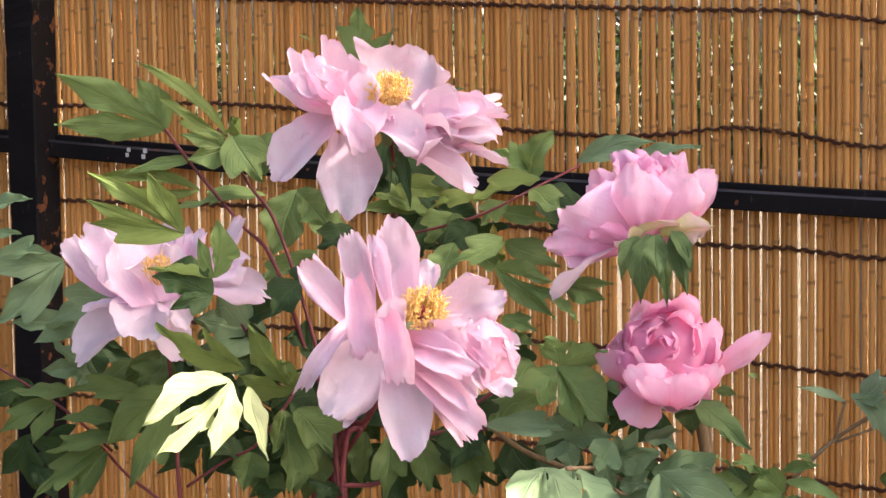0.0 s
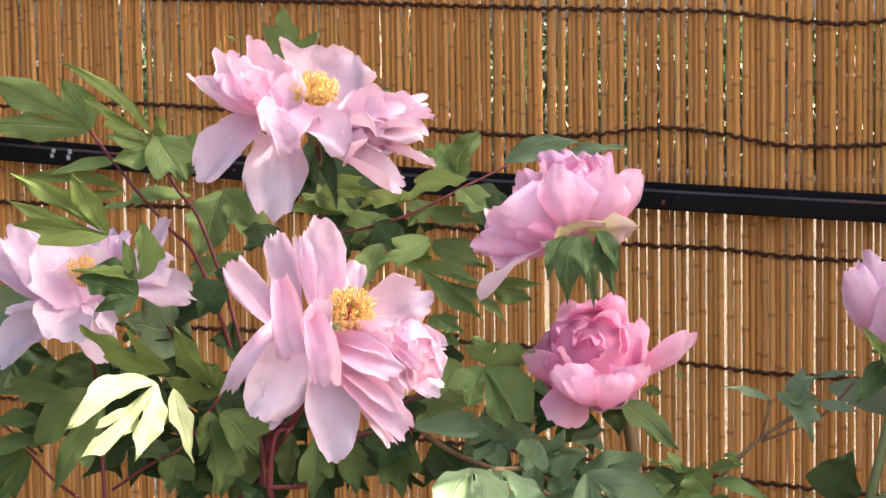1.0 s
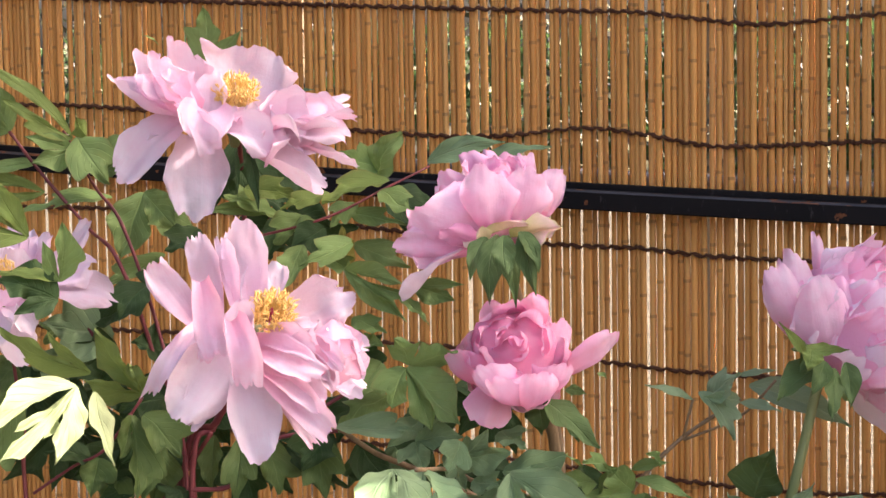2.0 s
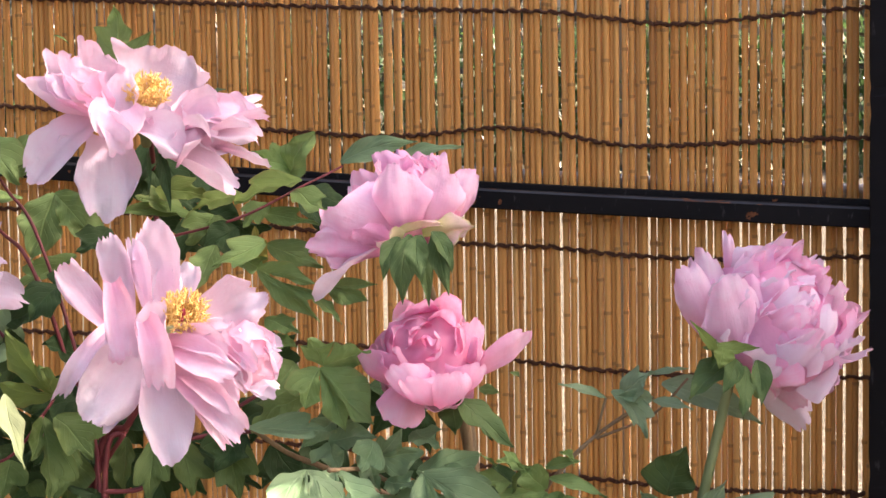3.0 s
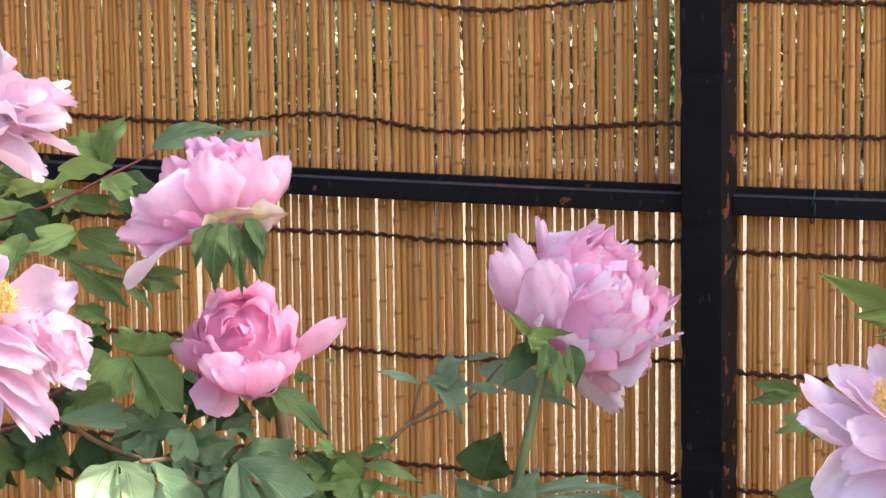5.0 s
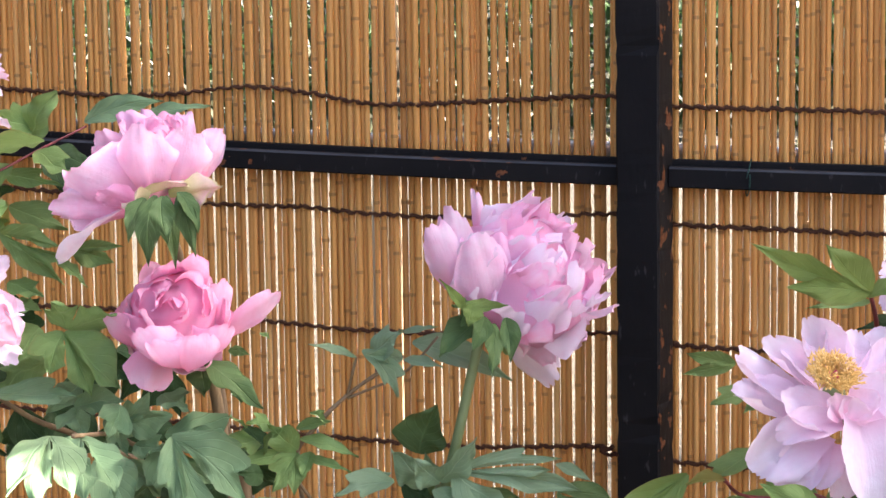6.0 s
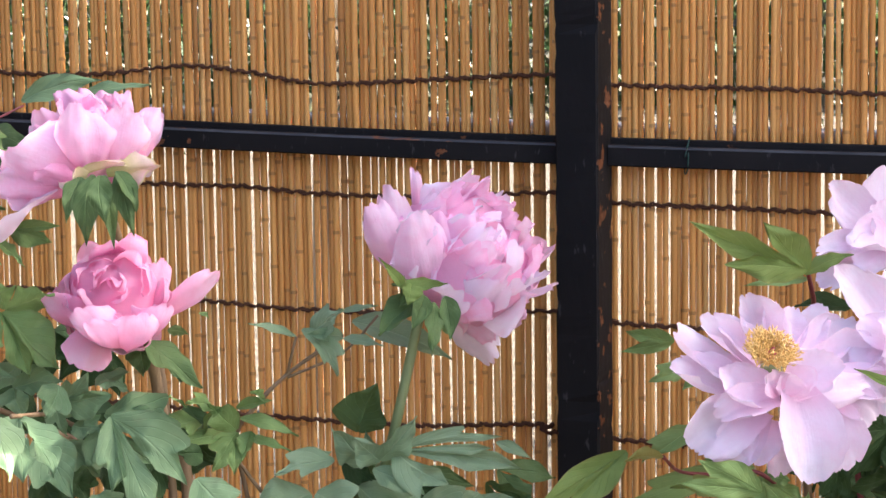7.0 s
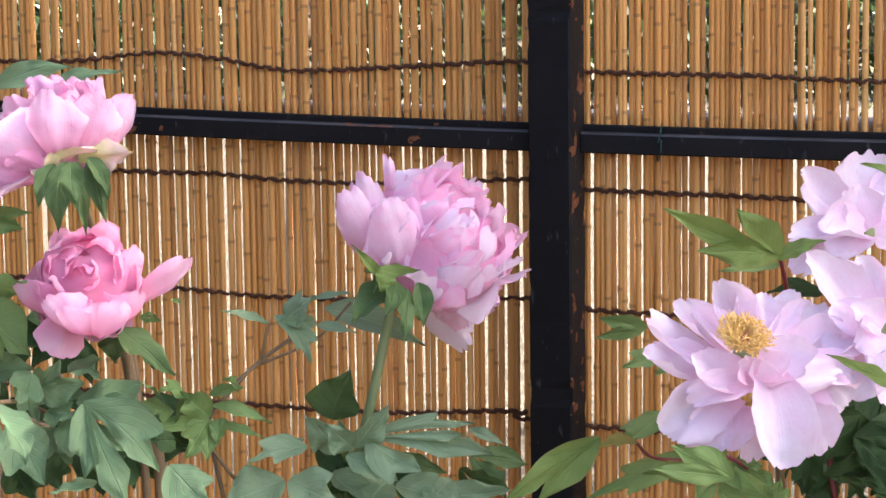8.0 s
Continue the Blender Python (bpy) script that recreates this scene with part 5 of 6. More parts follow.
# filler behind the bush: deep shade between the leaves, painted as dark leaves
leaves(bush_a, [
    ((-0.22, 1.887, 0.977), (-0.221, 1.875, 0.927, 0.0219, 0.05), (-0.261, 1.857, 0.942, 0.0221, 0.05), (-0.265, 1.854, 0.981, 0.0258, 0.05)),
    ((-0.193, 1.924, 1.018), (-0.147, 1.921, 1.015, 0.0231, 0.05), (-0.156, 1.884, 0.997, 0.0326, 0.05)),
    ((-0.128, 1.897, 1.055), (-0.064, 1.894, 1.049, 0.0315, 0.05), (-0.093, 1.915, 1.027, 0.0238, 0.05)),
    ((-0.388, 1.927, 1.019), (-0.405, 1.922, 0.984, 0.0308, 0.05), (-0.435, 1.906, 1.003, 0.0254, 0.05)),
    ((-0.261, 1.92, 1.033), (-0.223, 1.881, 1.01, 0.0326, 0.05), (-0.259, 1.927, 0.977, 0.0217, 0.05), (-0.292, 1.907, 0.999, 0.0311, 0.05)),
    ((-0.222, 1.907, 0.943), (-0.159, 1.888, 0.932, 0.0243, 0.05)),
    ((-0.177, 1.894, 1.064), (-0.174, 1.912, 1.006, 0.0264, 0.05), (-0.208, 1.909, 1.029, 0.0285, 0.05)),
], DARK_SHADED, "dark shaded leaf")
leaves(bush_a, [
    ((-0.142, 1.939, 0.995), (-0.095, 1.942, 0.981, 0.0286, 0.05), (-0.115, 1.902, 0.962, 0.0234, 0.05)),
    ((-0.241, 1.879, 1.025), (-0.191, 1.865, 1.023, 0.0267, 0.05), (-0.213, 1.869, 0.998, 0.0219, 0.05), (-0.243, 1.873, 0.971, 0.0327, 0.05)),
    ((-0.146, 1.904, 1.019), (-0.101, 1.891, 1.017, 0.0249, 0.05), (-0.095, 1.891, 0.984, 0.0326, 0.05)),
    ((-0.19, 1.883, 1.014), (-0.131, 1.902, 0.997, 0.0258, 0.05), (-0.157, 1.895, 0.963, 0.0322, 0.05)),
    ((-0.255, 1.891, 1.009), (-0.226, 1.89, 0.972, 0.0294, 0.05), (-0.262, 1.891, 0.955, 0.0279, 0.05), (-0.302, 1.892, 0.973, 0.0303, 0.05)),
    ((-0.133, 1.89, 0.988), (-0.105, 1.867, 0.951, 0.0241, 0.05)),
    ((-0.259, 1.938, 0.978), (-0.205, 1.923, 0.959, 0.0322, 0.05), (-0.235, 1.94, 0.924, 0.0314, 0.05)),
], DARK_SHADED, "dark shaded leaf")
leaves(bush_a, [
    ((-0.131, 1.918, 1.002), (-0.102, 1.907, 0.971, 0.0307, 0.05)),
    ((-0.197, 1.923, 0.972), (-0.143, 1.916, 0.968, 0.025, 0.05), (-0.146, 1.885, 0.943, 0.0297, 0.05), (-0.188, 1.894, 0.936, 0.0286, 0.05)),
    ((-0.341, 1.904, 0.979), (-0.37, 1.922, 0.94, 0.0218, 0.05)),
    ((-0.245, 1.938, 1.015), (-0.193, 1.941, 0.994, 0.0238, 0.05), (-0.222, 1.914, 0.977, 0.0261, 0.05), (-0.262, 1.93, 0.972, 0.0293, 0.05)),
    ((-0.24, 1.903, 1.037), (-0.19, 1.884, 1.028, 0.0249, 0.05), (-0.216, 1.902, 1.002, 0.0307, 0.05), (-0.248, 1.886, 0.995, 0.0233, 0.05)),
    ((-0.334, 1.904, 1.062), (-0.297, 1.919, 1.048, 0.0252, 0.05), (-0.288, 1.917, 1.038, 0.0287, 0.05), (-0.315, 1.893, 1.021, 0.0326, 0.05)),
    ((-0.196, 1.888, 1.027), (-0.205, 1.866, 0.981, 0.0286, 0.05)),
], DARK_SHADED, "dark shaded leaf")
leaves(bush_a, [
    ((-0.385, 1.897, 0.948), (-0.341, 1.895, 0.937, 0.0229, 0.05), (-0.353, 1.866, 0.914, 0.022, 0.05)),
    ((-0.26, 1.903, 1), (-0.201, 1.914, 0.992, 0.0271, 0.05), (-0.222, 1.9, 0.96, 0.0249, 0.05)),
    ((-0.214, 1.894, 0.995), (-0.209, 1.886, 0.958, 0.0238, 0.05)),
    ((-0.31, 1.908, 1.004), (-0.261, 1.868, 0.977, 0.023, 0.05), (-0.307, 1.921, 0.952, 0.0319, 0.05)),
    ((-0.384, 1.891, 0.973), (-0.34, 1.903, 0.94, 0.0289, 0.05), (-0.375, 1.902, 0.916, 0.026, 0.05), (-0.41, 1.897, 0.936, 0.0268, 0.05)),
], DARK_SHADED, "dark shaded leaf")
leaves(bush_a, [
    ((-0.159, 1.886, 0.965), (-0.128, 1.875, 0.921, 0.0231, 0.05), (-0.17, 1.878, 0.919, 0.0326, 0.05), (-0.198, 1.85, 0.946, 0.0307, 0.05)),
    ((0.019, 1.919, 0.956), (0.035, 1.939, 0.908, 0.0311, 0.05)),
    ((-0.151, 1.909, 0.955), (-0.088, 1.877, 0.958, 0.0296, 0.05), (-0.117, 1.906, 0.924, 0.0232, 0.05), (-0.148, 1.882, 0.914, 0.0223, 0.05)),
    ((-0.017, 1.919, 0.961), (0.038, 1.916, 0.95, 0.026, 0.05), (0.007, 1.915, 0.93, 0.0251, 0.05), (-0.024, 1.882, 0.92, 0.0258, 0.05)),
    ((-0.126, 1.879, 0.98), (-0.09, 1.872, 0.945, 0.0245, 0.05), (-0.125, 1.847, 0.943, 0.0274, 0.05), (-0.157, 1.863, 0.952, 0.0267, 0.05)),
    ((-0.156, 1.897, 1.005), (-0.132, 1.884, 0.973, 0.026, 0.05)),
], DARK_SHADED, "dark shaded leaf")
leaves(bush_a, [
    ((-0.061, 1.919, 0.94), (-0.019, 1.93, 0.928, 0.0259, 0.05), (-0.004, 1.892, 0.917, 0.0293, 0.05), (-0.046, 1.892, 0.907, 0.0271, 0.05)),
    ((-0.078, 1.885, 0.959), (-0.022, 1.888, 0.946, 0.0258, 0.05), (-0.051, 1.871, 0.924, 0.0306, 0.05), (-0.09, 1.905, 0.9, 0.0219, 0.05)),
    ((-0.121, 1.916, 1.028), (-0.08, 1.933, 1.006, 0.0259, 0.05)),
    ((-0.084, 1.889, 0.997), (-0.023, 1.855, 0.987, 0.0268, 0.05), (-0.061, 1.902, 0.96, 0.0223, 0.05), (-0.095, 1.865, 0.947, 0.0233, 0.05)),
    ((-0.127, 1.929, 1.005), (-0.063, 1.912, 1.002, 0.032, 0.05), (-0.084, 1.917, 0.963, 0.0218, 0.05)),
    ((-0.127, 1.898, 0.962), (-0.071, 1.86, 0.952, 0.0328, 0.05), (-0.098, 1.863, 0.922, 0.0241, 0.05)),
], DARK_SHADED, "dark shaded leaf")
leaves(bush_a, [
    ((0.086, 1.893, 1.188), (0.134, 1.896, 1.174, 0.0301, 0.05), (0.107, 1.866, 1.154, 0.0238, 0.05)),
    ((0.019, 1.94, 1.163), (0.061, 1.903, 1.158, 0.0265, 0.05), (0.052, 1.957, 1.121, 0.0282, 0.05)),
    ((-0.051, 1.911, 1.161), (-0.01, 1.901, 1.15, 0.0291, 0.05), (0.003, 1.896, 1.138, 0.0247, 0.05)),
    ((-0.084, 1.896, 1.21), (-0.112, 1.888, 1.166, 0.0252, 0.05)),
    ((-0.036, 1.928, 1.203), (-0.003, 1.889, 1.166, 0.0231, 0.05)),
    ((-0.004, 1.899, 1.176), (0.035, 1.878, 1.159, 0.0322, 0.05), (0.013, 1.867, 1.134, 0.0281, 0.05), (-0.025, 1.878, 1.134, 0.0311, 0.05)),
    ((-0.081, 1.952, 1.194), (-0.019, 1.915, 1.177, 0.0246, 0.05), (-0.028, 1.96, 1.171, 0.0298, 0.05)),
], DARK_SHADED, "dark shaded leaf")
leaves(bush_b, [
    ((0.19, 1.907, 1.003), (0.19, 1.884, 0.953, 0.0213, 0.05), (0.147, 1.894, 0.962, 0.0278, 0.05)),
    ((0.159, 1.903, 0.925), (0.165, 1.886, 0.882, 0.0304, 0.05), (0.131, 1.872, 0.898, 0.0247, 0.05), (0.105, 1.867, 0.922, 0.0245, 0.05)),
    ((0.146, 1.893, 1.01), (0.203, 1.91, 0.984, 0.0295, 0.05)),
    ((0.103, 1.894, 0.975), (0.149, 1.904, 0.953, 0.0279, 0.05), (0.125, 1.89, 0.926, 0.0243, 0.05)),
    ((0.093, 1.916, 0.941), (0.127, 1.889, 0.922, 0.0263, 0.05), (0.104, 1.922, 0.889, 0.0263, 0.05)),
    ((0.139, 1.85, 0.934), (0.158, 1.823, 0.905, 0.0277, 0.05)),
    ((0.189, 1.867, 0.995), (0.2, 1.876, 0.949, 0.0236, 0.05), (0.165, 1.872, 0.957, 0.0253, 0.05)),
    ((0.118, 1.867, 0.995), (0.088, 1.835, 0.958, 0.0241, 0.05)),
], DARK_SHADED, "dark shaded leaf")
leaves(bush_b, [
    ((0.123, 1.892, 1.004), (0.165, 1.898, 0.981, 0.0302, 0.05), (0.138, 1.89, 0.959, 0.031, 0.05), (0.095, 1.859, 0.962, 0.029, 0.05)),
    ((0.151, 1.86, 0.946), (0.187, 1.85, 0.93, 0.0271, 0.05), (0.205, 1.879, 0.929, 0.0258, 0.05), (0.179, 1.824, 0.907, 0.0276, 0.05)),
], DARK_SHADED, "dark shaded leaf")
leaves(bush_b, [
    ((0.094, 1.69, 1.06), (0.133, 1.67, 1.075, 0.0323, 0.05), (0.081, 1.67, 1.086, 0.0272, 0.05)),
    ((0.091, 1.69, 1.058), (0.133, 1.67, 1.013, 0.0484, 0.06), (0.078, 1.67, 1.028, 0.0383, 0.05), (0.111, 1.67, 1.008, 0.0312, 0.05)),
], GREEN, "fresh green leaf")
leaves(bush_b, [
    ((0.258, 1.74, 1.043), (0.261, 1.72, 1.04, 0.008, 0.05)),
    ((0.231, 1.76, 1.026), (0.247, 1.74, 1.024, 0.01, 0.05)),
], GREEN)
leaves(bush_b, [
    ((0.202, 1.68, 1.031), (0.245, 1.66, 0.992, 0.0316, 0.08)),
    ((0.2, 1.7, 1.026), (0.201, 1.68, 1.001, 0.0268, 0.05)),
    ((0.211, 1.72, 1.02), (0.234, 1.7, 0.991, 0.0191, 0.05)),
], BRACT)
leaves(bush_b, [
    ((0.033, 1.7, 1.009), (0.103, 1.68, 1.007, 0.0232, 0.05)),
    ((0.098, 1.7, 0.995), (0.137, 1.68, 1.001, 0.0274, 0.05), (0.103, 1.68, 0.974, 0.0335, 0.05)),
    ((0.136, 1.7, 0.979), (0.175, 1.68, 0.987, 0.0335, 0.05), (0.157, 1.68, 1.008, 0.0233, 0.05)),
    ((0.145, 1.7, 0.961), (0.167, 1.68, 0.959, 0.0232, 0.05)),
    ((0.171, 1.7, 0.969), (0.23, 1.68, 0.958, 0.0426, 0.05)),
    ((0.17, 1.7, 0.961), (0.18, 1.68, 0.927, 0.0385, 0.05), (0.207, 1.68, 0.929, 0.0375, 0.05), (0.228, 1.68, 0.95, 0.0304, 0.05)),
    ((0.104, 1.72, 1.01), (0.075, 1.7, 0.991, 0.0242, 0.05)),
    ((0.128, 1.72, 0.986), (0.14, 1.7, 0.952, 0.0242, 0.05)),
], BLUE)
leaves(bush_b, [
    ((0.070, 1.460, 1.019), (0.036, 1.250, 1.025, 0.036, 0.02), (0.052, 1.230, 1.020, 0.038, 0.02), (0.074, 1.250, 1.022, 0.032, 0.02)),
    ((0.093, 1.520, 1.006), (0.114, 1.470, 0.971, 0.040, 0.05), (0.092, 1.460, 0.970, 0.044, 0.05)),
], BLUE, "grey-green leaf with its tip in bright sun", tilt=(0.56, -0.59, 0.58), loose=0.15)
leaves(bush_b, [
    ((0.164, 1.66, 1.168), (0.156, 1.64, 1.114, 0.0250, 0.08)),
    ((0.158, 1.69, 1.164), (0.143, 1.67, 1.130, 0.0190, 0.12)),
    ((0.168, 1.64, 1.169), (0.170, 1.62, 1.132, 0.0210, 0.14)),
    ((0.183, 1.66, 1.169), (0.193, 1.64, 1.120, 0.0180, 0.1)),
    ((0.182, 1.66, 1.17), (0.196, 1.64, 1.138, 0.0161, 0.14)),
    ((0.175, 1.68, 1.166), (0.179, 1.66, 1.108, 0.0150, 0.05)),
], BRACT, "drooping dark green bract")
leaves(bush_b, [
    ((0.084, 1.8, 0.977), (0.108, 1.78, 0.946, 0.0359, 0.05)),
    ((0.129, 1.8, 0.947), (0.161, 1.78, 0.93, 0.0307, 0.05)),
    ((0.064, 1.8, 0.958), (0.044, 1.78, 0.942, 0.0307, 0.05)),
    ((0.054, 1.76, 0.985), (0.081, 1.74, 0.949, 0.0307, 0.05)),
    ((0.222, 1.8, 0.925), (0.201, 1.78, 0.945, 0.0307, 0.05)),
], DARK_SHADED, "dark shaded leaf")
leaves(bush_b, [
    ((0.172, 1.66, 0.974), (0.228, 1.64, 0.919, 0.0376, 0.07), (0.203, 1.64, 0.889, 0.0396, 0.08), (0.169, 1.64, 0.917, 0.0297, 0.06)),
    ((0.132, 1.66, 1.002), (0.119, 1.64, 0.979, 0.0284, 0.05)),
    ((0.169, 1.7, 1.002), (0.189, 1.68, 0.99, 0.0284, 0.05)),
    ((0.18, 1.66, 0.911), (0.142, 1.64, 0.908, 0.018, 0.05)),
    ((0.136, 1.71, 0.946), (0.165, 1.69, 0.92, 0.0284, 0.05)),
    ((0.158, 1.7, 0.946), (0.178, 1.68, 0.921, 0.0284, 0.05)),
    ((0.121, 1.68, 0.962), (0.14, 1.66, 0.91, 0.0378, 0.05)),
    ((0.239, 1.66, 0.919), (0.268, 1.64, 0.888, 0.0359, 0.05)),
], BLUE)
leaves(bush_b, [
    ((0.217, 1.74, 0.915), (0.19, 1.72, 0.883, 0.0347, 0.05)),
    ((0.142, 1.74, 0.92), (0.158, 1.72, 0.89, 0.0297, 0.05)),
    ((0.222, 1.74, 0.934), (0.2, 1.72, 0.911, 0.0297, 0.05)),
    ((0.255, 1.74, 0.922), (0.229, 1.72, 0.928, 0.0198, 0.05)),
    ((0.119, 1.74, 0.912), (0.134, 1.72, 0.882, 0.0347, 0.05)),
    ((0.17, 1.74, 0.923), (0.135, 1.72, 0.901, 0.0297, 0.05)),
], DARK_SHADED, "dark shaded leaf")
leaves(bush_c, [
    ((0.291, 1.78, 0.932), (0.263, 1.76, 0.961, 0.0223, 0.05)),
    ((0.291, 1.78, 0.951), (0.321, 1.76, 0.96, 0.0111, 0.05)),
    ((0.294, 1.78, 0.942), (0.342, 1.76, 0.927, 0.0162, 0.05)),
    ((0.291, 1.78, 0.93), (0.266, 1.76, 0.901, 0.0287, 0.05), (0.285, 1.76, 0.897, 0.0223, 0.05)),
    ((0.256, 1.78, 0.943), (0.229, 1.76, 0.938, 0.0274, 0.05)),
    ((0.281, 1.78, 0.931), (0.228, 1.76, 0.928, 0.0162, 0.05)),
    ((0.296, 1.78, 0.925), (0.335, 1.76, 0.914, 0.0122, 0.05)),
    ((0.271, 1.78, 0.952), (0.245, 1.76, 0.963, 0.0203, 0.05)),
    ((0.316, 1.78, 0.954), (0.301, 1.76, 0.969, 0.0152, 0.05)),
    ((0.261, 1.78, 0.931), (0.276, 1.76, 0.956, 0.0223, 0.05)),
    ((0.247, 1.78, 0.954), (0.23, 1.76, 0.968, 0.0182, 0.05)),
], GREEN)
leaves(bush_c, [
    ((0.303, 1.78, 0.93), (0.292, 1.76, 0.91, 0.0182, 0.05)),
], GREEN)
leaves(bush_c, [
    ((0.349, 1.8, 1.008), (0.303, 1.78, 1.025, 0.0123, 0.05)),
    ((0.354, 1.8, 1.014), (0.381, 1.78, 0.974, 0.0205, 0.14)),
    ((0.391, 1.8, 1.006), (0.352, 1.78, 1.013, 0.0154, 0.05)),
    ((0.361, 1.8, 1.008), (0.388, 1.78, 1.033, 0.0287, 0.05)),
    ((0.39, 1.8, 1.028), (0.419, 1.78, 1.035, 0.0087, 0.05)),
    ((0.41, 1.85, 1.011), (0.498, 1.83, 0.974, 0.0328, 0.06)),
    ((0.436, 1.8, 0.899), (0.481, 1.78, 0.87, 0.0408, 0.05), (0.548, 1.78, 0.879, 0.0354, 0.05), (0.521, 1.78, 0.9, 0.0268, 0.05), (0.531, 1.78, 0.91, 0.0204, 0.05)),
    ((0.423, 1.8, 0.891), (0.453, 1.78, 0.934, 0.0301, 0.05), (0.395, 1.78, 0.919, 0.0301, 0.05)),
    ((0.416, 1.8, 0.884), (0.459, 1.78, 0.862, 0.0246, 0.05)),
], SILVER)
leaves(bush_c, [
    ((0.381, 1.8, 0.895), (0.323, 1.78, 0.888, 0.0246, 0.05)),
    ((0.359, 1.8, 0.866), (0.299, 1.78, 0.847, 0.0441, 0.05)),
    ((0.364, 1.8, 0.866), (0.406, 1.78, 0.844, 0.043, 0.05)),
    ((0.391, 1.8, 1.004), (0.423, 1.78, 0.998, 0.0133, 0.05)),
], SILVER)
leaves(bush_c, [
    ((0.412, 1.84, 0.91), (0.426, 1.82, 0.958, 0.0513, 0.05)),
], BRACT, "oval green leaf")
leaves(bush_c, [
    ((0.439, 1.84, 0.856), (0.403, 1.82, 0.843, 0.0314, 0.05)),
    ((0.471, 1.84, 0.854), (0.498, 1.82, 0.835, 0.0314, 0.05)),
    ((0.397, 1.84, 0.881), (0.424, 1.82, 0.867, 0.0262, 0.05)),
    ((0.45, 1.84, 0.85), (0.423, 1.82, 0.831, 0.0314, 0.05)),
], DARK_SHADED, "dark green leaf")
leaves(bush_c, [
    ((0.418, 1.82, 0.883), (0.379, 1.8, 0.922, 0.0456, 0.05), (0.41, 1.8, 0.919, 0.0217, 0.05)),
    ((0.461, 1.82, 0.854), (0.429, 1.8, 0.832, 0.0363, 0.05)),
    ((0.52, 1.82, 0.85), (0.482, 1.8, 0.831, 0.0332, 0.05)),
    ((0.403, 1.82, 0.865), (0.437, 1.8, 0.837, 0.0332, 0.05)),
    ((0.498, 1.82, 0.833), (0.57, 1.8, 0.841, 0.029, 0.05)),
    ((0.466, 1.82, 0.848), (0.509, 1.8, 0.836, 0.0311, 0.05)),
    ((0.542, 1.84, 0.892), (0.572, 1.82, 0.878, 0.0124, 0.05)),
    ((0.352, 1.82, 0.888), (0.379, 1.8, 0.903, 0.0155, 0.05)),
], SILVER)
leaves(bush_c, [
    ((0.444, 1.72, 1.05), (0.401, 1.7, 1.021, 0.0294, 0.06)),
    ((0.44, 1.72, 1.055), (0.413, 1.7, 1.065, 0.0196, 0.05)),
    ((0.452, 1.71, 1.046), (0.444, 1.69, 1.003, 0.0215, 0.04)),
    ((0.464, 1.72, 1.049), (0.463, 1.7, 1.013, 0.0196, 0.05)),
    ((0.444, 1.71, 1.052), (0.427, 1.69, 1.026, 0.0196, 0.05)),
    ((0.44, 1.72, 1.06), (0.42, 1.7, 1.045, 0.0225, 0.05)),
], BRACT, "drooping dark green bract")
leaves(bush_c, [
    ((0.426, 1.705, 1.058), (0.401, 1.695, 1.088, 0.01, 0.1)),
    ((0.421, 1.705, 1.063), (0.459, 1.69, 1.064, 0.013, -0.12)),
    ((0.43, 1.7, 1.064), (0.424, 1.69, 1.047, 0.019, 0.06)),
], YOUNG, "small light green sepal")
leaves(bush_c, [
    ((0.495, 1.86, 1.003), (0.527, 1.84, 0.978, 0.0212, 0.05)),
], GREEN)
leaves(bush_d, [
    ((0.675, 1.53, 0.905), (0.613, 1.51, 0.94, 0.03, 0.05), (0.595, 1.51, 0.923, 0.019, 0.05)),
    ((0.71, 1.53, 0.882), (0.667, 1.51, 0.919, 0.026, 0.05), (0.707, 1.51, 0.907, 0.02, 0.05)),
], GREEN)
leaves(bush_d, [
    ((0.6, 1.64, 0.921), (0.507, 1.62, 0.876, 0.0284, 0.05), (0.536, 1.62, 0.873, 0.0264, 0.05)),
    ((0.764, 1.64, 1.068), (0.648, 1.62, 1.116, 0.0310, 0.05), (0.714, 1.62, 1.113, 0.0330, 0.05), (0.68, 1.62, 1.078, 0.0310, 0.05)),
    ((0.761, 1.64, 1.064), (0.797, 1.62, 1.082, 0.0177, 0.05)),
    ((0.704, 1.64, 0.879), (0.631, 1.62, 0.892, 0.0196, 0.05)),
    ((0.835, 1.55, 0.963), (0.754, 1.53, 1.001, 0.0168, 0.05)),
    ((0.88, 1.64, 1.121), (0.828, 1.62, 1.146, 0.0121, 0.05)),
], YOUNG, "fresh green leaf")
leaves(bush_d, [
    ((0.633, 1.64, 0.914), (0.591, 1.62, 0.917, 0.0149, 0.05)),
], YELLOW, "leaf tip turning yellow")
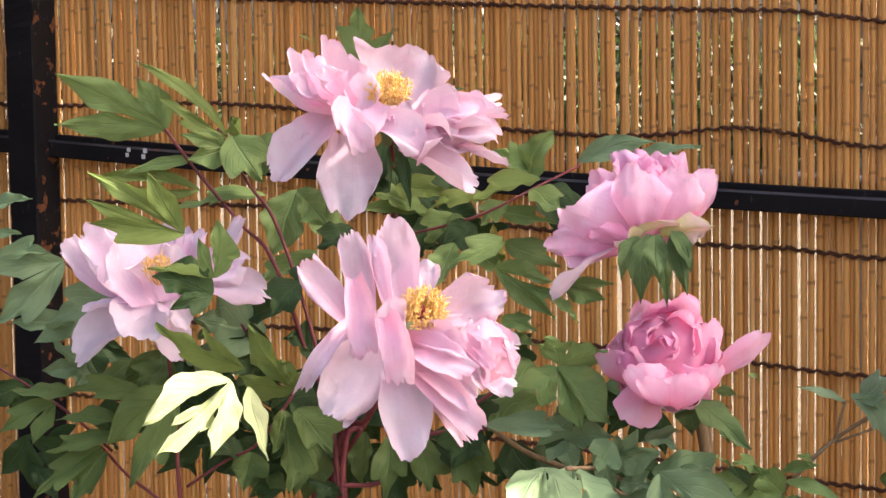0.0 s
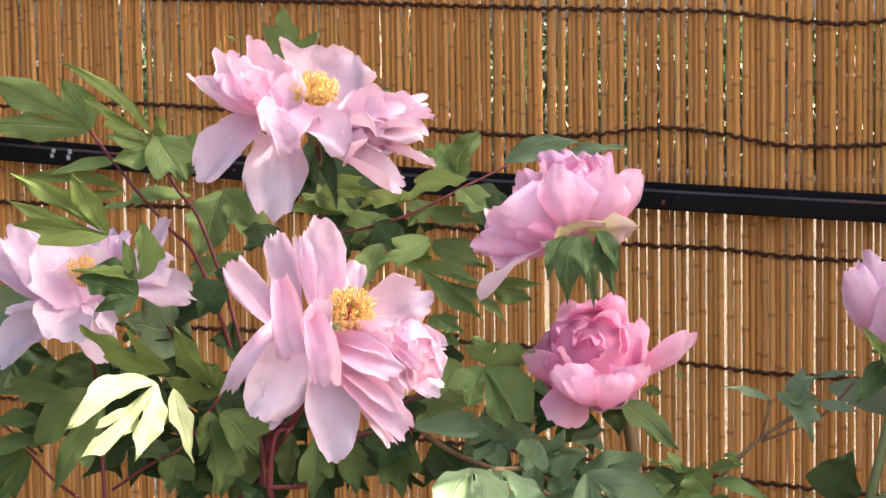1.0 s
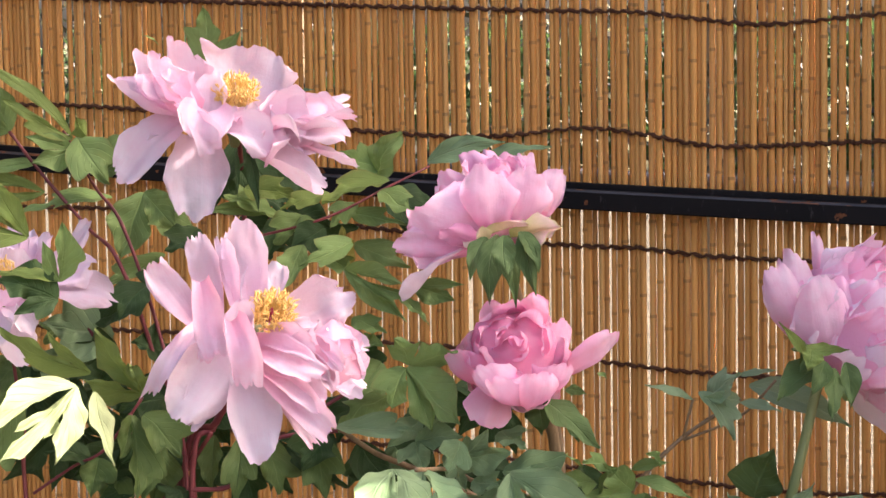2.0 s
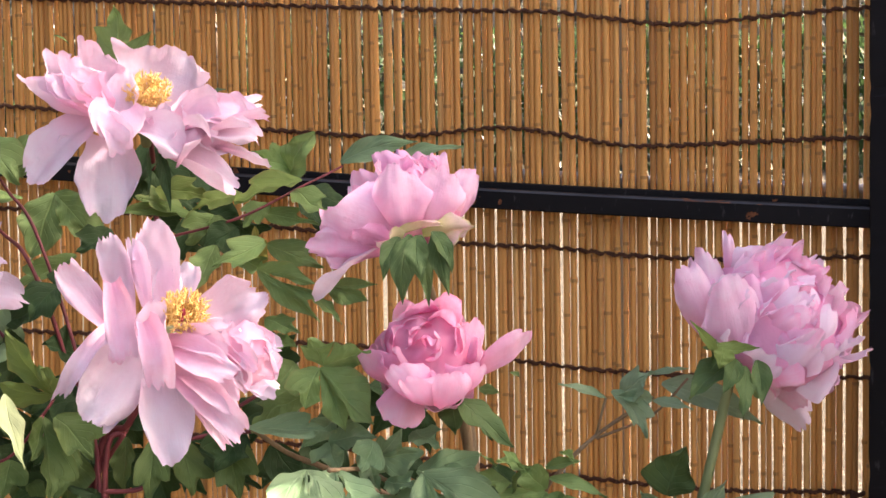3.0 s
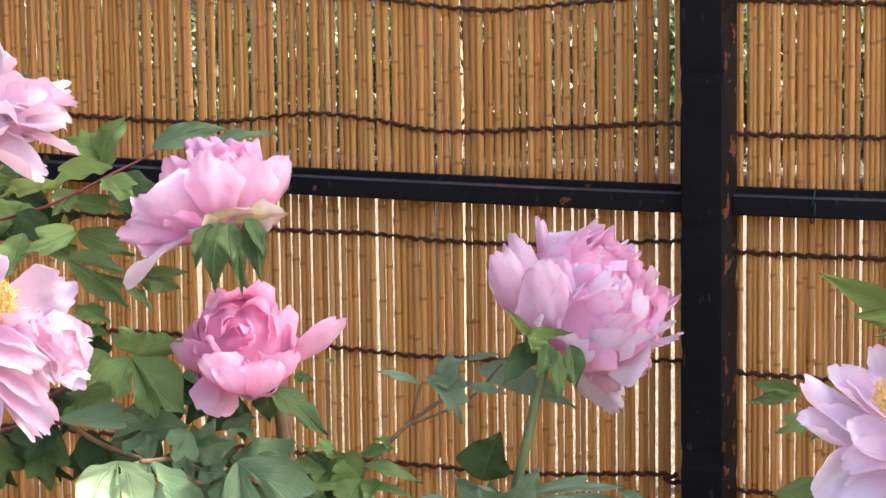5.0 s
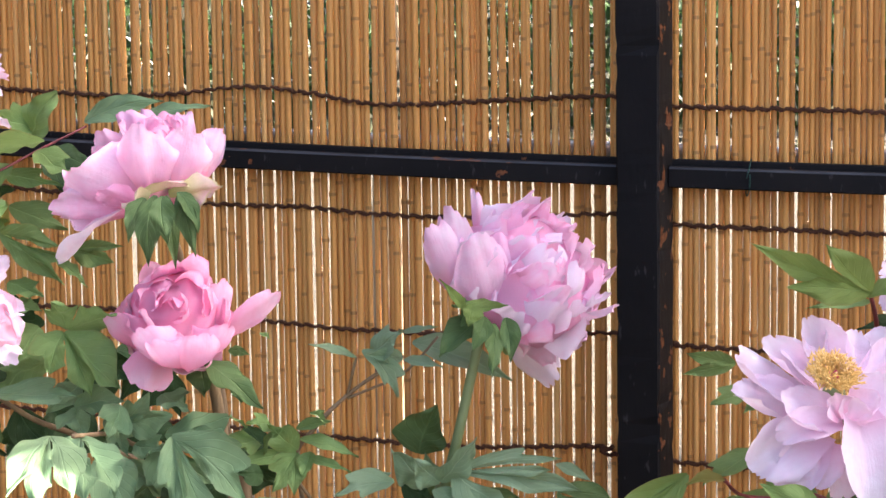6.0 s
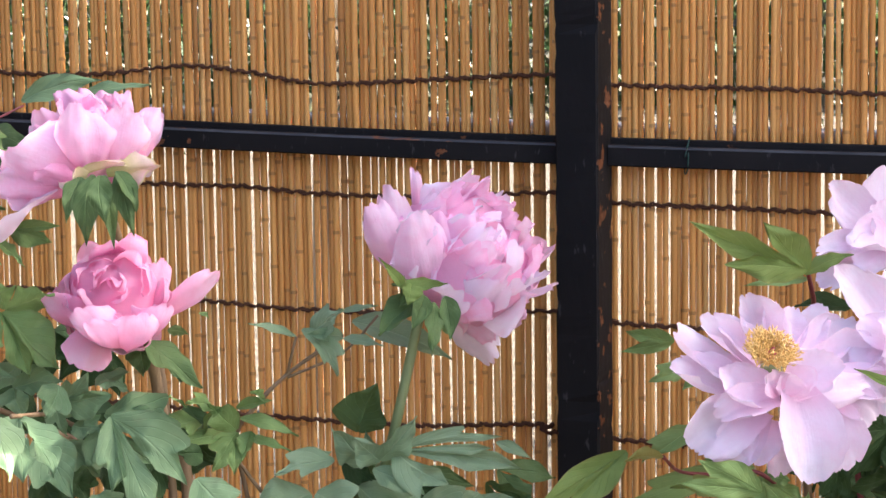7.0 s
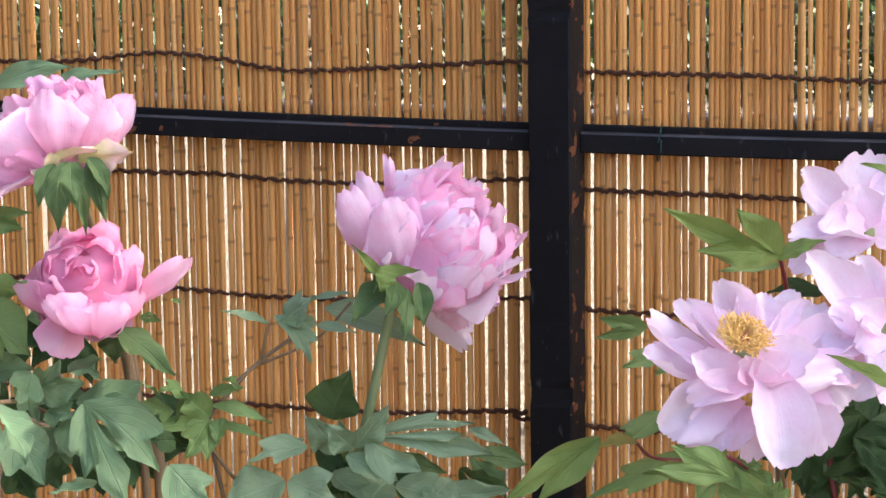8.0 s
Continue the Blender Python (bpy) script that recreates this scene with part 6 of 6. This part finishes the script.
leaves(bush_d, [
    ((0.7, 1.72, 0.921), (0.635, 1.7, 0.897, 0.0264, 0.05)),
    ((0.729, 1.72, 0.879), (0.603, 1.7, 0.851, 0.0235, 0.05)),
    ((0.673, 1.72, 0.999), (0.62, 1.7, 1.014, 0.0195, 0.05), (0.616, 1.7, 0.995, 0.0164, 0.05)),
    ((0.697, 1.72, 0.973), (0.641, 1.7, 0.967, 0.0195, 0.05), (0.673, 1.7, 0.958, 0.0144, 0.05)),
    ((0.801, 1.72, 1.048), (0.73, 1.7, 1.048, 0.0127, 0.05)),
    ((0.752, 1.72, 0.873), (0.693, 1.7, 0.895, 0.0245, 0.05)),
    ((0.758, 1.72, 0.872), (0.788, 1.7, 0.85, 0.0318, 0.05), (0.776, 1.7, 0.87, 0.0277, 0.05), (0.755, 1.7, 0.848, 0.0277, 0.05)),
    ((0.74, 1.72, 0.856), (0.744, 1.7, 0.831, 0.0328, 0.05), (0.709, 1.7, 0.839, 0.0226, 0.05)),
], GREEN)
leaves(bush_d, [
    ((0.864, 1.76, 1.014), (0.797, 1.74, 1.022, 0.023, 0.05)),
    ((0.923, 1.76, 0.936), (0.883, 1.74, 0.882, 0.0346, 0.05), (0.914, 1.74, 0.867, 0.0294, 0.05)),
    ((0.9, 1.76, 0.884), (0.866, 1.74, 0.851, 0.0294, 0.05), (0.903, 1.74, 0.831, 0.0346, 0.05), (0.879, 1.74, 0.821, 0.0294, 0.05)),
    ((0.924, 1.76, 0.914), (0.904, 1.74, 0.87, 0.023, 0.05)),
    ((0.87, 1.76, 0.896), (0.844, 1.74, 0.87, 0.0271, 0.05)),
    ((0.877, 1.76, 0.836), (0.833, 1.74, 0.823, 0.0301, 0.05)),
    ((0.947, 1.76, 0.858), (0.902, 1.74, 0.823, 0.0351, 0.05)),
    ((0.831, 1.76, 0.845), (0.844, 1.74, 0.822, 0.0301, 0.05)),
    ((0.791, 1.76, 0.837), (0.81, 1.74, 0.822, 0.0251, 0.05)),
], DARK_SHADED, "dark green leaf in shade")
# filler leaves whose dark colour stands in for shade under the blossoms
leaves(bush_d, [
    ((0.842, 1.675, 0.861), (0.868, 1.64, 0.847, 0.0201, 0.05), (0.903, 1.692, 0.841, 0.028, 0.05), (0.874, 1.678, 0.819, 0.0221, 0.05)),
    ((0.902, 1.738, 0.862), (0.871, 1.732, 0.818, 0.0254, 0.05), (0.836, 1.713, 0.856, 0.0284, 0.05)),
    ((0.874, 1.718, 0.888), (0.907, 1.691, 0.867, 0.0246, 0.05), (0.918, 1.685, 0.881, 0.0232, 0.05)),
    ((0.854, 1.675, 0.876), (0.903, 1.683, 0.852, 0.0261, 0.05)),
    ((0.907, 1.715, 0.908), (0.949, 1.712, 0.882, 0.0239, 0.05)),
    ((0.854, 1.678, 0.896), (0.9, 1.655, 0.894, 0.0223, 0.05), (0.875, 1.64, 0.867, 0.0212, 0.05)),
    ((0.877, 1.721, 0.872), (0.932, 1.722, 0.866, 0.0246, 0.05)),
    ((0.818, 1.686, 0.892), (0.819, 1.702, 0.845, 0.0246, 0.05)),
], DARK_SHADED, "dark green leaf in shade")
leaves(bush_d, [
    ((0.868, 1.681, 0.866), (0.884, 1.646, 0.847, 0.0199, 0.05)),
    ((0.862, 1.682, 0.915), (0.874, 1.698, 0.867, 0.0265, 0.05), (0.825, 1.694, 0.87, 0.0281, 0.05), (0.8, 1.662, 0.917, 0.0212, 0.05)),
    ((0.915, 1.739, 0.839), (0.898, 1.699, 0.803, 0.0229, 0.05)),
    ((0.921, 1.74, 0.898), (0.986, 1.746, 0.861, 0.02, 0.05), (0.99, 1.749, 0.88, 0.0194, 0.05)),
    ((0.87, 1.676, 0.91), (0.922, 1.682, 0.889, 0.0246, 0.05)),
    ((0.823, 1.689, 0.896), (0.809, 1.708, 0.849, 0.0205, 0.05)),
], DARK_SHADED, "dark green leaf in shade")
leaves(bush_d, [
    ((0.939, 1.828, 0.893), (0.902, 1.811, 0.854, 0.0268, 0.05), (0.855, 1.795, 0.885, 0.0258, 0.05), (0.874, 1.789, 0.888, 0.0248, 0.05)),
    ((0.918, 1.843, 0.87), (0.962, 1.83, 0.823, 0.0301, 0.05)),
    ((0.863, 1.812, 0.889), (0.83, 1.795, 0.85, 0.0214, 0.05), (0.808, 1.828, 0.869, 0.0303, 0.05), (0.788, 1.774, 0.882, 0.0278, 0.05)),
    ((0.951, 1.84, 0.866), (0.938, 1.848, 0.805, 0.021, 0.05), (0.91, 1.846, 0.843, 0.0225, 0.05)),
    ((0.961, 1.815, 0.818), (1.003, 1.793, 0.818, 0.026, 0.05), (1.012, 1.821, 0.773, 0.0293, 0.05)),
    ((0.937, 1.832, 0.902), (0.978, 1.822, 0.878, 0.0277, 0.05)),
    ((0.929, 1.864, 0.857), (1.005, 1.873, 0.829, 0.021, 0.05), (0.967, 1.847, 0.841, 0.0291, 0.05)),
], DARK_SHADED, "dark green leaf in shade")
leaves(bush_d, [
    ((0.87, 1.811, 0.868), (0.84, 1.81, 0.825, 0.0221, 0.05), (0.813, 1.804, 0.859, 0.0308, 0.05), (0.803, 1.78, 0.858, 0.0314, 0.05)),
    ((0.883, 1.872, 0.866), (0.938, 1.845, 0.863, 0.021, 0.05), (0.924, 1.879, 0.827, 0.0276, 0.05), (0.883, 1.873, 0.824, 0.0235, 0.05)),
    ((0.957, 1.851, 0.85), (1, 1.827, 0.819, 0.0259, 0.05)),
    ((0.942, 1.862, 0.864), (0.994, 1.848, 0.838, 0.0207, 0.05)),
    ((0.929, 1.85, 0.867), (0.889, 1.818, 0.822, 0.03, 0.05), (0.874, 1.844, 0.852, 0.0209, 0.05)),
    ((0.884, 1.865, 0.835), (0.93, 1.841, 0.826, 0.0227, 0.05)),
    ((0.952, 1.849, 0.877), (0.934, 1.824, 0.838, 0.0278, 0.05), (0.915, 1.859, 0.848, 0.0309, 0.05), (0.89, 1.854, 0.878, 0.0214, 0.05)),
], DARK_SHADED, "dark green leaf in shade")
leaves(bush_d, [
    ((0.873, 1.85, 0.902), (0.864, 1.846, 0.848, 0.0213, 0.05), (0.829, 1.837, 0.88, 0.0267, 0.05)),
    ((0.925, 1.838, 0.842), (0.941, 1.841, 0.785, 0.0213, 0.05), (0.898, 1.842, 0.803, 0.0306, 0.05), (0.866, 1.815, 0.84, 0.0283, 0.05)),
], DARK_SHADED, "dark green leaf in shade")
leaves(bush_c, [
    ((0.453, 1.872, 0.858), (0.499, 1.841, 0.848, 0.0264, 0.05), (0.477, 1.869, 0.819, 0.0247, 0.05)),
    ((0.429, 1.88, 0.843), (0.444, 1.852, 0.8, 0.0256, 0.05), (0.402, 1.867, 0.793, 0.0289, 0.05)),
    ((0.546, 1.848, 0.864), (0.602, 1.847, 0.852, 0.0274, 0.05), (0.572, 1.825, 0.829, 0.0305, 0.05)),
    ((0.448, 1.884, 0.858), (0.436, 1.902, 0.807, 0.0283, 0.05), (0.401, 1.85, 0.848, 0.0249, 0.05)),
    ((0.534, 1.844, 0.854), (0.584, 1.85, 0.83, 0.0249, 0.05), (0.571, 1.823, 0.843, 0.031, 0.05), (0.561, 1.857, 0.809, 0.0258, 0.05)),
    ((0.451, 1.865, 0.867), (0.42, 1.853, 0.819, 0.0257, 0.05), (0.408, 1.859, 0.856, 0.0215, 0.05), (0.399, 1.845, 0.859, 0.0288, 0.05)),
    ((0.419, 1.886, 0.859), (0.465, 1.886, 0.852, 0.0212, 0.05)),
], BRACT, "dark green leaf")
leaves(bush_c, [
    ((0.473, 1.904, 0.858), (0.542, 1.917, 0.833, 0.0216, 0.05), (0.507, 1.902, 0.803, 0.0255, 0.05)),
], BRACT, "dark green leaf")
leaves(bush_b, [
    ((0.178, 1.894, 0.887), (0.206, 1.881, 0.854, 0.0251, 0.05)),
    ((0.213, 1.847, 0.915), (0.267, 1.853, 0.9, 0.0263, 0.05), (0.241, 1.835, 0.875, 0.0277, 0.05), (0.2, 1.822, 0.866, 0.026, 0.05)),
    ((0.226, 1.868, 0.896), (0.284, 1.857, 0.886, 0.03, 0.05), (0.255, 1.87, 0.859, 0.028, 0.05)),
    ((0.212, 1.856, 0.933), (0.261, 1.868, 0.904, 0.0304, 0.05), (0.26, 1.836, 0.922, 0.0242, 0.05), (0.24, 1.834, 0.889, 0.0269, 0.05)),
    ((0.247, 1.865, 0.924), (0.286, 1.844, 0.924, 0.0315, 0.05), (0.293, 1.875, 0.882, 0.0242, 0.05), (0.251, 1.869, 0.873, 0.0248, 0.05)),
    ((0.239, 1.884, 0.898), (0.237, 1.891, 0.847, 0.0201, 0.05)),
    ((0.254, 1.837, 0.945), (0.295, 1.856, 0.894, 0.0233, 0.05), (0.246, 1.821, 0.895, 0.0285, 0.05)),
], DARK_SHADED, "dark shaded leaf")
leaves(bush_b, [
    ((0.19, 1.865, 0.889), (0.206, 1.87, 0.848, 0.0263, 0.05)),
], DARK_SHADED, "dark shaded leaf")
stem(bush_a, [(-0.246, 1.86, 1.252), (-0.217, 1.85, 1.214), (-0.176, 1.83, 1.167), (-0.147, 1.77, 1.145), (-0.12, 1.78, 1.063), (-0.092, 1.76, 0.938), (-0.096, 1.72, 0.422), (-0.096, 1.72, -0.02)], 0.0014, 0.0022, RED_STEM, "dark red leaf stalk")
stem(bush_a, [(-0.199, 1.86, 1.252), (-0.172, 1.85, 1.203), (-0.145, 1.82, 1.167), (-0.11, 1.78, 1.063), (-0.087, 1.77, 0.936), (-0.072, 1.72, 0.421), (-0.084, 1.72, -0.02)], 0.0012, 0.0022, RED_STEM, "dark red leaf stalk")
stem(bush_a, [(-0.229, 1.82, 1.161), (-0.212, 1.8, 1.131), (-0.189, 1.8, 1.101), (-0.129, 1.76, 1.027)], 0.0013, 0.0018, RED_STEM)
stem(bush_a, [(-0.043, 1.77, 1.258), (-0.043, 1.84, 1.214), (-0.042, 1.85, 1.164), (-0.046, 1.78, 1.091), (-0.067, 1.76, 1.006), (-0.089, 1.75, 0.935), (-0.08, 1.736, 0.421), (-0.088, 1.728, -0.02)], 0.0022, 0.0028, RED_STEM)
stem(bush_a, [(-0.028, 1.65, 1.092), (-0.046, 1.72, 1.041), (-0.066, 1.75, 1.008), (-0.098, 1.77, 0.931), (-0.096, 1.696, 0.419), (-0.096, 1.708, -0.02)], 0.0026, 0.0034, RED_STEM, "stout dark red stem")
stem(bush_a, [(-0.24, 1.76, 1.111), (-0.237, 1.78, 1.05), (-0.231, 1.79, 0.984), (-0.232, 1.79, 0.929), (-0.192, 1.72, 0.418), (-0.144, 1.72, -0.02)], 0.0016, 0.0022, RED_STEM, "stout dark red stem")
stem(bush_a, [(-0.222, 1.76, 0.949), (-0.187, 1.75, 0.973), (-0.159, 1.74, 0.989), (-0.128, 1.74, 1.03)], 0.0013, 0.0013, RED_STEM)
stem(bush_a, [(-0.294, 1.76, 0.985), (-0.274, 1.77, 0.958), (-0.245, 1.78, 0.931), (-0.18, 1.76, 0.88)], 0.0012, 0.0018, RED_STEM)
stem(bush_a, [(-0.397, 1.8, 1.054), (-0.358, 1.8, 1.029), (-0.321, 1.78, 1.008), (-0.288, 1.78, 0.977)], 0.0011, 0.0014, RED_STEM)
stem(bush_a, [(-0.329, 1.8, 1.14), (-0.308, 1.81, 1.121), (-0.26, 1.81, 1.091), (-0.235, 1.8, 1.052)], 0.001, 0.0014, RED_STEM)
stem(bush_a, [(-0.112, 1.77, 0.931), (-0.117, 1.77, 0.956), (-0.139, 1.76, 0.993), (-0.136, 1.72, 1.02)], 0.004, 0.002, RED_STEM)
stem(bush_a, [(-0.091, 1.75, 0.95), (-0.053, 1.75, 0.954), (-0.023, 1.75, 0.99), (0.054, 1.76, 0.997)], 0.0022, 0.0018, RED_STEM)
stem(bush_a, [(0.123, 1.85, 1.215), (0.086, 1.83, 1.199), (0.028, 1.8, 1.174), (-0.041, 1.8, 1.157)], 0.001, 0.0013, RED_STEM)
stem(bush_a, [(0.133, 1.78, 1.038), (0.099, 1.78, 1.043), (0.069, 1.78, 1.038), (0.006, 1.77, 1.004)], 0.0013, 0.0017, RED_STEM)
stem(bush_a, [(-0.071, 1.75, 0.998), (-0.092, 1.77, 0.966), (-0.113, 1.78, 0.932)], 0.002, 0.0026, RED_STEM)
stem(bush_b, [(0.176, 1.76, 1.16), (0.189, 1.79, 1.126), (0.2, 1.81, 1.091), (0.223, 1.84, 1.009), (0.239, 1.84, 0.912), (0.251, 1.8, 0.41), (0.239, 1.8, -0.02)], 0.0032, 0.004, TAN_STEM)
stem(bush_b, [(0.187, 1.69, 1.032), (0.213, 1.74, 1.007), (0.223, 1.76, 0.964), (0.23, 1.77, 0.927), (0.247, 1.78, 0.857), (0.227, 1.8, 0.385), (0.227, 1.8, -0.02)], 0.005, 0.0058, TAN_STEM, "stout tan stem")
stem(bush_b, [(0.147, 1.72, 0.957), (0.128, 1.72, 0.967), (0.086, 1.46, 1.018)], 0.002, 0.0018, TAN_STEM)
stem(bush_b, [(0.034, 1.72, 1.006), (0.067, 1.74, 0.979), (0.102, 1.76, 0.96), (0.176, 1.78, 0.92)], 0.002, 0.003, TAN_STEM)
stem(bush_c, [(0.464, 1.79, 1.045), (0.458, 1.8, 1.008), (0.441, 1.81, 0.925), (0.431, 1.82, 0.877), (0.431, 1.84, 0.83), (0.437, 1.86, 0.374), (0.437, 1.86, -0.02)], 0.0046, 0.0056, GREEN_STEM, "pale green upright stem")
stem(bush_c, [(0.391, 1.8, 1.007), (0.378, 1.81, 0.996), (0.342, 1.81, 0.973), (0.311, 1.81, 0.944), (0.296, 1.82, 0.913), (0.311, 1.83, 0.837), (0.397, 1.86, 0.377), (0.417, 1.86, -0.02)], 0.0017, 0.0024, TAN_STEM)
stem(bush_c, [(0.349, 1.8, 1.008), (0.345, 1.8, 0.994), (0.342, 1.81, 0.973)], 0.0012, 0.0014, TAN_STEM)
stem(bush_c, [(0.423, 1.8, 1.023), (0.393, 1.81, 0.99), (0.342, 1.81, 0.97)], 0.0012, 0.0014, TAN_STEM)
stem(bush_c, [(0.293, 1.8, 0.902), (0.324, 1.81, 0.86), (0.365, 1.84, 0.83)], 0.0016, 0.002, TAN_STEM)
stem(bush_d, [(0.733, 1.63, 0.98), (0.79, 1.72, 0.899), (0.822, 1.76, 0.819), (0.829, 1.72, 0.368), (0.845, 1.72, -0.02)], 0.0035, 0.0045, TAN_STEM)
stem(bush_d, [(0.889, 1.72, 1.033), (0.938, 1.78, 0.937), (0.955, 1.82, 0.794), (0.901, 1.72, 0.357), (0.881, 1.72, -0.02)], 0.0035, 0.0045, TAN_STEM)
stem(bush_d, [(0.768, 1.65, 1.066), (0.787, 1.68, 1.039), (0.811, 1.72, 1.001), (0.854, 1.75, 0.92), (0.867, 1.74, 0.82)], 0.002, 0.003, RED_STEM)
stem(bush_d, [(0.636, 1.65, 0.912), (0.665, 1.68, 0.89), (0.721, 1.7, 0.879), (0.753, 1.71, 0.875), (0.807, 1.72, 0.829)], 0.0016, 0.002, RED_STEM)
